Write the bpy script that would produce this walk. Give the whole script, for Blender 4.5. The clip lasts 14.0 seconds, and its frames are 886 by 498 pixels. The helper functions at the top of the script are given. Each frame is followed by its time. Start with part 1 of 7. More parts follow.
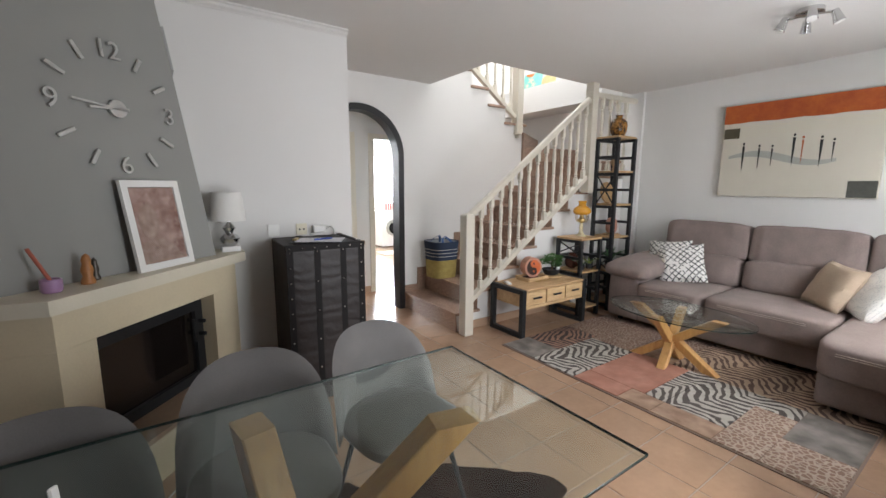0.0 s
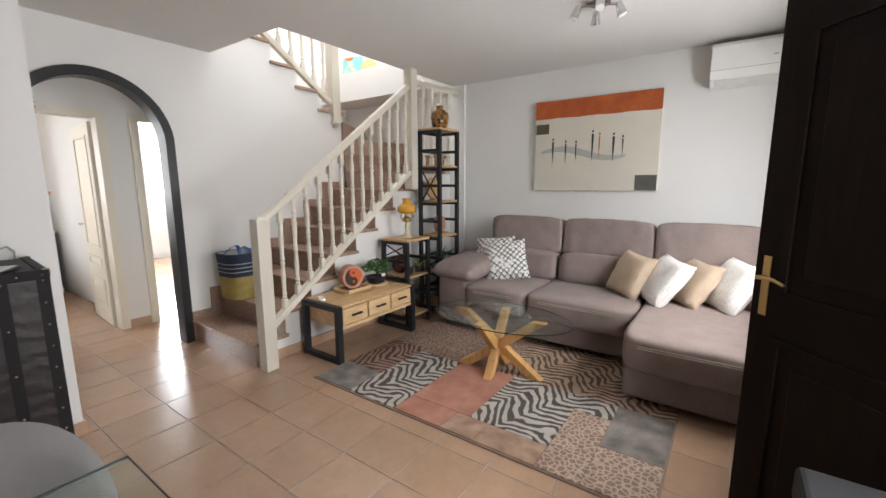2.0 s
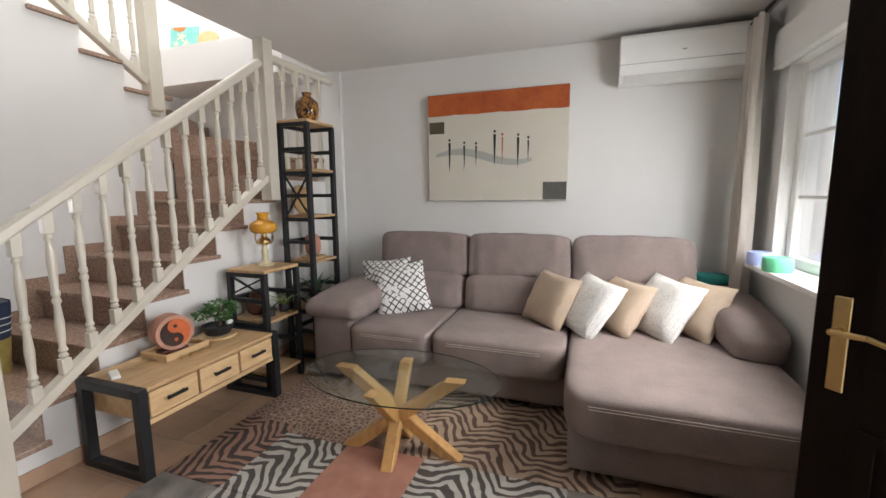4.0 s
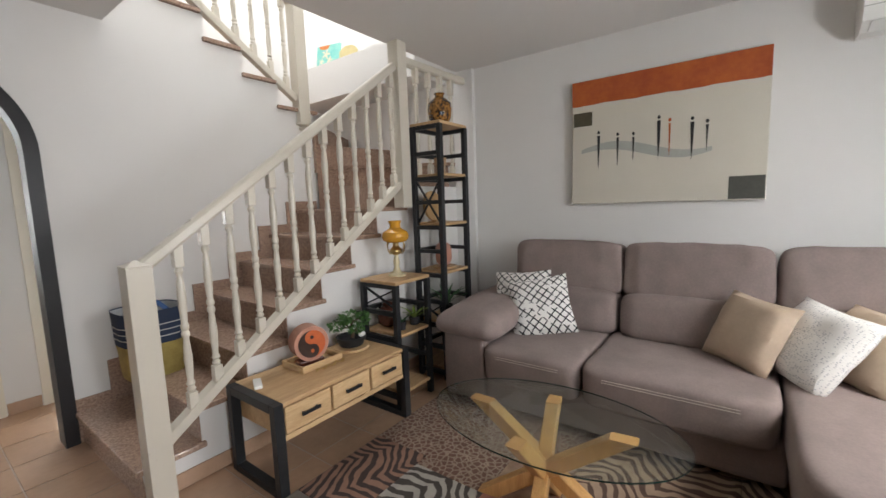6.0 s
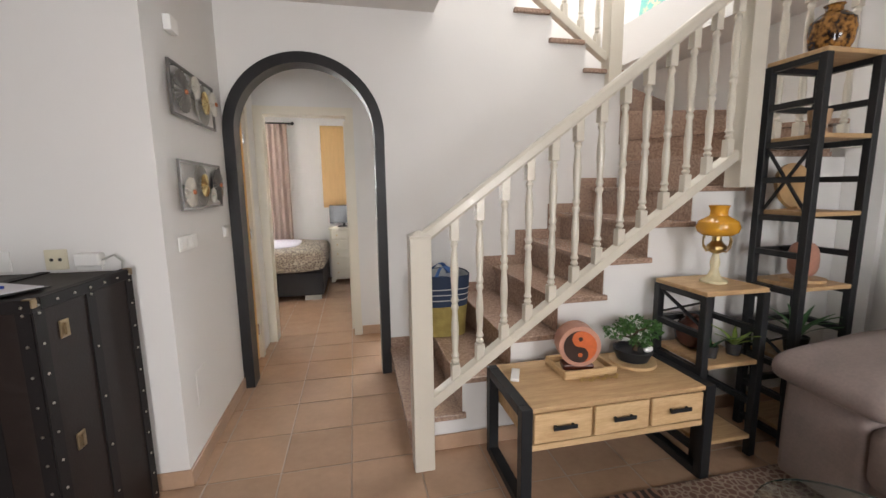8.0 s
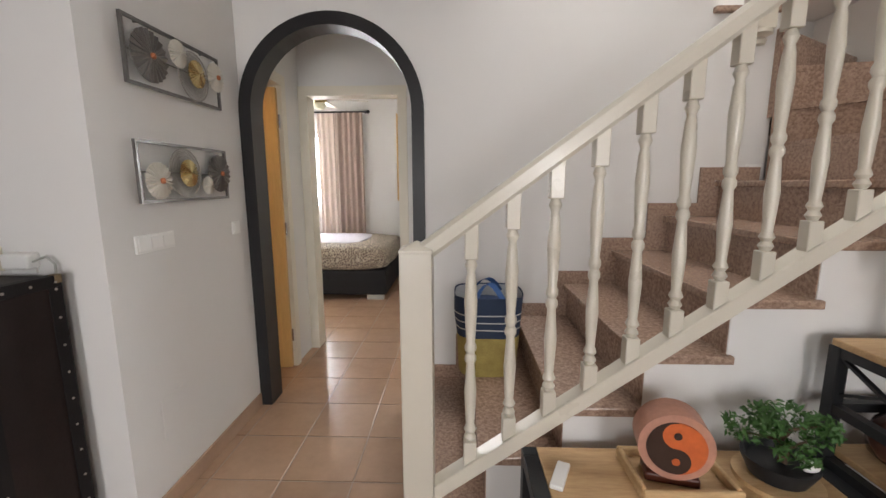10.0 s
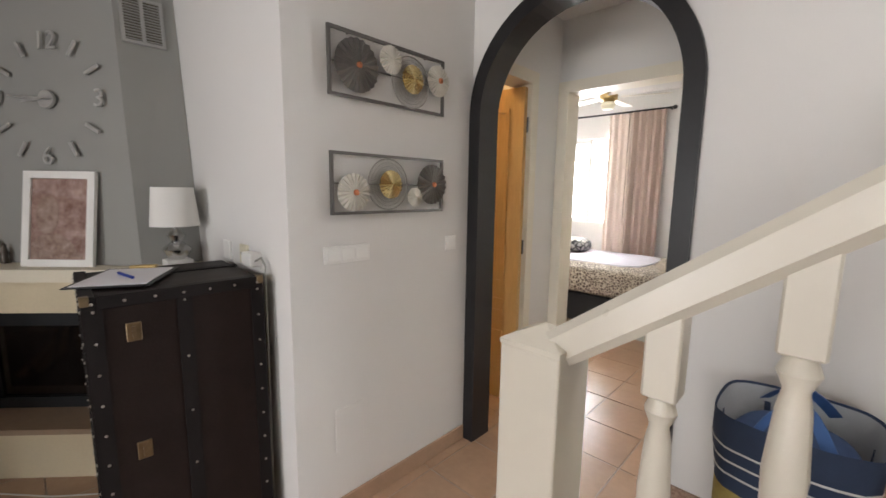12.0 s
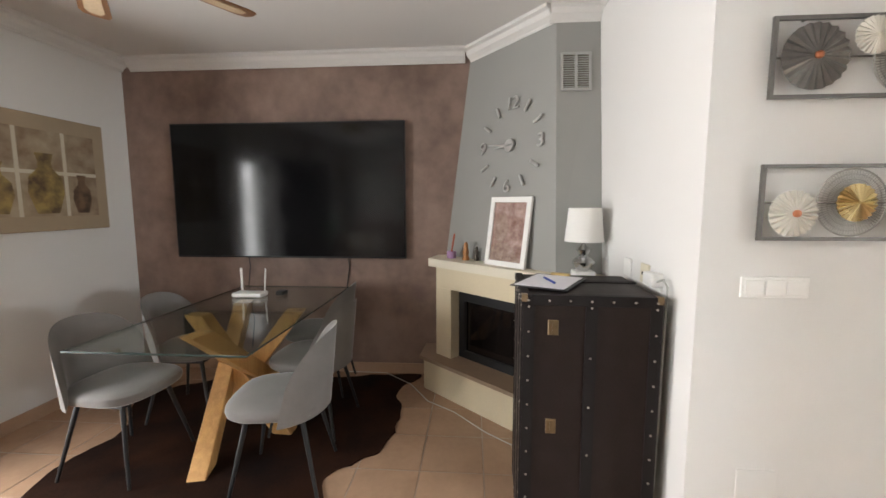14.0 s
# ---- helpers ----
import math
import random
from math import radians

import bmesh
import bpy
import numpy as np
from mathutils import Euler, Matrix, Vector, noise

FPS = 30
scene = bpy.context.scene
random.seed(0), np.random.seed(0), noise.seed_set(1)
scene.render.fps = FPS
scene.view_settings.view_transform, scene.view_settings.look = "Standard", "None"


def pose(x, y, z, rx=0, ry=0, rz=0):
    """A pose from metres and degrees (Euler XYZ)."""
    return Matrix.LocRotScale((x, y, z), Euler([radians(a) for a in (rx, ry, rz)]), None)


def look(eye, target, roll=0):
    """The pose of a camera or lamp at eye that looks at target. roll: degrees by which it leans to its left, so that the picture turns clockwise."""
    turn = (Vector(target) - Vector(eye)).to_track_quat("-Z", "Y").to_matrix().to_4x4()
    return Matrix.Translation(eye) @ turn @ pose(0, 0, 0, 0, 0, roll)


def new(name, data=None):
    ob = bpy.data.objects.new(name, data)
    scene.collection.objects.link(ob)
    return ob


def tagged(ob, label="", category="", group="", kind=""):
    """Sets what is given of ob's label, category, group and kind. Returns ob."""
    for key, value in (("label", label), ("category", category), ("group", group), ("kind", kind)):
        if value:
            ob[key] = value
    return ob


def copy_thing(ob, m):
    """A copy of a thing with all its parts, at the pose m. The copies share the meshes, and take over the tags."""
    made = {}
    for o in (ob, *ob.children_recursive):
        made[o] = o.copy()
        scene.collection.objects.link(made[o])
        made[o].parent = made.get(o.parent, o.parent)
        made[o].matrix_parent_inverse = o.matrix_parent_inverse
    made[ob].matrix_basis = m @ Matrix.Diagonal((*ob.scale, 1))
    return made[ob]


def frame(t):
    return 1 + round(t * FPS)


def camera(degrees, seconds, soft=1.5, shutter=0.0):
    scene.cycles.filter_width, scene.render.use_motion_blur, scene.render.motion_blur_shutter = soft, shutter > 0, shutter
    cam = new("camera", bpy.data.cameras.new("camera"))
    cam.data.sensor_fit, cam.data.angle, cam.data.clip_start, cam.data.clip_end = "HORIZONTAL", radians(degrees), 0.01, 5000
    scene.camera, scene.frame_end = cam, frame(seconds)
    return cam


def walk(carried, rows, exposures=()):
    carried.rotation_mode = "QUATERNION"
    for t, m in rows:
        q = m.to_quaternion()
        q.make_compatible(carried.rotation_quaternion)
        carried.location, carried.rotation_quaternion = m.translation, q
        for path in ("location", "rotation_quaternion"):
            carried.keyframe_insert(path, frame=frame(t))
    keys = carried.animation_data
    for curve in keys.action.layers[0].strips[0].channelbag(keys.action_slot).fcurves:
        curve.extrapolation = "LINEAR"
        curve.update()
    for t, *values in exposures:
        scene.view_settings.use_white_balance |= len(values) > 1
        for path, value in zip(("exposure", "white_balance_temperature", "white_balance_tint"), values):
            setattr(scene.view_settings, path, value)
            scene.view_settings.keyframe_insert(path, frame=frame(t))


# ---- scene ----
cam = camera(94.6, 14.0, shutter=0.12)
PATH = [
    (0, (0.103, -0.052, 1.446), (1.231, 1.571, 1.139), 0.3),
    (0.5, (0.196, -0.037, 1.447), (1.433, 1.501, 1.123), 0.3),
    (1, (0.407, -0.042, 1.45), (1.762, 1.393, 1.123), -0.1),
    (1.5, (0.572, -0.017, 1.442), (2.046, 1.294, 1.112), -0.4),
    (2, (0.804, 0.13, 1.431), (2.419, 1.267, 1.114), -0.2),
    (2.5, (1.051, 0.25, 1.406), (2.766, 1.229, 1.093), -0.1),
    (3, (1.32, 0.324, 1.403), (3.139, 1.101, 1.107), 0.3),
    (3.2, (1.388, 0.369, 1.397), (3.232, 1.086, 1.107), 0.4),
    (5.3, (1.778, 0.82, 1.396), (3.659, 1.457, 1.154), -0.9),
    (5.5, (1.809, 0.831, 1.383), (3.641, 1.601, 1.154), -1.6),
    (6, (1.86, 0.834, 1.4), (3.459, 2.013, 1.174), -2.0),
    (6.5, (1.916, 0.826, 1.39), (3.225, 2.321, 1.162), -1.7),
    (7, (1.969, 0.858, 1.392), (2.919, 2.599, 1.133), -1.2),
    (7.5, (2.051, 0.951, 1.377), (2.726, 2.814, 1.105), -1.0),
    (8, (2.198, 1.104, 1.384), (2.615, 3.038, 1.093), -0.8),
    (8.2, (2.246, 1.15, 1.387), (2.582, 3.097, 1.077), -0.9),
    (10.3, (2.682, 1.858, 1.37), (2.515, 3.826, 1.053), 0.1),
    (10.5, (2.737, 1.95, 1.375), (2.481, 3.91, 1.071), 0.3),
    (11, (2.862, 2.18, 1.389), (2.29, 4.075, 1.099), 0.5),
    (11.5, (2.841, 2.341, 1.39), (1.912, 4.089, 1.104), 0.7),
    (12, (2.792, 2.421, 1.396), (1.424, 3.853, 1.114), 0.8),
    (12.5, (2.787, 2.456, 1.399), (1.105, 3.507, 1.137), 0.7),
    (13, (2.797, 2.446, 1.405), (0.901, 3.035, 1.161), 0.5),
    (13.5, (2.802, 2.408, 1.41), (0.826, 2.618, 1.183), 0.3),
    (14, (2.799, 2.332, 1.416), (0.816, 2.19, 1.199), -0.1),
]
walk(cam, [(t, look(eye, target, roll)) for t, eye, target, roll in PATH],
     [(0.0, 0.58, 6450, 11), (3.0, 0.62, 6650, 12), (5.5, 0.3, 6600, 11), (8.0, 0.5, 6850, 14), (11.0, 0.25, 6850, 14), (12.5, 0.75, 6850, 13), (14.0, 1.28, 6850, 11)])

# ---- world, sun, large lights ----
world = bpy.data.worlds.new("sky_world")
scene.world = world
world.use_nodes = True
wn = world.node_tree.nodes
sky = wn.new("ShaderNodeTexSky")
sky.sky_type, sky.sun_disc = "NISHITA", False
sky.sun_elevation, sky.sun_rotation = radians(47), radians(190)
world.node_tree.links.new(sky.outputs[0], wn["Background"].inputs[0])
wn["Background"].inputs[1].default_value = 0.15

sun = new("sun", bpy.data.lights.new("sun", "SUN"))
sun.data.energy, sun.data.angle, sun.data.color = 0.8, radians(10), (1.0, 0.92, 0.80)
sun.matrix_world = look((2.2, -6.0, 7.2), (3.3, 0.0, 0.6))


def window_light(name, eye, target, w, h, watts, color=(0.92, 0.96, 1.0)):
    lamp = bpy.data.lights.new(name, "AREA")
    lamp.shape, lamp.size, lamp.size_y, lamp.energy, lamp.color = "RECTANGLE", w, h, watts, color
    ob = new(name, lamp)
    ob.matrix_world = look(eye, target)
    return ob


window_light("door_daylight", (1.75, -0.84, 1.05), (2.0, 2.6, 1.05), 0.8, 1.9, 49)
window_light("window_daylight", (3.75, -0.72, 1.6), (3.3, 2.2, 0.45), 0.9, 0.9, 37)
window_light("stair_daylight", (4.0, 4.05, 5.1), (4.0, 4.05, 0.0), 2.3, 1.8, 72)
window_light("bedroom_daylight", (0.35, 7.95, 1.55), (1.0, 5.0, 1.0), 1.0, 1.05, 85)
window_light("laundry_daylight", (4.7, 9.25, 1.6), (3.0, 5.0, 1.1), 1.3, 1.0, 235, (0.82, 0.92, 1.0))


# ---- materials ----
def nodes_of(name):
    m = bpy.data.materials.new(name)
    m.use_nodes = True
    return m, m.node_tree.nodes, m.node_tree.links, m.node_tree.nodes["Principled BSDF"]


def mat(name, color, rough=0.5, metal=0.0, vary=0.12, scale=6.0, fine=60.0, bump=0.05, second=None, spread=0.5, per_piece=0.0, coat=0.0, spec=0.5, wear=0.08):
    """A surface with two scales of variation: broad patches and fine grain."""
    m, n, l, b = nodes_of(name)
    tc = n.new("ShaderNodeTexCoord")
    place = n.new("ShaderNodeNewGeometry").outputs["Position"] if per_piece else tc.outputs["Object"]
    big, small = n.new("ShaderNodeTexNoise"), n.new("ShaderNodeTexNoise")
    big.inputs["Scale"].default_value, small.inputs["Scale"].default_value = scale, fine
    big.inputs["Detail"].default_value, small.inputs["Detail"].default_value = 4, 3
    ramp = n.new("ShaderNodeValToRGB")
    c2 = second or tuple(max(0.0, c * (1 - vary)) for c in color)
    ramp.color_ramp.elements[0].color, ramp.color_ramp.elements[1].color = (*c2, 1), (*color, 1)
    ramp.color_ramp.elements[0].position, ramp.color_ramp.elements[1].position = 0.5 - spread / 2, 0.5 + spread / 2
    mix = n.new("ShaderNodeMath")
    mix.operation = "MULTIPLY_ADD"
    mix.inputs[1].default_value = 0.35
    l.new(place, big.inputs["Vector"])
    l.new(place, small.inputs["Vector"])
    l.new(small.outputs["Fac"], mix.inputs[0])
    scl = n.new("ShaderNodeMath")
    scl.operation = "MULTIPLY"
    scl.inputs[1].default_value = 0.65
    l.new(big.outputs["Fac"], scl.inputs[0])
    l.new(scl.outputs[0], mix.inputs[2])
    l.new(mix.outputs[0], ramp.inputs[0])
    out = ramp.outputs[0]
    if per_piece:
        info, hsv, mr = n.new("ShaderNodeObjectInfo"), n.new("ShaderNodeHueSaturation"), n.new("ShaderNodeMapRange")
        mr.inputs["To Min"].default_value, mr.inputs["To Max"].default_value = 1 - per_piece, 1 + per_piece
        l.new(info.outputs["Random"], mr.inputs["Value"])
        l.new(mr.outputs[0], hsv.inputs["Value"])
        l.new(out, hsv.inputs["Color"])
        out = hsv.outputs[0]
    l.new(out, b.inputs["Base Color"])
    rr = n.new("ShaderNodeMapRange")
    rr.inputs["To Min"].default_value, rr.inputs["To Max"].default_value = max(0.02, rough - wear), min(1.0, rough + wear)
    l.new(big.outputs["Fac"], rr.inputs["Value"])
    l.new(rr.outputs[0], b.inputs["Roughness"])
    b.inputs["Metallic"].default_value = metal
    b.inputs["Coat Weight"].default_value = coat
    b.inputs["Specular IOR Level"].default_value = spec
    if bump:
        bp = n.new("ShaderNodeBump")
        bp.inputs["Strength"].default_value, bp.inputs["Distance"].default_value = bump, 0.004
        l.new(small.outputs["Fac"], bp.inputs["Height"])
        l.new(bp.outputs[0], b.inputs["Normal"])
    return m


def wood(name, light, dark, rough=0.45, scale=1.6, stretch=(1, 9, 9), bump=0.08, spec=0.5):
    """Wood with grain along the object's own x, y or z (the small number in stretch)."""
    m, n, l, b = nodes_of(name)
    tc, mp = n.new("ShaderNodeTexCoord"), n.new("ShaderNodeMapping")
    mp.inputs["Scale"].default_value = stretch
    wv, ns = n.new("ShaderNodeTexNoise"), n.new("ShaderNodeTexNoise")
    wv.inputs["Scale"].default_value, wv.inputs["Detail"].default_value, wv.inputs["Distortion"].default_value = scale * 2, 6, 0.6
    ns.inputs["Scale"].default_value, ns.inputs["Detail"].default_value = scale * 14, 4
    l.new(tc.outputs["Object"], mp.inputs["Vector"])
    l.new(mp.outputs[0], wv.inputs["Vector"])
    l.new(mp.outputs[0], ns.inputs["Vector"])
    ramp = n.new("ShaderNodeValToRGB")
    ramp.color_ramp.elements[0].color, ramp.color_ramp.elements[1].color = (*dark, 1), (*light, 1)
    ramp.color_ramp.elements[0].position, ramp.color_ramp.elements[1].position = 0.3, 0.65
    mx = n.new("ShaderNodeMath")
    mx.operation = "MULTIPLY_ADD"
    mx.inputs[1].default_value = 0.4
    sc = n.new("ShaderNodeMath")
    sc.operation = "MULTIPLY"
    sc.inputs[1].default_value = 0.6
    l.new(wv.outputs["Fac"], sc.inputs[0])
    l.new(ns.outputs["Fac"], mx.inputs[0])
    l.new(sc.outputs[0], mx.inputs[2])
    l.new(mx.outputs[0], ramp.inputs[0])
    l.new(ramp.outputs[0], b.inputs["Base Color"])
    b.inputs["Roughness"].default_value = rough
    b.inputs["Specular IOR Level"].default_value = spec
    bp = n.new("ShaderNodeBump")
    bp.inputs["Strength"].default_value, bp.inputs["Distance"].default_value = bump, 0.003
    l.new(mx.outputs[0], bp.inputs["Height"])
    l.new(bp.outputs[0], b.inputs["Normal"])
    return m


def glass(name, color=(0.93, 0.98, 0.96), rough=0.0, ior=1.45):
    m, n, l, b = nodes_of(name)
    b.inputs["Base Color"].default_value = (*color, 1)
    b.inputs["Roughness"].default_value = rough
    b.inputs["Transmission Weight"].default_value = 1.0
    b.inputs["IOR"].default_value = ior
    return m


def glow(name, color, strength):
    m, n, l, b = nodes_of(name)
    b.inputs["Base Color"].default_value = (*color, 1)
    b.inputs["Emission Color"].default_value = (*color, 1)
    b.inputs["Emission Strength"].default_value = strength
    return m


def clear_glass(name, color):
    """Thin clear glass: light passes straight, gloss by Fresnel."""
    m, n, l, b = nodes_of(name)
    n.remove(b)
    tr, gl, mx, fr = n.new("ShaderNodeBsdfTransparent"), n.new("ShaderNodeBsdfGlossy"), n.new("ShaderNodeMixShader"), n.new("ShaderNodeLayerWeight")
    tr.inputs["Color"].default_value = (*color, 1)
    gl.inputs["Roughness"].default_value = 0.02
    pw, ad = n.new("ShaderNodeMath"), n.new("ShaderNodeMath")
    pw.operation, ad.operation = "POWER", "MULTIPLY_ADD"
    pw.inputs[1].default_value = 5.0
    ad.inputs[1].default_value, ad.inputs[2].default_value = 0.9, 0.05
    fr.inputs["Blend"].default_value = 0.5
    l.new(fr.outputs["Facing"], pw.inputs[0])
    l.new(pw.outputs[0], ad.inputs[0])
    l.new(ad.outputs[0], mx.inputs[0])
    l.new(tr.outputs[0], mx.inputs[1])
    l.new(gl.outputs[0], mx.inputs[2])
    l.new(mx.outputs[0], n["Material Output"].inputs["Surface"])
    return m


def napped(m, weight, rough=0.4):
    """Gives a fabric the pale sheen of short pile."""
    b = m.node_tree.nodes["Principled BSDF"]
    b.inputs["Sheen Weight"].default_value, b.inputs["Sheen Roughness"].default_value = weight, rough
    return m


M_WALL = mat("white_wall_paint", (0.72, 0.705, 0.68), 0.8, vary=0.04, scale=1.2, fine=220, bump=0.06)
M_CEIL = mat("white_ceiling_paint", (0.68, 0.66, 0.635), 0.85, vary=0.03, scale=1.0, fine=160, bump=0.04)
M_GREY = mat("grey_hood_paint", (0.30, 0.297, 0.28), 0.8, vary=0.05, scale=2.0, fine=200, bump=0.05)
M_BROWN = mat("brown_stucco", (0.31, 0.215, 0.175), 0.55, scale=1.7, fine=9, bump=0.12, second=(0.155, 0.102, 0.083), spread=0.3, spec=0.35)
M_TILE = mat("terracotta_floor_tile", (0.455, 0.29, 0.19), 0.24, vary=0.26, scale=7.0, fine=30, bump=0.03, spread=0.6, per_piece=0.07, wear=0.02)
M_GROUT = mat("tile_grout", (0.42, 0.33, 0.26), 0.85, vary=0.25, scale=8)
M_SKIRT = mat("terracotta_skirting", (0.46, 0.30, 0.20), 0.35, vary=0.2, scale=6, per_piece=0.06)
M_GRANITE = mat("pink_granite", (0.46, 0.32, 0.24), 0.2, scale=70, fine=240, bump=0.01, second=(0.19, 0.115, 0.082), spread=0.36)
M_RAIL = mat("cream_gloss_paint", (0.60, 0.555, 0.465), 0.3, vary=0.04, scale=5, fine=50, bump=0.03)
M_BLACKP = mat("black_satin_paint", (0.022, 0.021, 0.022), 0.38, vary=0.3, scale=6, bump=0.05, spec=0.3)
M_BLACKM = mat("black_metal", (0.022, 0.023, 0.025), 0.42, vary=0.3, scale=10, bump=0.03, spec=0.3)
M_DOOR = wood("dark_walnut_door", (0.014, 0.008, 0.006), (0.006, 0.004, 0.003), 0.45, stretch=(9, 9, 1), spec=0.08)
M_OAK = wood("oiled_oak", (0.62, 0.345, 0.125), (0.43, 0.21, 0.07), 0.42, stretch=(9, 9, 1.0))
M_OAKX = wood("oiled_oak_boards", (0.56, 0.37, 0.19), (0.36, 0.21, 0.095), 0.5, stretch=(1, 10, 10))
M_DRAWER = wood("pale_mango_drawers", (0.66, 0.46, 0.25), (0.46, 0.28, 0.13), 0.5, stretch=(1.2, 9, 9))
M_PINE = wood("honey_pine_door", (0.68, 0.43, 0.17), (0.58, 0.35, 0.13), 0.4, stretch=(9, 9, 1), bump=0.03)
M_SOFA = napped(mat("taupe_microfibre", (0.275, 0.213, 0.193), 0.9, vary=0.30, scale=7, fine=90, bump=0.22, spread=0.4), 0.07)
M_CHAIR = napped(mat("grey_velvet", (0.20, 0.188, 0.18), 0.85, vary=0.25, scale=9, fine=200, bump=0.1), 0.42, 0.3)
M_GLASS = clear_glass("clear_glass", (0.93, 0.975, 0.955))
M_GEDGE = mat("green_glass_edge", (0.014, 0.032, 0.027), 0.25, vary=0.2, bump=0.0)


def rim_edge(ob):
    """Colours the cut edge of a glass sheet."""
    ob.data.materials.append(M_GEDGE)
    for p in ob.data.polygons:
        p.material_index = 1 if abs(p.normal.z) < 0.7 else 0


M_PANE = glass("window_pane", (0.98, 0.99, 0.99))
M_STONE = mat("cream_stone", (0.70, 0.60, 0.42), 0.7, vary=0.14, scale=3, fine=90, bump=0.12)
M_STONEL = mat("pale_stone_shelf", (0.74, 0.68, 0.55), 0.6, vary=0.1, scale=4, fine=110, bump=0.08)
M_TRUNK = mat("dark_brown_leather", (0.026, 0.018, 0.016), 0.5, vary=0.35, scale=9, fine=120, bump=0.12, spec=0.15)


def crinkled(m, scale, depth):
    """Adds the wavy raised bands of embossed hide."""
    n, l = m.node_tree.nodes, m.node_tree.links
    tc, wv, bp = n.new("ShaderNodeTexCoord"), n.new("ShaderNodeTexWave"), n.new("ShaderNodeBump")
    wv.bands_direction = "Z"
    wv.inputs["Scale"].default_value, wv.inputs["Distortion"].default_value, wv.inputs["Detail"].default_value, wv.inputs["Detail Scale"].default_value = scale, 7.0, 3.0, 1.6
    bp.inputs["Strength"].default_value, bp.inputs["Distance"].default_value = depth, 0.006
    l.new(tc.outputs["Object"], wv.inputs["Vector"])
    l.new(wv.outputs["Fac"], bp.inputs["Height"])
    l.new(n["Bump"].outputs[0], bp.inputs["Normal"])
    l.new(bp.outputs[0], n["Principled BSDF"].inputs["Normal"])
    return m


M_CRINKLE = crinkled(mat("embossed_brown_leather", (0.026, 0.018, 0.016), 0.42, vary=0.35, scale=9, fine=120, bump=0.12, spec=0.3), 4.2, 0.22)
M_STEEL = mat("polished_steel", (0.68, 0.68, 0.68), 0.2, metal=1.0, vary=0.1, bump=0.0)
M_BRASS = mat("brass", (0.62, 0.45, 0.2), 0.3, metal=1.0, vary=0.2, bump=0.02)
M_WHITEP = mat("white_plastic", (0.82, 0.81, 0.78), 0.35, vary=0.03, bump=0.0)
M_SCREEN = mat("black_screen", (0.005, 0.005, 0.006), 0.12, vary=0.1, bump=0.0, spec=0.3)
M_HIDE = mat("dark_cowhide", (0.034, 0.014, 0.008), 0.75, scale=3, fine=160, bump=0.25, second=(0.006, 0.004, 0.004), spread=0.3, spec=0.06)
M_CURT = mat("beige_curtain", (0.50, 0.45, 0.395), 0.9, vary=0.1, scale=8, fine=240, bump=0.1)


# ---- mesh helpers ----
def add_box(bm, x0, y0, z0, x1, y1, z1, bevel=0.0, segs=2):
    r = bmesh.ops.create_cube(bm, size=1.0, matrix=Matrix.Translation(((x0 + x1) / 2, (y0 + y1) / 2, (z0 + z1) / 2)) @ Matrix.Diagonal((x1 - x0, y1 - y0, z1 - z0, 1)))
    if bevel:
        edges = {e for v in r["verts"] for e in v.link_edges}
        bmesh.ops.bevel(bm, geom=list(edges), offset=bevel, segments=segs, affect="EDGES", profile=0.5)
    return bm


def box(*a, **k):
    return add_box(bmesh.new(), *a, **k)


def add_rod(bm, p0, p1, r0, r1=None, seg=12):
    p0, p1 = Vector(p0), Vector(p1)
    d = p1 - p0
    bmesh.ops.create_cone(bm, cap_ends=True, segments=seg, radius1=r0, radius2=r0 if r1 is None else r1, depth=d.length,
                          matrix=Matrix.Translation((p0 + p1) / 2) @ d.to_track_quat("Z", "Y").to_matrix().to_4x4())
    return bm


def rod(*a, **k):
    return add_rod(bmesh.new(), *a, **k)


def add_beam(bm, p0, p1, w, h, up=(0, 0, 1), bevel=0.003):
    """A square bar from p0 to p1, w wide and h high."""
    p0, p1 = Vector(p0), Vector(p1)
    d = (p1 - p0).normalized()
    side = d.cross(Vector(up))
    side = (side if side.length > 1e-4 else Vector((1, 0, 0))).normalized()
    top = side.cross(d).normalized()
    m = Matrix((side, d, top)).transposed().to_4x4()
    r = bmesh.ops.create_cube(bm, size=1.0, matrix=Matrix.Translation((p0 + p1) / 2) @ m @ Matrix.Diagonal((w, (p1 - p0).length, h, 1)))
    if bevel:
        bmesh.ops.bevel(bm, geom=list({e for v in r["verts"] for e in v.link_edges}), offset=bevel, segments=1, affect="EDGES")
    return bm


def beam(*a, **k):
    return add_beam(bmesh.new(), *a, **k)


def add_lathe(bm, prof, at=(0, 0, 0), seg=24):
    """A turned body: prof is a row of (radius, height)."""
    at = Vector(at)
    rings = []
    for r, z in prof:
        if r < 1e-5:
            rings.append([bm.verts.new(at + Vector((0, 0, z)))])
        else:
            rings.append([bm.verts.new(at + Vector((r * math.cos(2 * math.pi * i / seg), r * math.sin(2 * math.pi * i / seg), z))) for i in range(seg)])
    for a, b in zip(rings, rings[1:]):
        for i in range(seg):
            j = (i + 1) % seg
            if len(a) == 1 and len(b) == 1:
                continue
            if len(a) == 1:
                bm.faces.new((a[0], b[j], b[i]))
            elif len(b) == 1:
                bm.faces.new((a[i], a[j], b[0]))
            else:
                bm.faces.new((a[i], a[j], b[j], b[i]))
    if len(rings[0]) > 1:
        bm.faces.new(list(reversed(rings[0])))
    if len(rings[-1]) > 1:
        bm.faces.new(rings[-1])
    return bm


def lathe(*a, **k):
    return add_lathe(bmesh.new(), *a, **k)


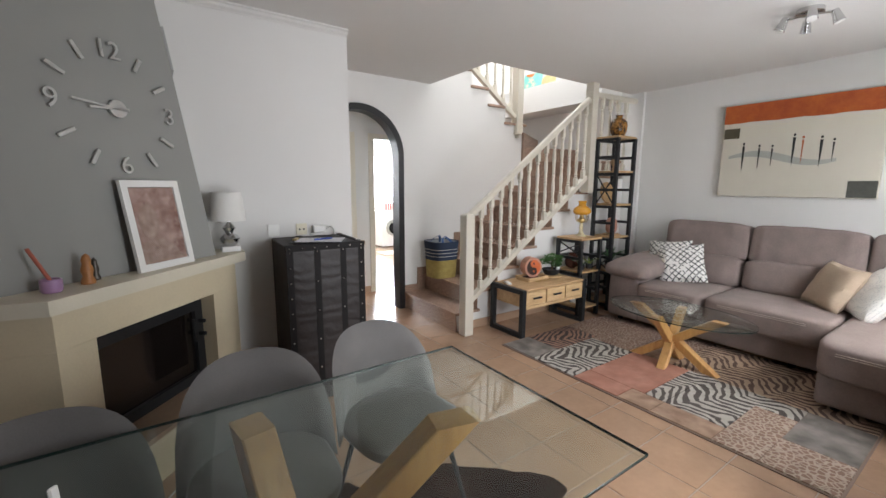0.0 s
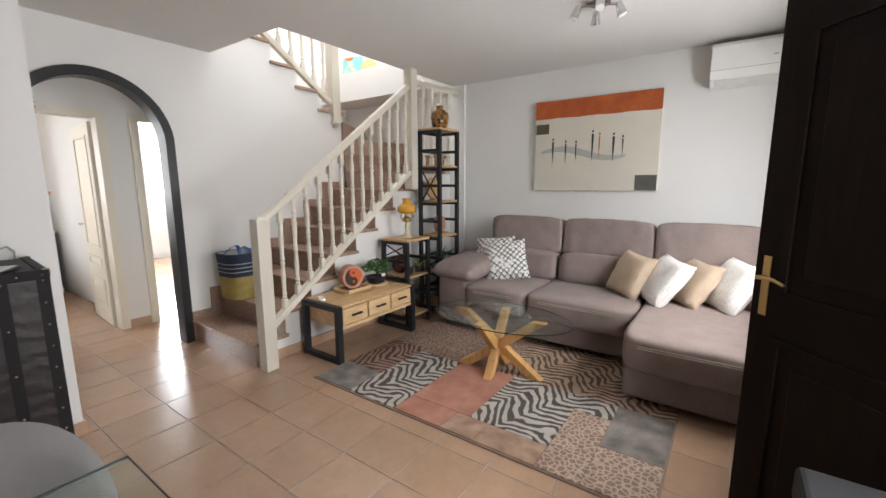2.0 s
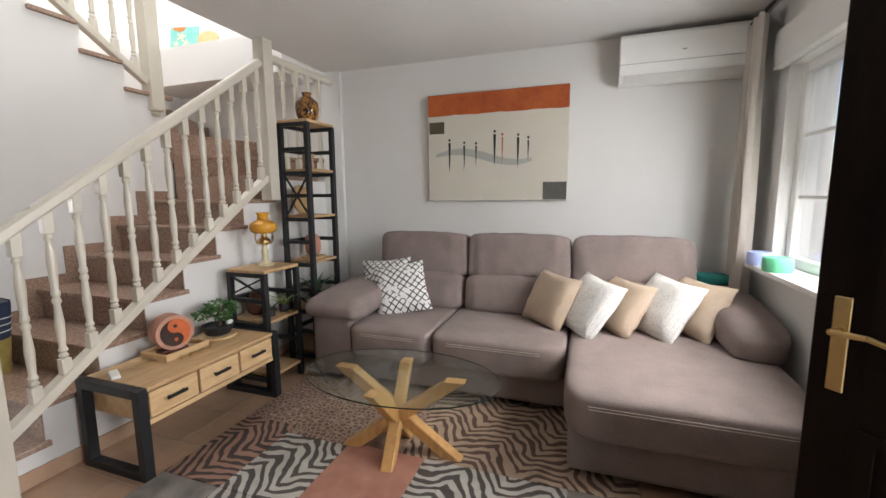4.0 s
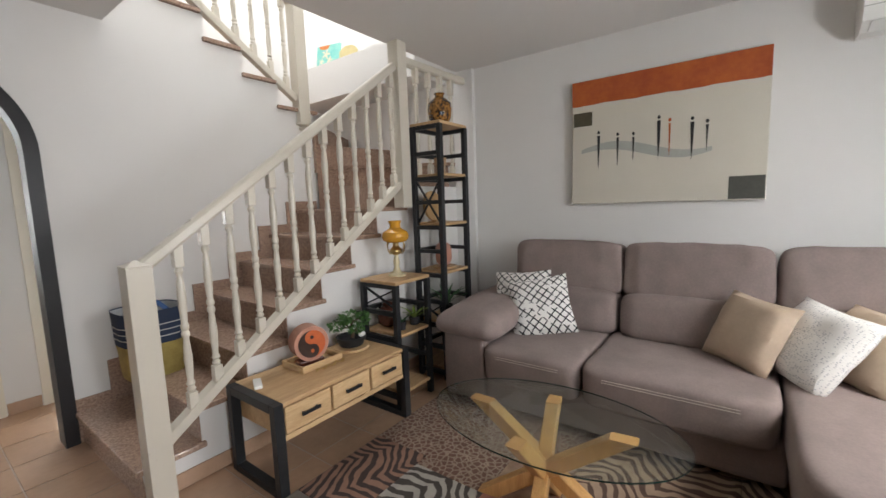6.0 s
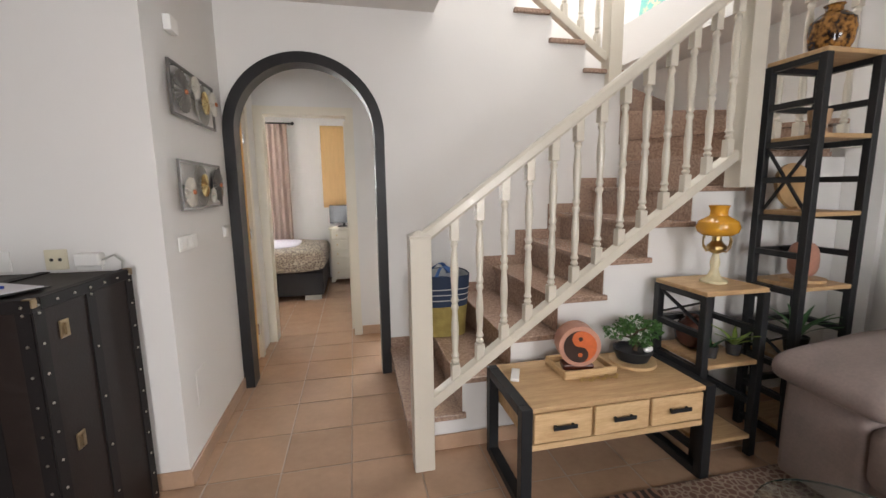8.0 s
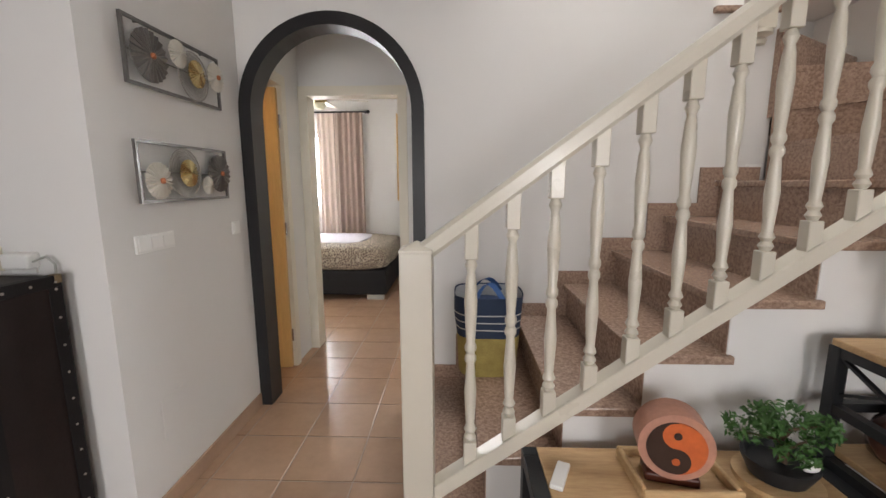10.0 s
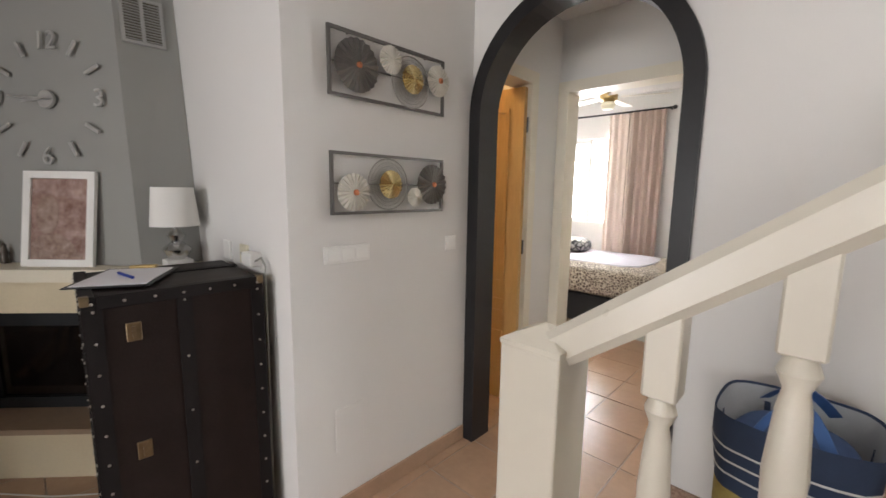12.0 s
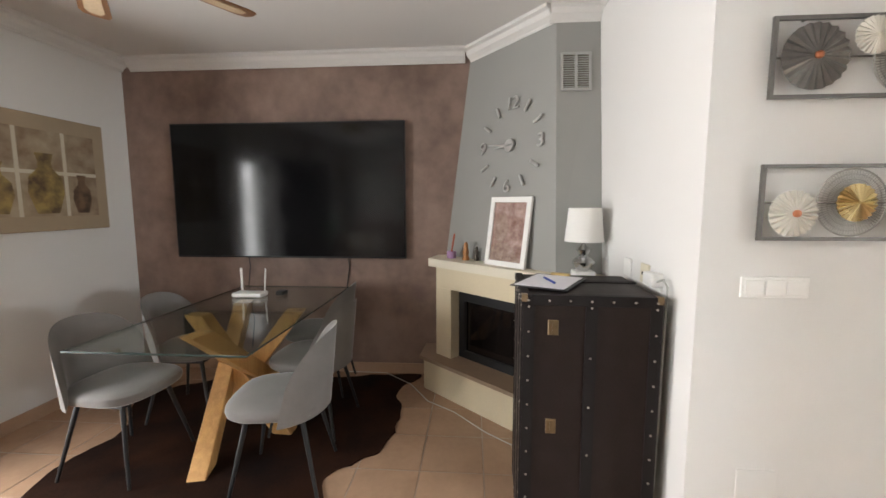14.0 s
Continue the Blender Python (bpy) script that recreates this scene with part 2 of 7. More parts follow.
def add_prism(bm, pts, axis, a, b):
    """A flat outline pts pushed from a to b along 'x', 'y' or 'z'."""
    def place(p, t):
        return {"x": (t, p[0], p[1]), "y": (p[0], t, p[1]), "z": (p[0], p[1], t)}[axis]
    lo, hi = [bm.verts.new(place(p, a)) for p in pts], [bm.verts.new(place(p, b)) for p in pts]
    n = len(pts)
    fs = [bm.faces.new(lo), bm.faces.new(list(reversed(hi)))]
    for i in range(n):
        fs.append(bm.faces.new((lo[i], hi[i], hi[(i + 1) % n], lo[(i + 1) % n])))
    bmesh.ops.recalc_face_normals(bm, faces=fs)
    return bm


def prism(*a, **k):
    return add_prism(bmesh.new(), *a, **k)


def soft_box(sx, sy, sz, power=4.0, nu=28, nv=14, puff=0.0, rise=0.0):
    """A padded block of the given size round the origin: a rounded box."""
    bm = bmesh.new()

    def sp(v, e):
        return math.copysign(abs(v) ** e, v)
    e = 2.0 / power
    ev = 2.0 / (rise or power)
    rings = []
    for j in range(1, nv):
        p = -math.pi / 2 + math.pi * j / nv
        rings.append([bm.verts.new((sx / 2 * sp(math.cos(p), ev) * sp(math.cos(2 * math.pi * i / nu), e), sy / 2 * sp(math.cos(p), ev) * sp(math.sin(2 * math.pi * i / nu), e), sz / 2 * sp(math.sin(p), ev))) for i in range(nu)])
    bot, top = bm.verts.new((0, 0, -sz / 2)), bm.verts.new((0, 0, sz / 2))
    for a, b in zip(rings, rings[1:]):
        for i in range(nu):
            bm.faces.new((a[i], a[(i + 1) % nu], b[(i + 1) % nu], b[i]))
    for i in range(nu):
        bm.faces.new((bot, rings[0][(i + 1) % nu], rings[0][i]))
        bm.faces.new((top, rings[-1][i], rings[-1][(i + 1) % nu]))
    if puff:
        for v in bm.verts:
            v.co += Vector((noise.noise(v.co * 5), noise.noise(v.co * 5 + Vector((9, 0, 0))), noise.noise(v.co * 5 + Vector((0, 9, 0))))) * puff
    return bm


def moved(bm, m):
    bm.transform(m)
    return bm


def as_mesh(name, bm, material, smooth=False):
    me = bpy.data.meshes.new(name)
    bm.to_mesh(me)
    bm.free()
    me.materials.append(material)
    if smooth:
        me.polygons.foreach_set("use_smooth", [True] * len(me.polygons))
        me.set_sharp_from_angle(angle=radians(38))
    return me


def part(name, bm, material, parent=None, label="", smooth=False):
    ob = new(name, as_mesh(name, bm, material, smooth))
    if parent is not None:
        ob.parent = parent
    if label:
        ob["label"] = label
    return ob


def structure(name, bm, material, label, category="", smooth=False):
    return tagged(part(name, bm, material, None, label, smooth), label, category or name.split("_")[0], "", "structure")


def thing(name, label, category, at=None, group=""):
    ob = new(name)
    ob.empty_display_size = 0.1
    if at is not None:
        ob.matrix_world = at
    return tagged(ob, label, category, group)


def solid(name, bm, material, label, category, at=None, group="", smooth=False):
    ob = part(name, bm, material, None, "", smooth)
    if at is not None:
        ob.matrix_world = at
    return tagged(ob, label, category, group)


# ---- plan ----
X0, X1 = -0.50, 5.20        # television wall, sofa wall
Y0, YD, YA, YB = -0.55, 3.09, 4.10, 5.00   # window wall, fireplace wall, arch wall, bedroom wall
XP = 1.385                  # passage wall
H = 2.60
UP = 5.2                    # height of the stairwell

# floor slab under the tiles, and the ground outside
structure("floor", box(-0.7, -0.8, -0.12, 5.7, 9.3, -0.004), M_GROUT, "grouted bed under the terracotta floor tiles", "floor")
structure("ground", box(-60, -60, -0.3, 60, 60, -0.16), mat("pale_paving", (0.5, 0.45, 0.38), 0.8, vary=0.2, scale=1), "pale paved ground outside the house", "ground")


def wall_with_holes(name, axis, a0, a1, z0, z1, t0, t1, holes, material, label):
    """A wall along axis with holes (from, to, bottom, top) through it, built of blocks."""
    bm = bmesh.new()

    def block(u0, u1, w0, w1):
        if u1 - u0 > 1e-4 and w1 - w0 > 1e-4:
            if axis == "x":
                add_box(bm, u0, t0, w0, u1, t1, w1)
            else:
                add_box(bm, t0, u0, w0, t1, u1, w1)
    cur = a0
    for h0, h1, b, t in sorted(holes):
        block(cur, h0, z0, z1)
        block(h0, h1, z0, b)
        block(h0, h1, t, z1)
        cur = h1
    block(cur, a1, z0, z1)
    return structure(name, bm, material, label, "wall")


WIN1 = (3.30, 4.68, 0.95, 2.15)    # window beside the sofa
DOOR = (1.33, 2.17, 0.0, 2.12)     # entrance
wall_with_holes("wall_south", "x", X0 - 0.2, X1 + 0.2, 0, H + 0.3, Y0 - 0.25, Y0, [WIN1, DOOR], M_WALL, "white painted wall with windows and the entrance")
structure("wall_west", box(X0 - 0.2, Y0, 0, X0, YD + 0.2, H + 0.3), M_BROWN, "brown mottled stucco wall behind the television", "wall")
structure("wall_east", box(X1, Y0, 0, X1 + 0.2, YB + 0.2, UP), M_WALL, "white painted wall behind the sofa", "wall")
structure("wall_fireplace", box(X0, YD, 0, XP - 0.12, YD + 0.2, H + 0.3), M_WALL, "white painted wall beside the fireplace", "wall")
structure("wall_passage", box(XP - 0.12, YD, 0, XP, YA, H + 0.3), M_WALL, "white passage wall with metal flower panels", "wall")

# arch wall: an opening with a round head, and the stepped edge of the upper flight
AX0, AX1, ASP = 1.442, 2.372, 1.770
ARAD = (AX1 - AX0) / 2
ACX = (AX0 + AX1) / 2
RISE, RUN = 0.197, 0.272
XS = 2.445                  # first riser


def arch_points(r, n=24):
    return [(ACX + r * math.cos(math.pi - math.pi * i / n), ASP + r * math.sin(math.pi - math.pi * i / n)) for i in range(n + 1)]


bm = prism([(XP - 0.12, 0), (AX0, 0)] + arch_points(ARAD) + [(AX1, 0), (2.80, 0), (2.80, 2.60), (XP - 0.12, 2.60)], "y", YA, YA + 0.12)
structure("wall_arch", bm, M_WALL, "white wall with a round-headed archway", "wall")
# part under the upper flight, its top edge stepping up towards the landing above
steps_up = [(3.98, 2.25), (3.69, 2.45), (3.41, 2.64), (3.13, 2.83), (2.80, 3.02)]
outline, prev = [(2.80, 0), (4.32, 0)], 4.32
for x, z in steps_up:
    outline += [(prev, z), (x, z)]
    prev = x
bm = prism(outline, "y", YA, YA + 0.12)
structure("wall_stair_middle", bm, M_WALL, "white wall under the upper flight of stairs", "wall")

# back wall with the bedroom and laundry doorways
wall_with_holes("wall_back", "x", XP - 0.12, X1 + 0.2, 0, UP, YB, YB + 0.12, [(1.43, 2.18, 0, 2.06), (2.46, 3.16, 0, 2.06)], M_WALL, "white corridor wall with two doorways")
wall_with_holes("wall_corridor_west", "y", YA + 0.12, YB, 0, H, XP - 0.12, XP, [(4.18, 4.66, 0, 2.06)], M_WALL, "white corridor wall with a side doorway")
structure("wall_corridor_east", box(3.30, YA + 0.12, 0, 3.42, YB, 2.3), M_WALL, "white end wall of the corridor", "wall")
structure("corridor_ceiling", box(XP, YA + 0.12, 2.50, 2.8, YB, 2.58), M_CEIL, "white corridor ceiling", "ceiling")

# ceiling of the room, open over the stairs
bm = bmesh.new()
add_box(bm, X0, Y0, H, X1, 3.05, H + 0.3)
add_box(bm, X0, 3.05, H, 2.80, YA, H + 0.3)
structure("ceiling", bm, M_CEIL, "white painted ceiling open above the stairs", "ceiling")
structure("stairwell_ceiling", box(2.0, 2.0, UP, X1, YB + 0.12, UP + 0.1), M_CEIL, "white ceiling above the stairwell", "ceiling")
bm = bmesh.new()
add_box(bm, 2.68, 3.05, H + 0.3, 2.80, YB, UP)
add_box(bm, 2.80, 2.93, H + 0.3, X1, 3.05, UP)
structure("wall_stairwell", bm, M_WALL, "white walls of the upper stairwell", "wall")

# bedroom, side room and laundry shells
wall_with_holes("wall_bedroom_window", "x", -0.6, 2.42, 0, H, 7.8, 8.0, [(-0.2, 0.9, 1.0, 2.1)], M_WALL, "pale bedroom wall with a window")
structure("wall_bedroom_west", box(-0.6, 5.12, 0, -0.4, 7.799, H), M_WALL, "pale bedroom wall", "wall")
structure("wall_bedroom_east", box(2.30, 5.121, 0, 2.42, 7.799, H), M_WALL, "pale bedroom wall", "wall")
structure("wall_bedroom_south", box(-0.4, 5.0, 0, XP - 0.121, 5.12, H), M_WALL, "pale bedroom wall", "wall")
structure("wall_side_room", box(-0.6, 3.37, 0, -0.4, 5.12, H), M_WALL, "pale wall of the side room", "wall")
structure("side_room_ceiling", box(-0.6, 3.37, H, XP - 0.12, YB + 0.12, H + 0.1), M_CEIL, "white ceiling of the side room", "ceiling")
structure("wall_laundry_east", box(5.6, 5.12, 0, 5.7, 9.3, H), M_WALL, "pale laundry wall", "wall")
wall_with_holes("wall_laundry_window", "x", 2.421, 5.599, 0, H, 9.2, 9.3, [(4.0, 5.4, 1.1, 2.15)], M_WALL, "pale laundry wall with a window")
structure("wall_laundry_west", box(2.30, 8.001, 0, 2.42, 9.3, H), M_WALL, "pale laundry wall", "wall")
structure("back_rooms_ceiling", box(-0.6, YB + 0.12, H, 5.7, 9.3, H + 0.1), M_CEIL, "white ceiling of the back rooms", "ceiling")

# ---- stairs ----
YS = 3.09                   # open side of the flight
TREAD = 0.03
stairs = thing("staircase", "pink granite staircase with white sides", "staircase")
for k in range(1, 8):
    xa = XS + (k - 1) * RUN
    z = RISE * k
    xb = 4.40 if k == 7 else xa + RUN
    part("tread", box(xa - 0.025, YS - 0.025, z - TREAD, xb + 0.02, YA - 0.002, z, bevel=0.005), M_GRANITE, stairs)
    part("riser", box(xa, YS, z - RISE + 0.0, xa + 0.02, YA - 0.002, z - TREAD), M_GRANITE, stairs)
    bm = box(xa - (0.11 if k > 1 else 0.02), YA - 0.014, z - RISE + 0.001, xa - 0.026, YA - 0.002, z + 0.075)
    add_box(bm, xa - 0.026, YA - 0.014, z + 0.001, xb - 0.11, YA - 0.002, z + 0.075)
    add_box(bm, xa - 0.026, YA - 0.014, z - RISE + 0.001, xa - 0.001, YA - 0.002, z - TREAD - 0.001)
    part("wall_skirting", bm, M_GRANITE, stairs)
outline = [(XS + 0.02, 0.0)]
for k in range(1, 8):
    xa = XS + (k - 1) * RUN
    outline += [(xa + 0.004, RISE * k - TREAD - 0.001), (4.40 if k == 7 else xa + RUN + 0.004, RISE * k - TREAD - 0.001)]
outline += [(4.40, 0.0)]
part("side_wall", prism(outline, "y", YS - 0.004, YS + 0.1), M_WALL, stairs, "white plastered side under the steps")
# winding steps round the turn
post = Vector((4.30, 4.06))
for k, (a0, a1) in enumerate(((-90, -52), (-52, -12), (-12, 32), (32, 90))):
    z = RISE * (8 + k)

    def ray(a):
        c, s = math.cos(radians(a)), math.sin(radians(a))
        t = min((X1 - post.x) / c if c > 1e-6 else 9e9, (YS - post.y) / s if s < -1e-6 else 9e9, (YB - post.y) / s if s > 1e-6 else 9e9)
        return (post.x + c * t, post.y + s * t)
    pts = [tuple(post), ray(a0)]
    for corner in ((X1, YS), (X1, YB)):
        ang = math.degrees(math.atan2(corner[1] - post.y, corner[0] - post.x))
        if a0 < ang < a1:
            pts.append(corner)
    pts.append(ray(a1))
    part("winder_tread", prism(pts, "z", z - TREAD, z), M_GRANITE, stairs)
    inner = [(x, max(y, YS + 0.11)) for x, y in pts]
    part("winder_block", prism(inner, "z", 1.0 if k < 2 else z - 0.45, z - TREAD - 0.001), M_GRANITE, stairs)
prev = 4.36
for k, (x, z) in enumerate(steps_up):
    part("upper_tread", box(x - 0.02, YA - 0.03, z + 0.001, prev, YB, z + 0.031, bevel=0.004, segs=1), M_GRANITE, stairs)
    if k + 1 < len(steps_up):
        part("upper_riser", box(x - 0.02, YA + 0.004, z + 0.032, x - 0.004, YB, steps_up[k + 1][1]), M_WALL, stairs, "white plastered upper riser")
    prev = x - 0.021
structure("wall_stair_side", box(4.40, YS - 0.004, 0, X1, YS + 0.10, RISE * 8 - TREAD - 0.002), M_WALL, "white plastered wall under the stair landing", "wall")


structure("wall_pier", box(5.16, 2.875, 0, X1, YS - 0.005, H), M_WALL, "white plastered pier beside the stairs", "wall")


def baluster_mesh(h):
    """A turned baluster with square blocks at foot and head."""
    bm = bmesh.new()
    add_box(bm, -0.021, -0.021, 0, 0.021, 0.021, 0.11, bevel=0.003, segs=1)
    add_box(bm, -0.021, -0.021, h - 0.13, 0.021, 0.021, h, bevel=0.003, segs=1)
    m = h - 0.24
    prof = [(0.012, 0.0), (0.021, 0.015), (0.013, 0.03), (0.021, 0.042), (0.014, 0.06), (0.017, m * 0.18), (0.020, m * 0.28), (0.015, m * 0.40), (0.013, m * 0.44), (0.019, m * 0.46), (0.019, m * 0.48), (0.013, m * 0.50),
            (0.019, m * 0.52), (0.019, m * 0.54), (0.014, m * 0.56), (0.019, m * 0.7), (0.021, m * 0.78), (0.016, m * 0.90), (0.012, m - 0.04), (0.020, m - 0.02), (0.013, m)]
    add_lathe(bm, prof, (0, 0, 0.11), 10)
    return bm


YR = 2.975                  # middle of the railing
railing = thing("stair_railing", "cream painted wooden stair railing with turned balusters", "railing")
part("newel_post", box(2.437, YR - 0.05, 0.0, 2.537, YR + 0.05, 1.165, bevel=0.004), M_RAIL, railing)
bm = bmesh.new()
add_lathe(bm, [(0.072, 1.165), (0.072, 1.172), (0.0, 1.197)], (2.487, YR, 0), 4)
bmesh.ops.rotate(bm, verts=bm.verts, cent=(2.487, YR, 0), matrix=Matrix.Rotation(radians(45), 3, "Z"))
part("newel_cap", bm, M_RAIL, railing)
SL = 0.725
RL0, RL1 = (2.53, 0.325), (4.22, 0.325 + SL * 1.69)
part("bottom_rail", beam((RL0[0] - 0.02, YR, RL0[1]), (RL1[0], YR, RL1[1]), 0.064, 0.048), M_RAIL, railing)
HR0, HR1 = (2.50, 1.155), (4.22, 1.155 + 1.72 * 0.735)
part("handrail", beam((HR0[0], YR, HR0[1]), (HR1[0], YR, HR1[1]), 0.062, 0.057, bevel=0.012), M_RAIL, railing)
NB = 13
for i in range(NB):
    x = 2.656 + i * 0.1262
    zb = RL0[1] + SL * (x - RL0[0]) + 0.0
    zt = HR0[1] + (HR1[1] - HR0[1]) / (HR1[0] - HR0[0]) * (x - HR0[0])
    ob = part("baluster", moved(baluster_mesh(zt - zb), Matrix.Translation((x, YR, zb))), M_RAIL, railing, smooth=True)
part("top_newel", box(4.215, YR - 0.05, 1.37, 4.315, YR + 0.05, 2.599, bevel=0.004), M_RAIL, railing)
part("landing_rail", beam((4.315, YR, 2.48), (5.158, YR, 2.50), 0.062, 0.062, bevel=0.012), M_RAIL, railing)
part("landing_sill", beam((4.315, YR, 1.60), (5.158, YR, 1.62), 0.048, 0.055), M_RAIL, railing)
for i in range(4):
    part("baluster", moved(baluster_mesh(0.86), Matrix.Translation((4.47 + i * 0.16, YR, 1.61))), M_RAIL, railing, smooth=True)
part("upper_newel", box(4.15, YA - 0.055, 2.16, 4.26, YA + 0.055, 3.3, bevel=0.004), M_RAIL, railing)
bm = lathe([(0.0, 2.085), (0.034, 2.09), (0.042, 2.11), (0.03, 2.125), (0.066, 2.14), (0.066, 2.16)], (4.205, YA, 0), 20)
part("newel_drop", bm, M_RAIL, railing, smooth=True)
part("upper_bottom_rail", beam((4.15, YA - 0.0, 2.36), (2.7, YA - 0.0, 2.36 + 1.45 * 0.69), 0.06, 0.055), M_RAIL, railing)
part("upper_handrail", beam((4.15, YA, 3.18), (2.7, YA, 3.18 + 1.45 * 0.69), 0.06, 0.06), M_RAIL, railing)
for i in range(10):
    x = 4.07 - i * 0.14
    part("baluster", moved(baluster_mesh(0.81), Matrix.Translation((x, YA, 2.37 + (4.15 - x) * 0.69))), M_RAIL, railing, smooth=True)

# arch lining: black timber frame
def arch_frame(r_in, r_out, y0, y1):
    bm = bmesh.new()
    a, b = arch_points(r_out, 32), arch_points(r_in, 32)
    for i in range(32):
        add_prism(bm, [a[i], a[i + 1], b[i + 1], b[i]], "y", y0, y1)
    add_box(bm, ACX - r_out, y0, 0, ACX - r_in, y1, ASP)
    add_box(bm, ACX + r_in, y0, 0, ACX + r_out, y1, ASP)
    return bm


arch_trim = structure("arch_trim", arch_frame(ARAD - 0.013, ARAD + 0.056, YA - 0.025, YA + 0.125), M_BLACKP, "black painted timber lining of the archway", "trim", True)

# baseboards
def skirt(name, x0, y0, x1, y1):
    return structure(name, box(x0, y0, 0.0, x1, y1, 0.085, bevel=0.003, segs=1), M_SKIRT, "terracotta tile skirting", "baseboard")


skirt("baseboard", XP, YD - 0.0, XP + 0.012, YA - 0.03)
skirt("baseboard", 1.2, YD - 0.012, XP + 0.012, YD)
skirt("baseboard", X0, Y0 + 0.012, X0 + 0.012, 2.0)
skirt("baseboard", X0, Y0, 1.33, Y0 + 0.012)
skirt("baseboard", 2.17, Y0, X1 - 0.012, Y0 + 0.012)
skirt("baseboard", X1 - 0.012, Y0 + 0.012, X1, 2.874)
skirt("baseboard", 2.55, YS - 0.017, 5.159, YS - 0.005)
skirt("baseboard", 2.23, YB - 0.012, 2.41, YB)


# ---- living area ----
def patch_material(name, kind, a, b, scale):
    m, n, l, bs = nodes_of(name)
    tc = n.new("ShaderNodeTexCoord")
    ramp = n.new("ShaderNodeValToRGB")
    ramp.color_ramp.elements[0].color, ramp.color_ramp.elements[1].color = (*a, 1), (*b, 1)
    if kind == "zebra":
        t = n.new("ShaderNodeTexNoise")          # stripes fan out from a spine and wander
        t.inputs["Scale"].default_value, t.inputs["Detail"].default_value = 5.0, 1.5
        sep = n.new("ShaderNodeSeparateXYZ")
        l.new(tc.outputs["Object"], sep.inputs[0])

        def sums(op, a, b=0.0, c=0.0):
            q = n.new("ShaderNodeMath")
            q.operation = op
            for i, v in enumerate((a, b, c)):
                if isinstance(v, (int, float)):
                    q.inputs[i].default_value = v
                else:
                    l.new(v, q.inputs[i])
            return q.outputs[0]
        spine = sums("PINGPONG", sums("MULTIPLY_ADD", sep.outputs["X"], 0.45, sums("MULTIPLY", sep.outputs["Y"], 1.0)), 0.22)
        along = sums("MULTIPLY_ADD", sep.outputs["X"], 1.0, sums("MULTIPLY", sep.outputs["Y"], -0.45))
        phase = sums("MULTIPLY_ADD", t.outputs["Fac"], 2.6, sums("MULTIPLY", sums("MULTIPLY_ADD", spine, 0.8, along), scale * 2.0))
        patchy = n.new("ShaderNodeTexNoise")
        patchy.inputs["Scale"].default_value = 13.0
        l.new(tc.outputs["Object"], patchy.inputs["Vector"])
        fac = sums("MULTIPLY_ADD", patchy.outputs["Fac"], 0.55, sums("PINGPONG", phase, 0.5))
        ramp.color_ramp.elements[0].position, ramp.color_ramp.elements[1].position = 0.475, 0.545
    elif kind == "leopard":
        t = n.new("ShaderNodeTexVoronoi")
        t.feature = "DISTANCE_TO_EDGE"
        t.inputs["Scale"].default_value = scale
        ramp.color_ramp.elements[0].position, ramp.color_ramp.elements[1].position = 0.06, 0.16
        fac = t.outputs["Distance"]
    else:
        t = n.new("ShaderNodeTexNoise")
        t.inputs["Scale"].default_value, t.inputs["Detail"].default_value = scale, 5
        ramp.color_ramp.elements[0].position, ramp.color_ramp.elements[1].position = 0.35, 0.65
        fac = t.outputs["Fac"]
    l.new(tc.outputs["Object"], t.inputs["Vector"])
    l.new(fac, ramp.inputs[0])
    ns, mx = n.new("ShaderNodeTexNoise"), n.new("ShaderNodeMix")
    ns.inputs["Scale"].default_value = 14
    mx.data_type, mx.blend_type = "RGBA", "MULTIPLY"
    mx.inputs[0].default_value = 0.4
    l.new(tc.outputs["Object"], ns.inputs["Vector"])
    l.new(ramp.outputs[0], mx.inputs[6])
    l.new(ns.outputs["Fac"], mx.inputs[7])
    l.new(mx.outputs[2], bs.inputs["Base Color"])
    bs.inputs["Roughness"].default_value = 0.95
    fb, bp = n.new("ShaderNodeTexNoise"), n.new("ShaderNodeBump")
    fb.inputs["Scale"].default_value = 380
    bp.inputs["Strength"].default_value, bp.inputs["Distance"].default_value = 0.4, 0.003
    l.new(tc.outputs["Object"], fb.inputs["Vector"])
    l.new(fb.outputs["Fac"], bp.inputs["Height"])
    l.new(bp.outputs[0], bs.inputs["Normal"])
    return m


ZEBRA = patch_material("zebra_pile", "zebra", (0.085, 0.068, 0.06), (0.50, 0.455, 0.40), 6.5)
TIGER = patch_material("tiger_pile", "zebra", (0.13, 0.075, 0.055), (0.48, 0.34, 0.24), 7.0)
TIGERD = patch_material("dark_tiger_pile", "zebra", (0.07, 0.045, 0.04), (0.36, 0.20, 0.14), 7.5)
LEOP = patch_material("giraffe_pile", "leopard", (0.40, 0.29, 0.22), (0.20, 0.105, 0.075), 30)
LEOPL = patch_material("leopard_pile", "leopard", (0.50, 0.385, 0.30), (0.29, 0.175, 0.125), 30)
TERRA = patch_material("terracotta_pile", "plain", (0.40, 0.17, 0.115), (0.50, 0.24, 0.17), 5)
GREYP = patch_material("grey_leaf_pile", "plain", (0.16, 0.138, 0.12), (0.30, 0.26, 0.23), 8)
TANP = patch_material("tan_pile", "plain", (0.30, 0.18, 0.12), (0.48, 0.32, 0.22), 9)

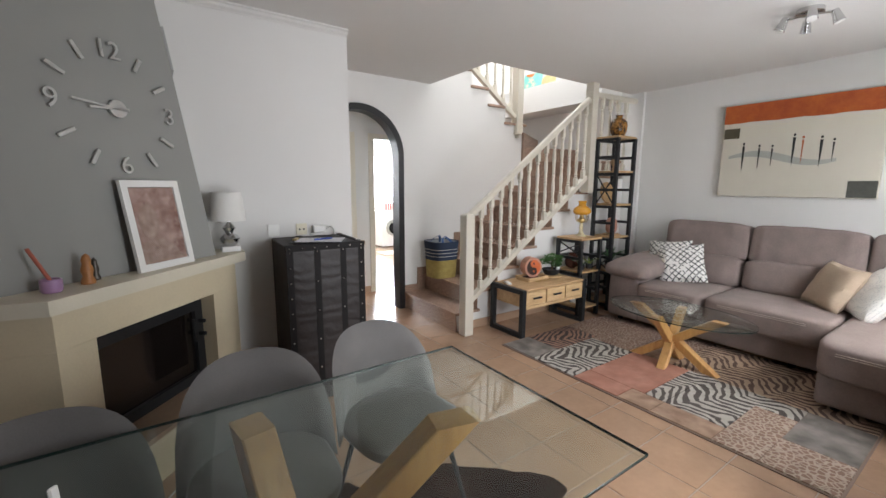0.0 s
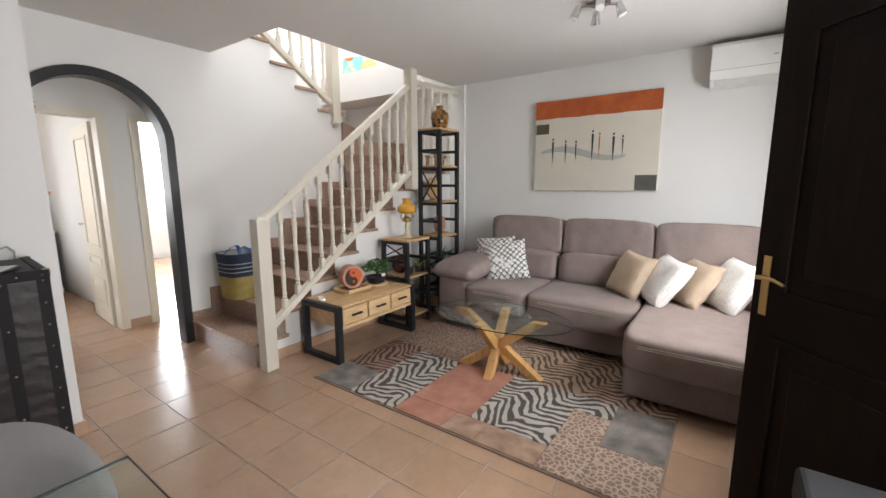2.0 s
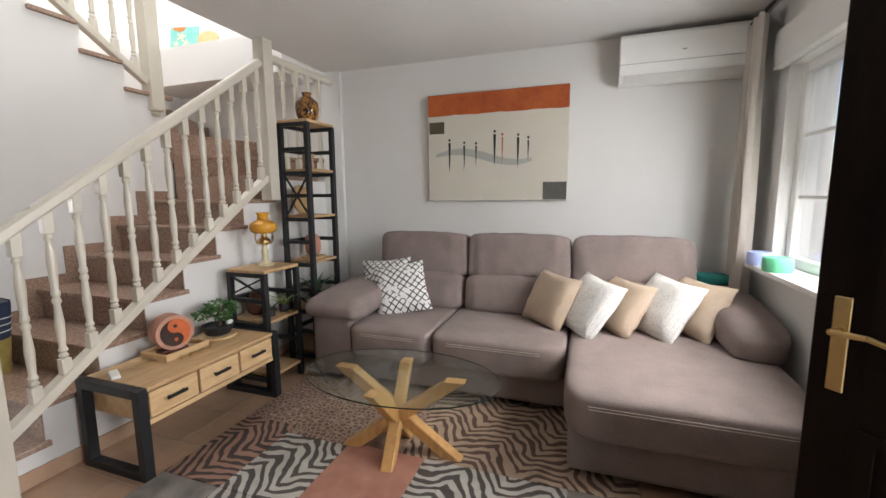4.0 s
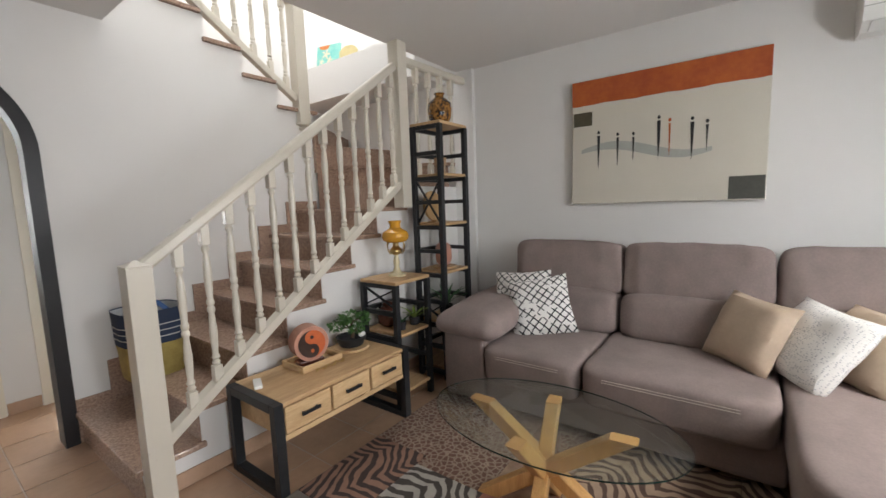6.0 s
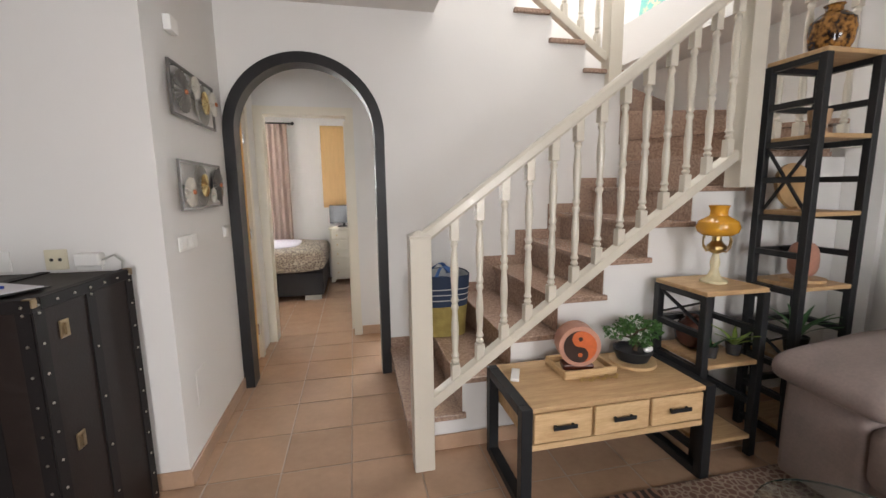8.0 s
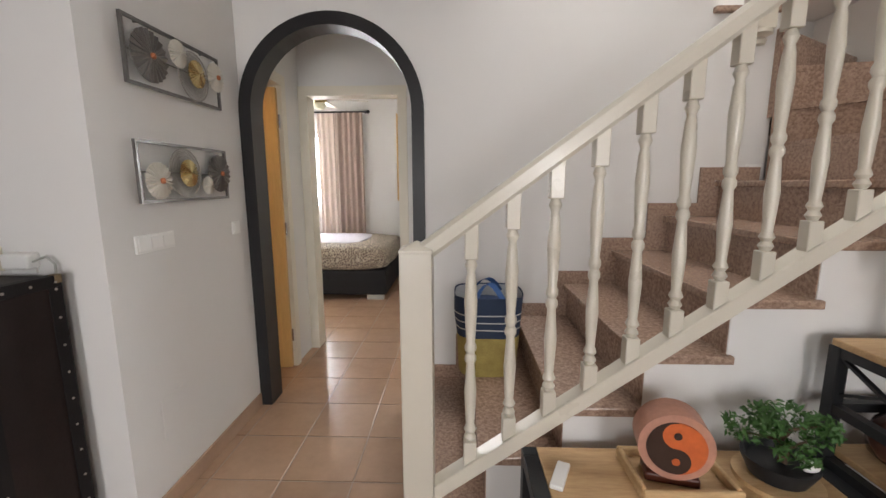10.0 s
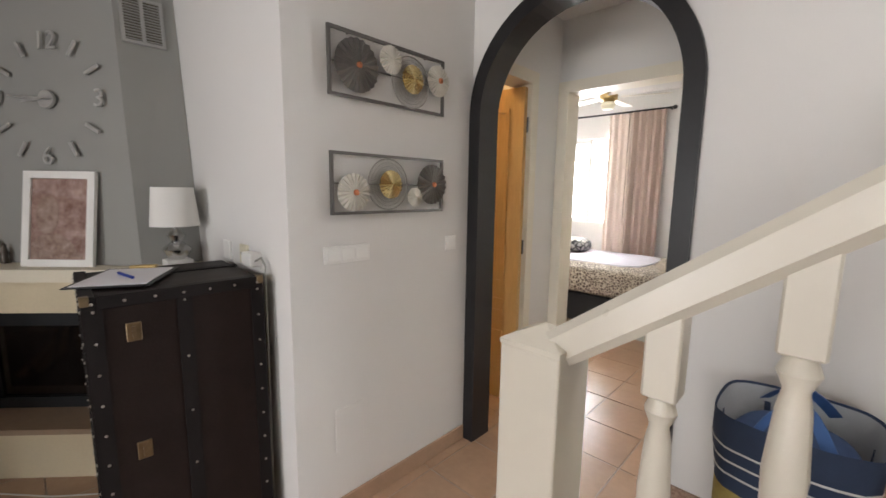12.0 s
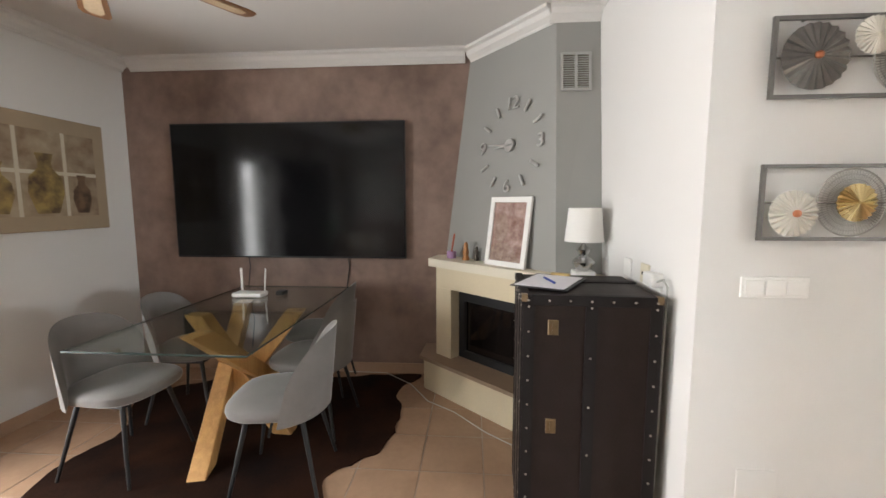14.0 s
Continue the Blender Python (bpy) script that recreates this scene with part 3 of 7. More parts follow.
RX0, RX1, RY0, RY1 = 2.59, 4.22, 0.28, 2.57
rug = thing("patchwork_rug", "patchwork rug with zebra, leopard and terracotta patches", "rug")
part("backing", box(RX0, RY0, 0.001, RX1, RY1, 0.008), mat("brown_rug_edge", (0.24, 0.165, 0.13), 0.95), rug, "brown bound edge")
PATCHES = [
    (0.00, 0.00, 0.22, 0.14, LEOPL), (0.00, 0.14, 0.40, 0.24, LEOPL), (0.00, 0.24, 0.12, 0.40, TANP), (0.22, 0.00, 0.52, 0.14, GREYP),
    (0.12, 0.24, 0.40, 0.40, ZEBRA), (0.40, 0.14, 0.52, 0.46, ZEBRA), (0.00, 0.40, 0.12, 0.50, TANP), (0.12, 0.40, 0.40, 0.46, ZEBRA),
    (0.12, 0.46, 0.52, 0.66, TERRA), (0.00, 0.50, 0.12, 0.66, TERRA), (0.00, 0.66, 0.20, 0.84, ZEBRA), (0.20, 0.66, 0.50, 0.84, ZEBRA),
    (0.00, 0.84, 0.20, 1.00, GREYP), (0.20, 0.84, 0.55, 1.00, TIGERD), (0.52, 0.00, 1.00, 0.22, TIGER), (0.52, 0.22, 1.00, 0.52, TIGER),
    (0.52, 0.52, 0.72, 0.66, TANP), (0.72, 0.52, 1.00, 0.66, LEOP), (0.50, 0.66, 1.00, 0.84, LEOP), (0.55, 0.84, 1.00, 1.00, LEOP)]
for a0, b0, a1, b1, m in PATCHES:
    w, d = RX1 - RX0 - 0.02, RY1 - RY0 - 0.02
    x0, x1, y0, y1 = RX0 + 0.01 + a0 * w, RX0 + 0.01 + a1 * w, RY0 + 0.01 + b0 * d, RY0 + 0.01 + b1 * d
    part("patch", box(x0 + 0.001, y0 + 0.001, 0.008, x1 - 0.001, y1 - 0.001, 0.016, bevel=0.003, segs=1), m, rug)

# --- sofa
M_SEAM = mat("cream_stitching", (0.55, 0.47, 0.40), 0.8)
sofa = thing("corner_sofa", "taupe microfibre corner sofa with a chaise and high back cushions", "sofa")


def cushion(name, x0, y0, z0, x1, y1, z1, parent=None, material=None, power=9.0, puff=0.006, tilt=0.0, label="", nu=40, nv=20, rise=0.0, fold=0.0):
    bm = soft_box(x1 - x0, y1 - y0, z1 - z0, power, nu, nv, puff, rise)
    for v in bm.verts if fold else ():          # soft creases in the cover
        c = v.co
        k = noise.noise((c.x * 4 + y0 * 9, c.y * 17, c.z * 4)) + 0.6 * noise.noise((c.x * 9, c.y * 9 + y0 * 5, c.z * 13))
        c.x += fold * k
        c.z += 0.5 * fold * k
    bm.transform(Matrix.Translation(((x0 + x1) / 2, (y0 + y1) / 2, (z0 + z1) / 2)) @ Matrix.Rotation(radians(tilt), 4, "Y"))
    return part(name, bm, material or M_SOFA, parent or sofa, label, True)


part("base", box(4.10, 0.625, 0.06, 5.08, 2.48, 0.30, bevel=0.03, segs=3), M_SOFA, sofa)
part("chaise_base", box(3.53, -0.46, 0.05, 5.08, 0.62, 0.27, bevel=0.03, segs=3), M_SOFA, sofa)
cushion("seat_cushion", 4.02, 1.545, 0.24, 4.90, 2.17, 0.485)
cushion("seat_cushion", 4.02, 0.655, 0.24, 4.90, 1.54, 0.485)
cushion("chaise_cushion", 3.46, -0.46, 0.24, 4.90, 0.65, 0.485, power=9)
for y0, y1 in ((1.49, 2.29), (0.665, 1.485), (-0.175, 0.66)):
    cushion("lumbar_cushion", 4.64, y0 + 0.005, 0.44, 4.98, y1 - 0.005, 0.75, tilt=10, power=6, nu=72, nv=32, fold=0.006)
    cushion("headrest", 4.78, y0, 0.70, 5.02, y1, 1.08, tilt=9, power=7, puff=0.014, nu=84, nv=40, fold=0.009)
part("back_frame", box(4.92, -0.46, 0.06, 5.14, 2.40, 0.74, bevel=0.04, segs=3), M_SOFA, sofa)
cushion("arm", 4.06, 2.15, 0.06, 5.05, 2.49, 0.58, power=14)
cushion("arm_pad", 4.00, 2.06, 0.475, 5.03, 2.54, 0.715, power=9, rise=2.6, tilt=-3, puff=0.016, nu=72, nv=32, fold=0.007)
cushion("end_bolster", 4.10, -0.53, 0.47, 4.95, -0.20, 0.72, power=3.2, tilt=-7, puff=0.012)
for y0, y1, x in ((1.62, 2.08, 4.006), (0.78, 1.44, 4.006), (-0.38, 0.56, 3.446)):
    for dz in (0.418, 0.432):
        part("stitching", rod((x + 0.010, y0 + 0.03, dz), (x + 0.010, y1 - 0.03, dz), 0.0018, seg=6), M_SEAM, sofa, "cream double stitching")
for x, y in ((4.2, 2.4), (4.2, 0.9), (3.62, 0.52), (3.62, -0.35), (4.95, 2.3)):
    part("foot", rod((x, y, 0.0), (x, y, 0.07), 0.025, 0.03), M_BLACKM, sofa)


def scatter_pillow(name, w, m, material, label, trim=None):
    """A square pillow with pinched corners, standing on its edge."""
    bm, n = bmesh.new(), 14
    grid = {}
    for s in (1, -1):
        for i in range(n + 1):
            for j in range(n + 1):
                u, v = 2 * i / n - 1, 2 * j / n - 1
                rim = i in (0, n) or j in (0, n)
                if s == -1 and rim:
                    grid[s, i, j] = grid[1, i, j]
                    continue
                bow = 1 - 0.07 * (1 - abs(u) ** 1.5) * abs(v) - 0.07 * (1 - abs(v) ** 1.5) * abs(u)
                h = 0.075 * ((1 - u ** 4) * (1 - v ** 4)) ** 0.55 * s + 0.011 * noise.noise((u * 2.6, v * 2.6, s + m.translation.y * 7))
                grid[s, i, j] = bm.verts.new((u * w / 2 * bow, h, v * w / 2 * bow + w / 2))
    for s in (1, -1):
        for i in range(n):
            for j in range(n):
                q = [grid[s, i, j], grid[s, i + 1, j], grid[s, i + 1, j + 1], grid[s, i, j + 1]]
                bm.faces.new(q if s == -1 else list(reversed(q)))
    ob = solid(name, bm, material, label, "pillow", m, "scatter pillows on the sofa", True)
    return ob


def lattice_material():
    m, n, l, b = nodes_of("black_lattice_on_white")
    tc, mp = n.new("ShaderNodeTexCoord"), n.new("ShaderNodeMapping")
    mp.inputs["Rotation"].default_value = (0, radians(45), 0)
    sep = n.new("ShaderNodeSeparateXYZ")
    l.new(tc.outputs["Object"], mp.inputs["Vector"])
    l.new(mp.outputs[0], sep.inputs[0])
    outs = []
    for ax in ("X", "Z"):
        a = n.new("ShaderNodeMath")
        a.operation = "PINGPONG"
        a.inputs[1].default_value = 0.021
        l.new(sep.outputs[ax], a.inputs[0])
        lt = n.new("ShaderNodeMath")
        lt.operation = "LESS_THAN"
        lt.inputs[1].default_value = 0.0044
        l.new(a.outputs[0], lt.inputs[0])
        outs.append(lt)
    ns = n.new("ShaderNodeTexNoise")
    ns.inputs["Scale"].default_value = 22
    gt = n.new("ShaderNodeMath")
    gt.operation = "GREATER_THAN"
    gt.inputs[1].default_value = 0.42
    l.new(tc.outputs["Object"], ns.inputs["Vector"])
    l.new(ns.outputs["Fac"], gt.inputs[0])
    mxm = n.new("ShaderNodeMath")
    mxm.operation = "MAXIMUM"
    l.new(outs[0].outputs[0], mxm.inputs[0])
    l.new(outs[1].outputs[0], mxm.inputs[1])
    mul = n.new("ShaderNodeMath")
    mul.operation = "MULTIPLY"
    l.new(mxm.outputs[0], mul.inputs[0])
    l.new(gt.outputs[0], mul.inputs[1])
    mix = n.new("ShaderNodeMix")
    mix.data_type = "RGBA"
    mix.inputs[6].default_value, mix.inputs[7].default_value = (0.74, 0.72, 0.68, 1), (0.02, 0.02, 0.022, 1)
    l.new(mul.outputs[0], mix.inputs[0])
    l.new(mix.outputs[2], b.inputs["Base Color"])
    b.inputs["Roughness"].default_value = 0.9
    return m


M_LATT = lattice_material()
M_BEIGE = mat("beige_satin", (0.56, 0.435, 0.32), 0.5, vary=0.2, scale=9, fine=60, bump=0.1)


def dotted_material():
    """White cloth with small grey-blue tufts in rough rows."""
    m, n, l, b = nodes_of("white_dotted_cloth")
    tc, mp, vo, ramp = n.new("ShaderNodeTexCoord"), n.new("ShaderNodeMapping"), n.new("ShaderNodeTexVoronoi"), n.new("ShaderNodeValToRGB")
    mp.inputs["Scale"].default_value = (78, 78, 112)
    vo.inputs["Scale"].default_value, vo.inputs["Randomness"].default_value = 1.0, 0.55
    ramp.color_ramp.elements[0].color, ramp.color_ramp.elements[1].color = (0.40, 0.40, 0.41, 1), (0.76, 0.74, 0.70, 1)
    ramp.color_ramp.elements[0].position, ramp.color_ramp.elements[1].position = 0.22, 0.34
    l.new(tc.outputs["Object"], mp.inputs["Vector"])
    l.new(mp.outputs[0], vo.inputs["Vector"])
    l.new(vo.outputs["Distance"], ramp.inputs[0])
    l.new(ramp.outputs[0], b.inputs["Base Color"])
    b.inputs["Roughness"].default_value = 0.95
    bp = n.new("ShaderNodeBump")
    bp.inputs["Strength"].default_value, bp.inputs["Distance"].default_value = 0.4, 0.003
    l.new(vo.outputs["Distance"], bp.inputs["Height"])
    l.new(bp.outputs[0], b.inputs["Normal"])
    return m


M_WOOL = dotted_material()
ZS = 0.475
for x, y, tilt, yaw, roll, m, lab in (
        (4.50, 2.10, -24, -84, -6, M_LATT, "white pillow with a black broken lattice print"), (4.42, 1.88, -32, -72, -12, M_LATT, "white pillow with a black broken lattice print"),
        (4.47, 0.86, -27, -132, 4, M_BEIGE, "beige satin scatter pillow"), (4.40, 0.65, -36, -142, 6, M_WOOL, "white dotted scatter pillow"),
        (4.46, 0.42, -34, -142, 2, M_BEIGE, "beige satin scatter pillow"), (4.47, 0.18, -34, -143, 5, M_WOOL, "white dotted scatter pillow"),
        (4.52, -0.04, -30, -140, 3, M_BEIGE, "beige satin scatter pillow")):
    scatter_pillow("pillow", 0.43 if m is not M_BEIGE else 0.40, Matrix.Translation((x, y, ZS)) @ Matrix.Rotation(radians(yaw), 4, "Z") @ Matrix.Rotation(radians(tilt), 4, "X") @ Matrix.Rotation(radians(roll), 4, "Y"), m, lab)
solid("folded_throw", soft_box(0.16, 0.26, 0.08, 4, 24, 12, 0.01), mat("teal_cloth", (0.02, 0.24, 0.22), 0.8, vary=0.2), "small teal cushion on the sofa back", "cushion", Matrix.Translation((5.0, -0.34, 0.78)), smooth=True)

# --- oval coffee table
table = thing("coffee_table", "oval glass coffee table on crossed oak beams", "table")
CX, CY = 3.475, 1.49


def oval(a, b, z0, z1, n=64, r=0.003):
    bm = bmesh.new()
    rings = []
    for f, z in ((1 - r / a, z0), (1, z0 + r), (1, z1 - r), (1 - r / a, z1)):
        rings.append([bm.verts.new((a * f * math.cos(2 * math.pi * i / n), b * f * math.sin(2 * math.pi * i / n), z)) for i in range(n)])
    for p, q in zip(rings, rings[1:]):
        for i in range(n):
            bm.faces.new((p[i], p[(i + 1) % n], q[(i + 1) % n], q[i]))
    bm.faces.new(list(reversed(rings[0])))
    bm.faces.new(rings[-1])
    return bm


top = part("tabletop", moved(oval(0.34, 0.55, 0.439, 0.452), Matrix.Translation((CX, CY, 0))), M_GLASS, table, "clear glass oval top", True)
rim_edge(top)
for foot, head in (((3.49, 1.13), (3.50, 1.88)), ((3.43, 1.83), (3.51, 1.14)), ((3.27, 1.48), (3.70, 1.54)), ((3.66, 1.50), (3.22, 1.53))):
    bm = beam((foot[0], foot[1], -0.03), (head[0], head[1], 0.47), 0.062, 0.062, bevel=0.004)
    for co, no in (((0, 0, 0.0165), (0, 0, -1)), ((0, 0, 0.4395), (0, 0, 1))):
        r = bmesh.ops.bisect_plane(bm, geom=bm.verts[:] + bm.edges[:] + bm.faces[:], plane_co=co, plane_no=no, clear_outer=True)
        bmesh.ops.edgeloop_fill(bm, edges=[e for e in r["geom_cut"] if isinstance(e, bmesh.types.BMEdge)])
    part("beam_leg", bm, M_OAK, table)

# --- low wooden bench table with three drawers
bench = thing("low_console_table", "low mango wood table with three drawers and black metal loop legs", "table")
BX0, BX1, BY0, BY1, BZ = 2.835, 3.79, 2.565, 3.02, 0.475
for x in (BX0, BX1 - 0.05):
    for nm, b in (("leg", (x, BY0, 0.0, x + 0.05, BY0 + 0.045, BZ)), ("leg", (x, BY1 - 0.045, 0.0, x + 0.05, BY1, BZ)),
                  ("foot_bar", (x, BY0 + 0.045, 0.0, x + 0.05, BY1 - 0.045, 0.04)), ("top_bar", (x, BY0 + 0.045, BZ - 0.045, x + 0.05, BY1 - 0.045, BZ))):
        part(nm, box(*b, bevel=0.002, segs=1), M_BLACKM, bench)
part("tabletop", box(BX0 + 0.051, BY0 + 0.005, BZ - 0.022, BX1 - 0.051, BY1, BZ, bevel=0.004), M_OAKX, bench)
part("carcass", box(BX0 + 0.052, BY0 + 0.03, 0.29, BX1 - 0.052, BY1 - 0.02, BZ - 0.023), M_OAKX, bench)
part("rail", box(BX0 + 0.052, BY0 + 0.012, 0.278, BX1 - 0.052, BY0 + 0.03, 0.305), M_DRAWER, bench)
dw = (BX1 - BX0 - 0.104) / 3
for i in range(3):
    x = BX0 + 0.052 + i * dw
    dr = part("drawer", box(x + 0.008, BY0 + 0.006, 0.312, x + dw - 0.008, BY0 + 0.028, BZ - 0.03, bevel=0.003, segs=1), M_DRAWER, bench)
    bm = bmesh.new()
    add_box(bm, x + dw / 2 - 0.055, BY0 - 0.018, 0.375, x + dw / 2 + 0.055, BY0 - 0.010, 0.393, bevel=0.002, segs=1)
    for sx in (-0.045, 0.035):
        add_box(bm, x + dw / 2 + sx, BY0 - 0.011, 0.379, x + dw / 2 + sx + 0.010, BY0 + 0.006, 0.389)
    part("handle", bm, M_BLACKM, dr, "black bar handle")


# --- black metal shelf stands with wooden shelves
def shelf_stand(name, x0, x1, y0, y1, shelves, bars, crosses, label):
    st = thing(name, label, "shelf", None, "black metal shelf stands")
    top = shelves[-1]
    t = 0.038
    for x in (x0, x1 - t):
        for y in (y0, y1 - t):
            part("post", box(x, y, 0.0, x + t, y + t, top, bevel=0.002, segs=1), M_BLACKM, st)
    for z in bars:
        for x in (x0, x1 - t):
            part("rung", box(x + 0.004, y0 + t, z - 0.03, x + t - 0.004, y1 - t, z), M_BLACKM, st)
        part("rung", box(x0 + t, y1 - t + 0.004, z - 0.03, x1 - t, y1 - 0.004, z), M_BLACKM, st)
    for a, b in crosses:
        for x in (x0 + t / 2,):
            part("cross_brace", beam((x, y0 + t, a), (x, y1 - t, b), 0.010, 0.016, (1, 0, 0), bevel=0), M_BLACKM, st)
            part("cross_brace", beam((x + 0.011, y0 + t, b), (x + 0.011, y1 - t, a), 0.010, 0.016, (1, 0, 0), bevel=0), M_BLACKM, st)
    for z in shelves:
        part("shelf", box(x0 + 0.004, y0 + 0.004, z - 0.001, x1 - 0.004, y1 - 0.004, z + 0.022, bevel=0.003, segs=1) if z == top else
             box(x0 + t + 0.001, y0 + 0.002, z, x1 - t - 0.001, y1 - 0.002, z + 0.022, bevel=0.003, segs=1), M_OAKX, st)
    return st


shelf_stand("tower_shelf", 4.34, 4.71, 2.655, 2.95, [0.07, 0.45, 0.85, 1.225, 1.60, 1.985], [0.07, 0.28, 0.45, 0.64, 0.85, 1.04, 1.225, 1.42, 1.60, 1.79, 1.985], [(0.48, 0.61), (1.25, 1.57)],
            "tall black metal shelf tower with oak shelves")
shelf_stand("side_shelf", 3.79, 4.16, 2.655, 3.00, [0.10, 0.50, 0.865], [0.10, 0.30, 0.50, 0.68, 0.865], [(0.71, 0.83)], "low black metal shelf stand with oak shelves")

# --- picture over the sofa
art = thing("abstract_painting", "cream canvas with an orange band and small dark strokes", "painting")
PXC, PY0, PY1, PZ0, PZ1 = X1 - 0.05, 0.725, 1.95, 1.35, 2.283
M_CANVAS = mat("cream_canvas", (0.62, 0.58, 0.49), 0.8, vary=0.1, scale=3, fine=180, bump=0.15)
M_ORANGE = mat("burnt_orange_paint", (0.50, 0.13, 0.025), 0.7, scale=6, fine=30, second=(0.30, 0.045, 0.012), bump=0.2)
M_PALEGREY = mat("grey_wash_paint", (0.42, 0.42, 0.38), 0.8, vary=0.2, scale=9)
M_OLIVE = mat("dark_olive_paint", (0.10, 0.085, 0.05), 0.8, vary=0.4, scale=20)
M_INK = mat("black_paint", (0.012, 0.012, 0.012), 0.7)
part("canvas", box(PXC, PY0, PZ0, X1 - 0.002, PY1, PZ1, bevel=0.004, segs=1), M_CANVAS, art)


def on_canvas(name, y0, z0, y1, z1, m, lift=0.002):
    return part(name, box(PXC - lift, min(y0, y1), z0, PXC + 0.001, max(y0, y1), z1), m, art)


W, HH = PY1 - PY0, PZ1 - PZ0
bm = bmesh.new()
pts = [(PY1 - W * i / 24, PZ1 - HH * (0.195 + 0.003 * math.sin(i * 0.9) + 0.002 * math.sin(i * 2.3))) for i in range(25)]
add_prism(bm, [(PY1, PZ1), *pts, (PY0, PZ1)], "x", PXC - 0.002, PXC + 0.001)
part("sky_band", bm, M_ORANGE, art)
bm = bmesh.new()
pa = [(PY1 - W * (0.06 + 0.70 * i / 16), PZ1 - HH * (0.565 - 0.06 * math.sin(i * 0.32 + 0.2))) for i in range(17)]
pb = [(y, z - HH * (0.03 + 0.045 * math.sin(math.pi * i / 16))) for i, (y, z) in enumerate(pa)]
add_prism(bm, pa + pb[::-1], "x", PXC - 0.0015, PXC + 0.001)
part("wash", bm, M_PALEGREY, art)
on_canvas("block", PY1 - 0.01 * W, PZ1 - 0.36 * HH, PY1 - 0.125 * W, PZ1 - 0.25 * HH, M_OLIVE)
on_canvas("block", PY0 + 0.16 * W, PZ0 + 0.008 * HH, PY0 + 0.004 * W, PZ0 + 0.165 * HH, mat("slate_paint", (0.10, 0.10, 0.085), 0.8, vary=0.3, scale=20))
for u, zt, zb, w, m in ((0.165, 0.42, 0.62, 0.024, M_INK), (0.277, 0.45, 0.61, 0.020, M_INK), (0.365, 0.46, 0.58, 0.018, M_INK), (0.50, 0.36, 0.58, 0.026, M_INK), (0.555, 0.39, 0.56, 0.016, M_ORANGE), (0.665, 0.40, 0.60, 0.026, M_INK), (0.735, 0.43, 0.55, 0.018, M_INK)):
    y, w = PY1 - u * W, 0.72 * w
    bm = bmesh.new()
    add_prism(bm, [(y - w / 2 * W, PZ1 - (zt + 0.03) * HH), (y + w / 2 * W, PZ1 - (zt + 0.03) * HH), (y + w / 3 * W, PZ1 - (zb - 0.03) * HH), (y + 0.002, PZ1 - (zb + 0.10) * HH), (y - 0.002, PZ1 - (zb + 0.06) * HH), (y - w / 3 * W, PZ1 - (zb - 0.04) * HH)], "x", PXC - 0.003, PXC + 0.001)
    add_prism(bm, [(y + 0.010 * math.cos(a * math.pi / 4), PZ1 - (zt + 0.005) * HH + 0.013 * math.sin(a * math.pi / 4)) for a in range(8)], "x", PXC - 0.003, PXC + 0.001)
    part("brush_mark", bm, m, art)

# --- air conditioner
ac = thing("air_conditioner", "white wall-mounted air conditioner", "air conditioner")
prof = [(X1 - 0.002, 2.222), (X1 - 0.13, 2.222), (X1 - 0.20, 2.265), (X1 - 0.215, 2.34), (X1 - 0.21, 2.52), (X1 - 0.19, 2.545), (X1 - 0.002, 2.545)]
part("body", prism(prof, "y", -0.45, 0.37), M_WHITEP, ac)
part("flap", beam((X1 - 0.168, -0.43, 2.240), (X1 - 0.168, 0.34, 2.240), 0.085, 0.008, (0.5, 0, 1)), mat("off_white_plastic", (0.70, 0.69, 0.66), 0.4), ac)
part("seam", box(X1 - 0.2165, -0.45, 2.333, X1 - 0.2, 0.37, 2.336), M_PALEGREY, ac)
part("badge", box(X1 - 0.2165, -0.06, 2.40, X1 - 0.20, -0.03, 2.408), M_PALEGREY, ac)

# --- ceiling spotlights
spot = thing("ceiling_spotlight", "chrome ceiling light with four small spots", "ceiling light")
SX, SY = 3.72, 0.95
part("base_plate", rod((SX, SY, H - 0.025), (SX, SY, H - 0.0), 0.075, seg=24), M_STEEL, spot, smooth=True)
for a in (20, 110, 200, 290):
    d = Vector((math.cos(radians(a)), math.sin(radians(a)), 0))
    p = Vector((SX, SY, H - 0.03))
    arm = part("arm", rod(p, p + d * 0.13 + Vector((0, 0, -0.01)), 0.008), M_STEEL, spot)
    hd = part("spot_head", rod(p + d * 0.12 + Vector((0, 0, 0.0)), p + d * 0.15 + Vector((0, 0, -0.075)), 0.02, 0.032, 16), M_STEEL, spot, smooth=True)
    part("lens", rod(p + d * 0.1505 + Vector((0, 0, -0.0755)), p + d * 0.152 + Vector((0, 0, -0.079)), 0.027, 0.027, 16), M_WHITEP, hd)

# ---- dining area ----
def text_mesh(words, size, depth, name="lettering"):
    cu = bpy.data.curves.new(name, "FONT")
    cu.body, cu.size, cu.extrude, cu.align_x, cu.align_y = words, size, depth, "CENTER", "CENTER"
    tmp = bpy.data.objects.new(name, cu)
    scene.collection.objects.link(tmp)
    me = bpy.data.meshes.new_from_object(tmp.evaluated_get(bpy.context.evaluated_depsgraph_get()))
    bpy.data.objects.remove(tmp)
    return me


# --- corner fireplace
fire = thing("corner_fireplace", "corner fireplace with grey hood, cream stone surround and black insert", "fireplace")
ZM = 1.01


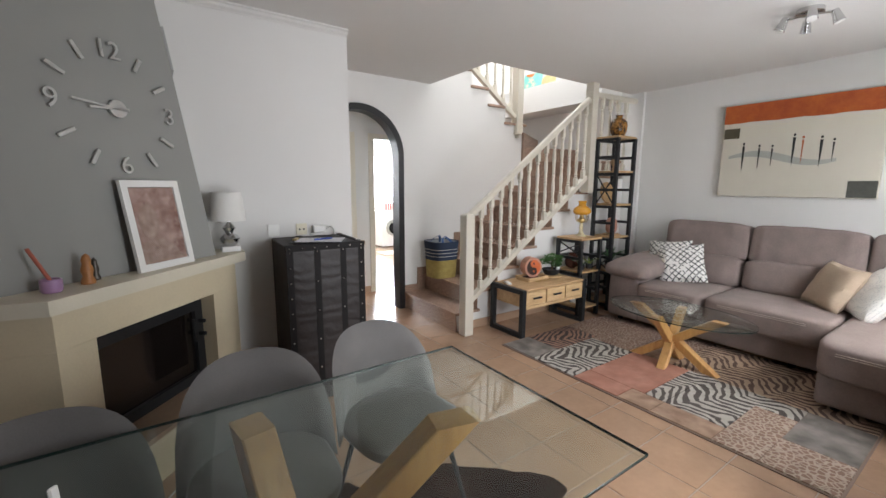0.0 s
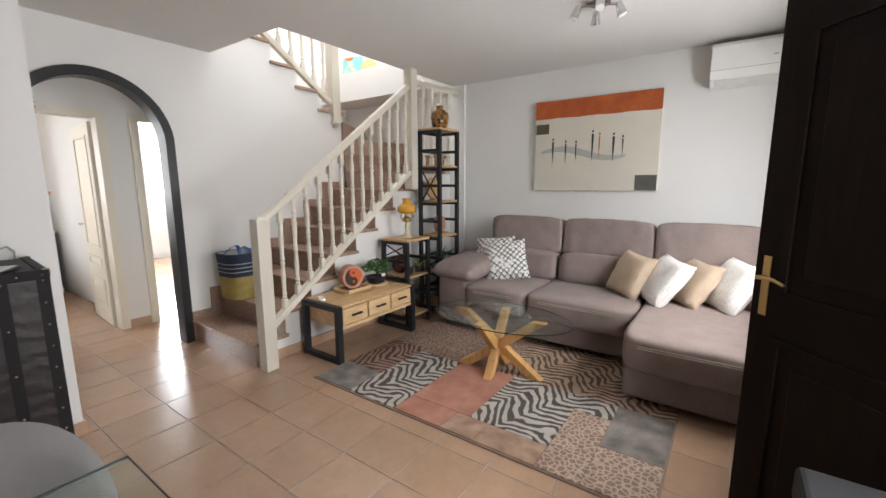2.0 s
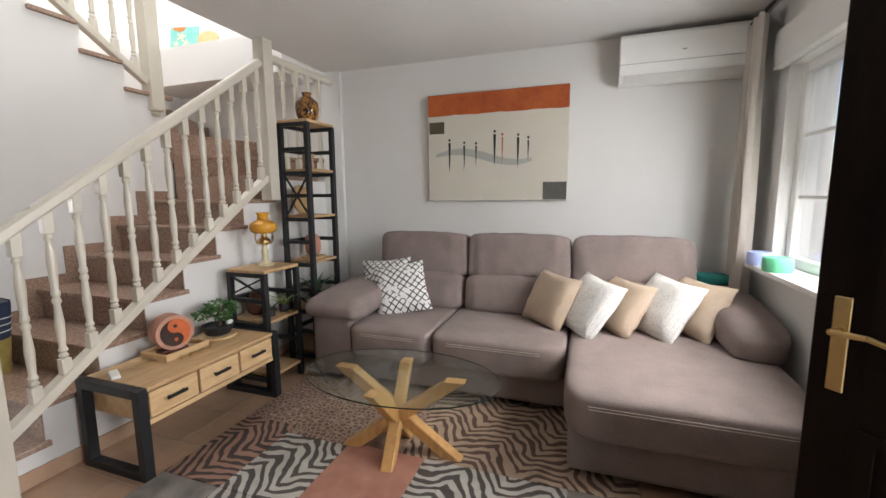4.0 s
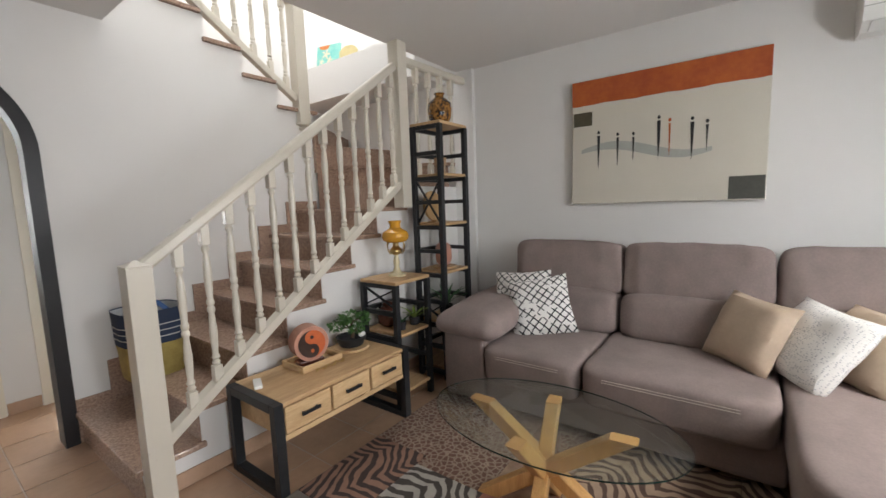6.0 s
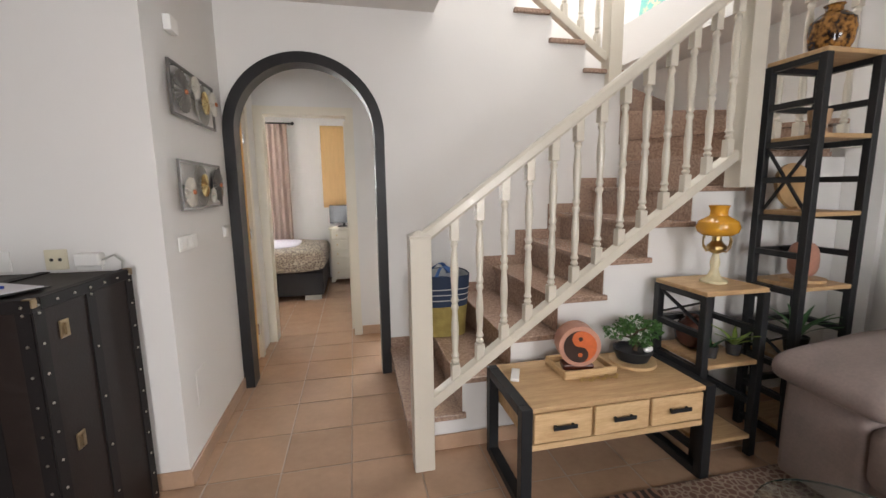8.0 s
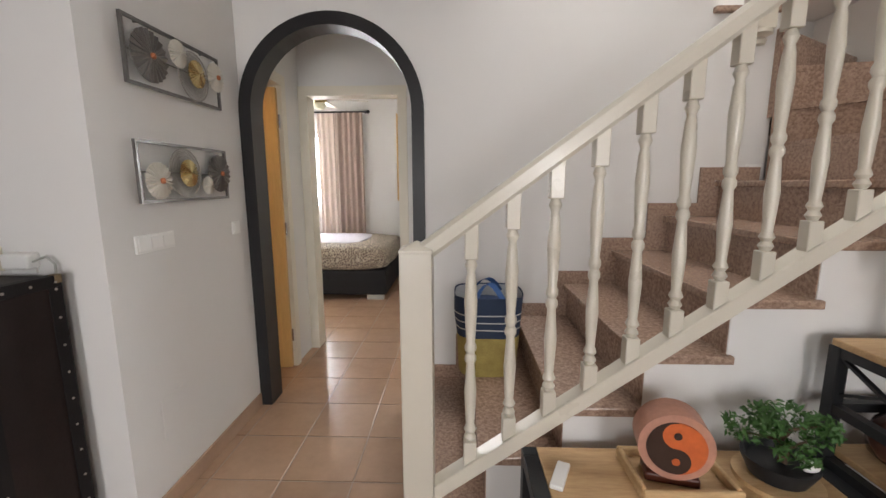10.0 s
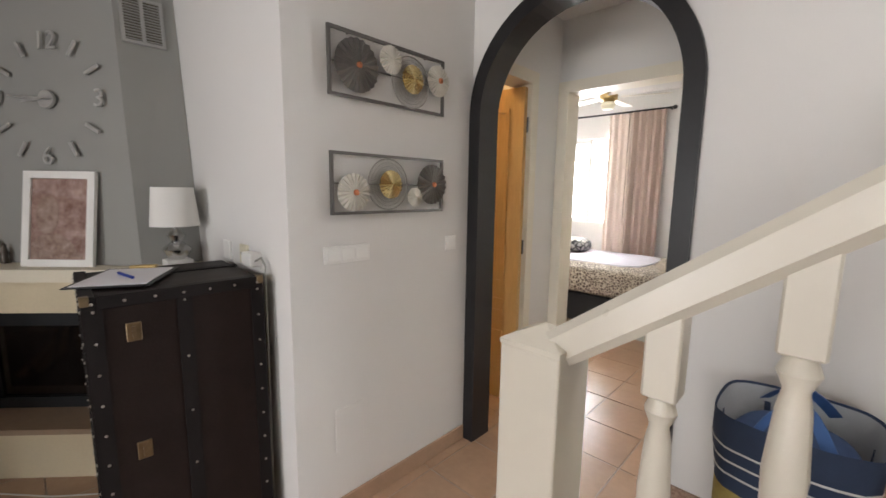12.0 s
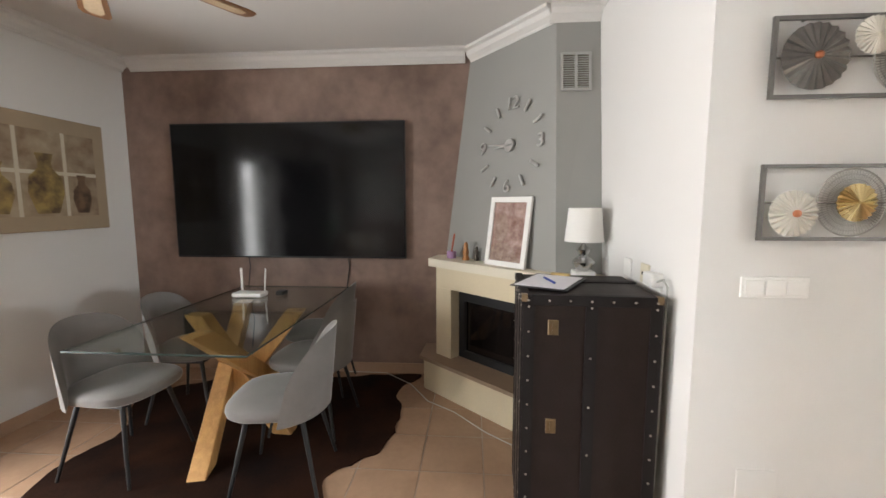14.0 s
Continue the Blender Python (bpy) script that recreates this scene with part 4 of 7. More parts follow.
def loft(a, za, b, zb):
    bm = bmesh.new()
    lo, hi = [bm.verts.new((*p, za)) for p in a], [bm.verts.new((*p, zb)) for p in b]
    bm.faces.new(list(reversed(lo)))
    bm.faces.new(hi)
    for i in range(len(a)):
        j = (i + 1) % len(a)
        bm.faces.new((lo[i], lo[j], hi[j], hi[i]))
    bmesh.ops.recalc_face_normals(bm, faces=bm.faces[:])
    return bm


WX, WY = X0 + 0.002, YD - 0.002
part("hood", loft([(WX, 2.125), (0.375, 2.825), (0.39, WY), (WX, WY)], ZM, [(WX, 2.32), (0.155, 2.83), (0.155, WY), (WX, WY)], H - 0.002), M_GREY, fire, "matt grey plastered hood")
front = (Vector((0.55, 2.88)) - Vector((-0.265, 2.0))).normalized()
inward = Vector((-front.y, front.x))
FL = Vector((-0.265, 2.0))


def fp(u, v):
    p = FL + front * u + inward * v
    return (p.x, p.y)


LEN = 1.20
part("mantel_shelf", prism([(WX, 2.06), fp(0.0, 0.0), fp(LEN, 0.0), (fp(LEN, 0.0)[0], WY), (WX, WY)], "z", ZM - 0.06, ZM - 0.001), M_STONEL, fire, "pale stone shelf")
part("frieze", prism([(WX, 2.11), fp(0.04, 0.045), fp(LEN - 0.05, 0.045), (fp(LEN, 0.0)[0] - 0.05, WY), (WX, WY)], "z", 0.79, ZM - 0.061), M_STONE, fire)
for u0, u1 in ((0.04, 0.20), (0.93, LEN - 0.05)):
    part("pillar", prism([fp(u0, 0.045), fp(u1, 0.045), fp(u1, 0.30), fp(u0, 0.30)], "z", 0.26, 0.789), M_STONE, fire)
part("side_block", prism([(WX, 2.11), fp(0.039, 0.045), fp(0.039, 0.36), (WX, 2.9)], "z", 0.26, 0.789), M_STONE, fire)
part("side_block", prism([fp(LEN - 0.049, 0.046), (fp(LEN, 0.0)[0] - 0.05, WY), (0.30, WY), fp(0.93, 0.30)], "z", 0.26, 0.789), M_STONE, fire)
part("hearth_base", prism([(WX, 1.98), fp(0.0, -0.05), fp(LEN - 0.02, -0.05), (0.60, WY), (WX, WY)], "z", 0.0, 0.235), M_STONE, fire)
part("hearth_slab", prism([(WX, 1.955), fp(-0.02, -0.075), fp(LEN, -0.075), (0.625, WY), (WX, WY)], "z", 0.236, 0.262), mat("hearth_tile", (0.36, 0.25, 0.17), 0.45, vary=0.25, scale=8), fire, "brown hearth tiles")
bm = bmesh.new()
for u0, u1, z0, z1 in ((0.20, 0.93, 0.70, 0.788), (0.20, 0.93, 0.263, 0.32), (0.20, 0.26, 0.32, 0.70), (0.87, 0.93, 0.32, 0.70)):
    add_prism(bm, [fp(u0 + 0.001, 0.13), fp(u1 - 0.001, 0.13), fp(u1 - 0.001, 0.17), fp(u0 + 0.001, 0.17)], "z", z0, z1)
insert = part("insert_frame", bm, M_BLACKM, fire, "black steel fire insert")
part("insert_door", prism([fp(0.262, 0.15), fp(0.868, 0.15), fp(0.868, 0.156), fp(0.262, 0.156)], "z", 0.321, 0.699), mat("smoked_glass", (0.012, 0.009, 0.008), 0.05, vary=0.1, bump=0.0), insert, "dark smoked glass door")
part("insert_handle", rod((*fp(0.83, 0.11), 0.52), (*fp(0.83, 0.11), 0.66), 0.008), M_BLACKM, insert)
for z in (0.55, 0.63):
    part("insert_knob", rod((*fp(0.90, 0.13), z), (*fp(0.90, 0.095), z), 0.014, 0.012, 12), M_BLACKM, insert)
part("firebox_back", prism([fp(0.20, 0.175), fp(0.93, 0.175), fp(0.93, 0.30), fp(0.20, 0.30)], "z", 0.263, 0.788), M_BLACKM, fire)
vent = thing("air_vent", "grey louvred air vent on the chimney hood", "vent")
vm = Matrix.Translation((0.213, 2.942, 2.20)) @ Matrix.Rotation(radians(90), 4, "Z") @ Matrix.Rotation(radians(-8), 4, "X")
bm = bmesh.new()
for b in ((-0.09, -0.012, -0.115, 0.09, 0.0, -0.10), (-0.09, -0.012, 0.10, 0.09, 0.0, 0.115), (-0.09, -0.012, -0.10, -0.075, 0, 0.10), (0.075, -0.012, -0.10, 0.09, 0, 0.10), (-0.008, -0.012, -0.10, 0.008, 0, 0.10)):
    add_box(bm, *b)
part("frame", bm, mat("pale_grey_metal", (0.38, 0.375, 0.36), 0.5), vent).matrix_local = vm
part("backing", box(-0.075, -0.003, -0.10, 0.075, 0.002, 0.10), M_OLIVE, vent).matrix_local = vm
for i in range(14):
    for sx in (-0.0415, 0.0415):
        part("slat", box(sx - 0.033, -0.010, -0.095 + i * 0.0138, sx + 0.033, -0.003, -0.089 + i * 0.0138), M_GREY, vent).matrix_local = vm

# --- wall clock of loose numerals on the hood
zc = 1.806
fr = (zc - ZM) / (H - ZM)
La, Ra = Vector((X0, 2.125 + 0.195 * fr)), Vector((0.375 - 0.22 * fr, 2.825 + 0.005 * fr))
ex = Vector((*(Ra - La).normalized(), 0))
lean = Vector((-0.10, 0.10, 1.6)).normalized()
ez = (lean - ex * lean.dot(ex)).normalized()
ey = ex.cross(ez)
cm = Matrix((ex, ez, ey)).transposed().to_4x4()
c0 = La + (Ra - La) * 0.61
cm.translation = Vector((c0.x, c0.y, zc)) + ey * 0.020
M_BRUSHED = mat("brushed_aluminium", (0.60, 0.59, 0.57), 0.42, metal=0.65, vary=0.15, scale=30, bump=0.02)
clock = thing("wall_clock", "large wall clock of separate brushed metal numerals", "clock")
for i in range(12):
    a = radians(90 - 30 * i)
    p = Vector((0.275 * math.cos(a), 0.275 * math.sin(a), 0))
    if i % 3 == 0:
        me = text_mesh({0: "12", 3: "3", 6: "6", 9: "9"}[i], 0.12, 0.004)
        me.materials.append(M_BRUSHED)
        ob = new("numeral", me)
        ob.parent, ob.matrix_local = clock, cm @ Matrix.Translation(p)
    else:
        ob = part("hour_mark", box(-0.040, -0.009, -0.004, 0.040, 0.009, 0.004, bevel=0.002, segs=1), M_BRUSHED, clock)
        ob.matrix_local = cm @ Matrix.Translation(p) @ Matrix.Rotation(a, 4, "Z")
part("hub", rod((0, 0, -0.006), (0, 0, 0.008), 0.042, seg=28), M_BRUSHED, clock, smooth=True).matrix_local = cm
for ang, ln in ((175, 0.20), (184, 0.13)):
    part("hand", box(-0.05, -0.005, 0.009, ln, 0.005, 0.012), M_BRUSHED, clock).matrix_local = cm @ Matrix.Rotation(radians(ang), 4, "Z")

# --- framed print on the mantel
def thing_at(name, label, category, m, group=""):
    return thing(name, label, category, m, group)


pm = Matrix.Translation((0.130, 2.533, ZM)) @ Matrix.Rotation(radians(44.5), 4, "Z") @ Matrix.Rotation(radians(-9), 4, "X")
pr = thing_at("framed_print", "white framed red-brown print leaning on the hood", "picture", pm)
bm = bmesh.new()
for b in ((-0.17, 0, 0, 0.17, 0.02, 0.035), (-0.17, 0, 0.425, 0.17, 0.02, 0.46), (-0.17, 0, 0.035, -0.135, 0.02, 0.425), (0.135, 0, 0.035, 0.17, 0.02, 0.425)):
    add_box(bm, *b)
part("frame", bm, M_WHITEP, pr)
M_PRINT = mat("red_brown_print", (0.55, 0.39, 0.34), 0.5, scale=16, fine=70, second=(0.21, 0.095, 0.075), spread=0.3, bump=0.0)
M_PRINTL = mat("dusty_rose_print", (0.50, 0.37, 0.31), 0.5, scale=24, fine=90, second=(0.24, 0.14, 0.11), spread=0.3, bump=0.0)
part("sheet", box(-0.134, 0.008, 0.036, 0.134, 0.014, 0.424), M_PRINT, pr, "mottled red-brown print")
bm = bmesh.new()
add_prism(bm, [(-0.055 + 0.055 * math.cos(a * math.pi / 10), 0.25 + 0.095 * math.sin(a * math.pi / 10)) for a in range(20)], "y", 0.0065, 0.008)
part("pale_shape", bm, M_PRINTL, pr)
bm = bmesh.new()
add_prism(bm, [(-0.13, 0.04), (0.12, 0.04), (0.06, 0.12), (0.0, 0.16), (-0.09, 0.15), (-0.13, 0.11)], "y", 0.0065, 0.008)
part("pale_shape", bm, M_PRINTL, pr)
part("glass", box(-0.134, 0.004, 0.036, 0.134, 0.006, 0.424), clear_glass("picture_glass", (0.99, 0.99, 0.99)), pr)

# --- mantel ornaments
lamp = thing_at("table_lamp", "silver gourd table lamp with a white drum shade", "lamp", Matrix.Translation((0.475, 2.955, ZM)))
part("plinth", box(-0.055, -0.055, 0, 0.055, 0.055, 0.035, bevel=0.004), M_WHITEP, lamp)
part("stem", lathe([(0.03, 0.035), (0.05, 0.06), (0.062, 0.085), (0.045, 0.105), (0.022, 0.12), (0.032, 0.14), (0.04, 0.155), (0.022, 0.175), (0.010, 0.19), (0.010, 0.22)], seg=24), M_STEEL, lamp, smooth=True)
bm = bmesh.new()
prev = None
for r, z in ((0.105, 0.20), (0.088, 0.385), (0.085, 0.385), (0.102, 0.20)):
    ring = [bm.verts.new((r * math.cos(2 * math.pi * i / 32), r * math.sin(2 * math.pi * i / 32), z)) for i in range(32)]
    if prev:
        for i in range(32):
            bm.faces.new((prev[i], prev[(i + 1) % 32], ring[(i + 1) % 32], ring[i]))
    prev = ring
part("shade", bm, mat("white_linen_shade", (0.80, 0.78, 0.74), 0.9, vary=0.05, fine=300, bump=0.1), lamp, smooth=True)
pot = thing_at("reed_pot", "small lilac pot with a wooden reed stick", "ornament", Matrix.Translation((*fp(0.12, 0.13), ZM)))
part("pot", lathe([(0.03, 0), (0.036, 0.01), (0.036, 0.05), (0.03, 0.055), (0.026, 0.05), (0.0, 0.045)]), mat("lilac_glaze", (0.42, 0.26, 0.44), 0.3), pot, smooth=True)
part("stick", rod((0, 0, 0.046), (-0.06, 0.02, 0.18), 0.007), mat("red_stick", (0.40, 0.10, 0.06), 0.6), pot)
solid("wooden_figurine", lathe([(0.026, 0), (0.028, 0.01), (0.018, 0.035), (0.024, 0.06), (0.016, 0.09), (0.018, 0.105), (0.012, 0.125), (0.0, 0.135)], seg=14), mat("orange_wood", (0.45, 0.19, 0.06), 0.5, vary=0.3, scale=30), "small carved orange wooden figurine", "figurine", Matrix.Translation((*fp(0.27, 0.13), ZM)), smooth=True)
solid("bronze_figurine", lathe([(0.018, 0), (0.02, 0.01), (0.012, 0.03), (0.017, 0.05), (0.01, 0.08), (0.011, 0.09), (0.0, 0.105)], seg=12), mat("dark_bronze", (0.10, 0.085, 0.07), 0.4, metal=0.6), "small dark bronze figurine", "figurine", Matrix.Translation((*fp(0.34, 0.17), ZM)), smooth=True)

# --- studded leather trunk cabinet
TX0, TX1, TY0, TY1, TZ = 0.73, 1.235, 2.53, 3.042, 1.065
trunk = thing("leather_trunk", "tall dark brown leather trunk with rows of steel studs", "trunk")
part("body", box(TX0, TY0, 0.0, TX1, TY1, TZ, bevel=0.008), M_TRUNK, trunk)
part("front_skin", box(TX0 + 0.004, TY0 - 0.003, 0.006, TX1 - 0.004, TY0 + 0.001, TZ - 0.03), M_CRINKLE, trunk, "embossed wavy brown leather")
M_STRAP = mat("black_leather_strap", (0.018, 0.015, 0.015), 0.6, vary=0.3, scale=12, fine=150, bump=0.1, spec=0.15)
for x in (TX0 + 0.02, TX0 + 0.19, TX0 + 0.36, TX1 - 0.02):
    part("strap", box(x - 0.02, TY0 - 0.005, 0.005, x + 0.02, TY0 + 0.002, TZ - 0.02), M_STRAP, trunk)
for y in (TY0 + 0.022, (TY0 + TY1) / 2, TY1 - 0.022):
    part("strap", box(TX1 - 0.002, y - 0.022, 0.005, TX1 + 0.005, y + 0.022, TZ - 0.02), M_STRAP, trunk)
part("top_band", box(TX0 - 0.004, TY0 - 0.006, TZ - 0.035, TX1 + 0.006, TY0 + 0.03, TZ + 0.006, bevel=0.003, segs=1), M_STRAP, trunk)
part("top_band", box(TX1 - 0.03, TY0 + 0.031, TZ - 0.035, TX1 + 0.006, TY1, TZ + 0.006, bevel=0.003, segs=1), M_STRAP, trunk)
part("top_strap", box(TX0 + 0.17, TY0 + 0.031, TZ, TX0 + 0.21, TY1, TZ + 0.005), M_STRAP, trunk)
stud = as_mesh("stud", lathe([(0.0048, 0), (0.0044, 0.0022), (0.0027, 0.004), (0.0, 0.0045)], seg=8), mat("pewter_stud", (0.42, 0.39, 0.34), 0.34, 1.0, scale=40), True)


def put_stud(m):
    ob = new("stud", stud)
    ob.parent, ob.matrix_local = trunk, m


for i in range(11):
    z = 0.04 + i * (TZ - 0.08) / 10
    put_stud(Matrix.Translation((TX1 + 0.005, TY0 + 0.022, z)) @ Matrix.Rotation(radians(90), 4, "Y"))
    put_stud(Matrix.Translation((TX1 + 0.005, TY1 - 0.022, z)) @ Matrix.Rotation(radians(90), 4, "Y"))
    put_stud(Matrix.Translation((TX0 + 0.02, TY0 - 0.005, z)) @ Matrix.Rotation(radians(90), 4, "X"))
    put_stud(Matrix.Translation((TX1 - 0.02, TY0 - 0.005, z)) @ Matrix.Rotation(radians(90), 4, "X"))
    if i % 2 == 0:
        put_stud(Matrix.Translation((TX1 + 0.005, (TY0 + TY1) / 2, z)) @ Matrix.Rotation(radians(90), 4, "Y"))
        for x in (TX0 + 0.19, TX0 + 0.36):
            put_stud(Matrix.Translation((x, TY0 - 0.005, z)) @ Matrix.Rotation(radians(90), 4, "X"))
for i in range(7):
    put_stud(Matrix.Translation((TX1 + 0.006, TY0 + 0.02 + i * 0.0785, TZ - 0.015)) @ Matrix.Rotation(radians(90), 4, "Y"))
    put_stud(Matrix.Translation((TX0 + 0.02 + i * 0.0775, TY0 - 0.006, TZ - 0.015)) @ Matrix.Rotation(radians(90), 4, "X"))
M_PLATE = mat("aged_brass_plate", (0.30, 0.22, 0.13), 0.4, metal=0.8, vary=0.3, scale=30)
for z in (0.545, 0.945):
    part("latch_plate", box(TX1 - 0.001, TY0 + 0.095, z - 0.03, TX1 + 0.006, TY0 + 0.135, z + 0.03, bevel=0.002, segs=1), M_PLATE, trunk, "aged brass latch plate")
    part("latch_plate", box(TX1 + 0.006, TY0 + 0.110, z - 0.02, TX1 + 0.012, TY0 + 0.120, z + 0.02), M_PLATE, trunk)
for y0, y1 in ((TY0 - 0.007, TY0 + 0.016), (TY1 - 0.023, TY1)):
    bm = box(TX1 - 0.016, y0, TZ + 0.0055, TX1 + 0.008, y1, TZ + 0.009, bevel=0.001, segs=1)
    add_box(bm, TX1 + 0.0055, y0, TZ - 0.02, TX1 + 0.009, y1, TZ + 0.0055, bevel=0.001, segs=1)
    part("corner_plate", bm, M_PLATE, trunk, "aged metal corner plate")
# the trunk stands slightly askew to the wall
trunk.matrix_basis = Matrix.Translation((TX1, TY0, 0)) @ Matrix.Rotation(radians(-3), 4, "Z") @ Matrix.Translation((-TX1, -TY0, 0)) @ trunk.matrix_basis
clip = thing_at("clipboard", "clipboard with a white printed sheet", "clipboard", Matrix.Translation((0.98, 2.68, TZ + 0.008)) @ Matrix.Rotation(radians(62), 4, "Z"))
part("board", box(-0.12, -0.17, 0, 0.12, 0.17, 0.004), M_BLACKM, clip)
part("sheet", box(-0.105, -0.16, 0.005, 0.105, 0.14, 0.007), mat("white_paper", (0.78, 0.77, 0.80), 0.7, vary=0.06), clip)
part("clip", box(-0.045, 0.14, 0.005, 0.045, 0.165, 0.018, bevel=0.003, segs=1), M_BRASS, clip)
solid("ballpoint_pen", rod((0, 0, 0), (0.13, 0.02, 0), 0.005), mat("blue_plastic", (0.02, 0.06, 0.35), 0.3), "blue ballpoint pen lying on the sheet", "pen", Matrix.Translation((0.94, 2.66, TZ + 0.021)))

# --- dining table
dt = thing("dining_table", "rectangular glass dining table on crossed oak beams", "table")
top = part("tabletop", box(-0.42, 0.445, 0.738, 1.115, 1.335, 0.750, bevel=0.003, segs=2), M_GLASS, dt, "clear glass top")
rim_edge(top)
for foot, head in (((0.95, 0.93), (0.02, 0.72)), ((0.38, 0.60), (0.27, 1.24)), ((-0.08, 1.10), (0.87, 0.87)), ((0.45, 1.22), (0.42, 0.58))):
    bm = beam((foot[0], foot[1], -0.06), (head[0], head[1], 0.80), 0.095, 0.095, bevel=0.005)
    for co, no in (((0, 0, 0.0085), (0, 0, -1)), ((0, 0, 0.7375), (0, 0, 1))):
        r = bmesh.ops.bisect_plane(bm, geom=bm.verts[:] + bm.edges[:] + bm.faces[:], plane_co=co, plane_no=no, clear_outer=True)
        bmesh.ops.edgeloop_fill(bm, edges=[e for e in r["geom_cut"] if isinstance(e, bmesh.types.BMEdge)])
    part("beam_leg", bm, M_OAK, dt)


# --- dining chairs
def back_shell():
    """A rounded padded back that wraps the seat, with real thickness."""
    bm, nu, nv = bmesh.new(), 24, 10
    layers = []
    for t in (0.0, 0.045):
        g = []
        for j in range(nv + 1):
            row = []
            for i in range(nu + 1):
                u = 2 * i / nu - 1
                v = j / nv
                top = 0.415 + 0.405 * max(0.0, 1 - abs(u) ** 2.6) ** 0.5
                z = 0.415 + (top - 0.415) * v
                puffed = t * (math.sin(math.pi * min(1, max(0, v))) ** 0.35 * max(0.0, 1 - abs(u) ** 6) ** 0.5)
                a = u * radians(78)
                rx, ry = 0.268 - puffed, 0.235 - puffed
                row.append(bm.verts.new((rx * math.sin(a), ry * math.cos(a) + 0.10 * (z - 0.415) + 0.0, z)))
            g.append(row)
        layers.append(g)
    for k, g in enumerate(layers):
        for j in range(nv):
            for i in range(nu):
                q = (g[j][i], g[j][i + 1], g[j + 1][i + 1], g[j + 1][i])
                bm.faces.new(q if k else tuple(reversed(q)))
    bmesh.ops.remove_doubles(bm, verts=bm.verts, dist=0.0005)
    bmesh.ops.recalc_face_normals(bm, faces=bm.faces[:])
    return bm


def dining_chair(m):
    ch = thing_at("dining_chair", "grey velvet dining chair with thin black metal legs", "chair", m, "chairs round the dining table")
    part("seat", moved(soft_box(0.47, 0.46, 0.095, 3.2, 32, 14, 0.002), Matrix.Translation((0, -0.01, 0.455))), M_CHAIR, ch, smooth=True)
    part("backrest", back_shell(), M_CHAIR, ch, smooth=True)
    part("seat_frame", box(-0.16, -0.15, 0.395, 0.16, 0.15, 0.41), M_BLACKM, ch)
    for sx in (-1, 1):
        for sy in (-1, 1):
            part("leg", rod((sx * 0.14, sy * 0.13, 0.40), (sx * 0.215, sy * 0.21, 0.0085), 0.013, 0.008, 10), M_BLACKM, ch, smooth=True)
    return ch


chair = dining_chair(Matrix.Translation((0.88, 1.38, 0)) @ Matrix.Rotation(radians(8), 4, "Z"))
for x, y, r in ((0.33, 1.325, -3), (-0.20, 1.17, 4), (0.80, 0.45, 176), (0.22, 0.44, 184)):
    copy_thing(chair, Matrix.Translation((x, y, 0)) @ Matrix.Rotation(radians(r), 4, "Z"))

# --- cowhide
def smooth_outline(pts, n=8, rough=0.03):
    out = []
    k = len(pts)
    for i in range(k):
        p0, p1, p2, p3 = (Vector(pts[(i + j - 1) % k]) for j in range(4))
        for s in range(n):
            t = s / n
            q = 0.5 * ((2 * p1) + (p2 - p0) * t + (2 * p0 - 5 * p1 + 4 * p2 - p3) * t * t + (3 * p1 - p0 - 3 * p2 + p3) * t ** 3)
            out.append((q.x + rough * noise.noise((q.x * 9, q.y * 9, 1)), q.y + rough * noise.noise((q.x * 9, q.y * 9, 5))))
    return out


hide_shape = smooth_outline([(-0.44, 1.93), (-0.15, 1.78), (0.2, 1.86), (0.62, 1.80), (0.86, 1.58), (1.10, 1.62), (1.34, 1.42), (1.56, 1.22), (1.60, 1.06), (1.38, 0.95), (1.34, 0.6), (1.22, 0.24), (0.9, 0.10), (0.5, 0.14), (0.08, -0.10), (-0.2, 0.2), (-0.41, 0.6), (-0.36, 1.2), (-0.43, 1.6)])
solid("cowhide_rug", prism(hide_shape, "z", 0.002, 0.008), M_HIDE, "dark brown cowhide rug under the dining table", "rug")

# --- television and wall things
tv = thing("television", "very large black flat television on the brown wall", "television")
part("housing", box(X0 + 0.02, -0.13, 0.98, X0 + 0.055, 1.80, 2.07, bevel=0.004), M_BLACKM, tv)
part("screen", box(X0 + 0.0555, -0.118, 0.995, X0 + 0.058, 1.788, 2.058), M_SCREEN, tv, "glossy black screen")
part("bracket", box(X0, 0.8, 1.4, X0 + 0.02, 1.3, 1.8), M_BLACKM, tv)
for y in (0.45, 1.30):
    pts = [(X0 + 0.012, y, 1.08), (X0 + 0.014, y + 0.02, 0.9), (X0 + 0.012, y - 0.01, 0.70), (X0 + 0.012, y + 0.03, 0.45), (X0 + 0.012, y, 0.2)]
    cab = thing("tv_cable", "thin dark cable hanging below the television", "cable")
    for a, b in zip(pts, pts[1:]):
        part("cable", rod(a, b, 0.004, seg=6), M_BLACKM, cab)
pic = thing("sepia_picture", "wide sepia picture of clay jars in a pale frame", "picture")
part("frame", box(-0.24, Y0 + 0.001, 1.24, 0.78, Y0 + 0.025, 2.01, bevel=0.004, segs=1), mat("sand_frame", (0.40, 0.31, 0.21), 0.6, vary=0.1, scale=8), pic)
part("sheet", box(-0.15, Y0 + 0.024, 1.34, 0.69, Y0 + 0.028, 1.91), mat("sepia_print", (0.42, 0.34, 0.24), 0.6, scale=5, fine=14, second=(0.19, 0.12, 0.07), spread=0.3), pic)
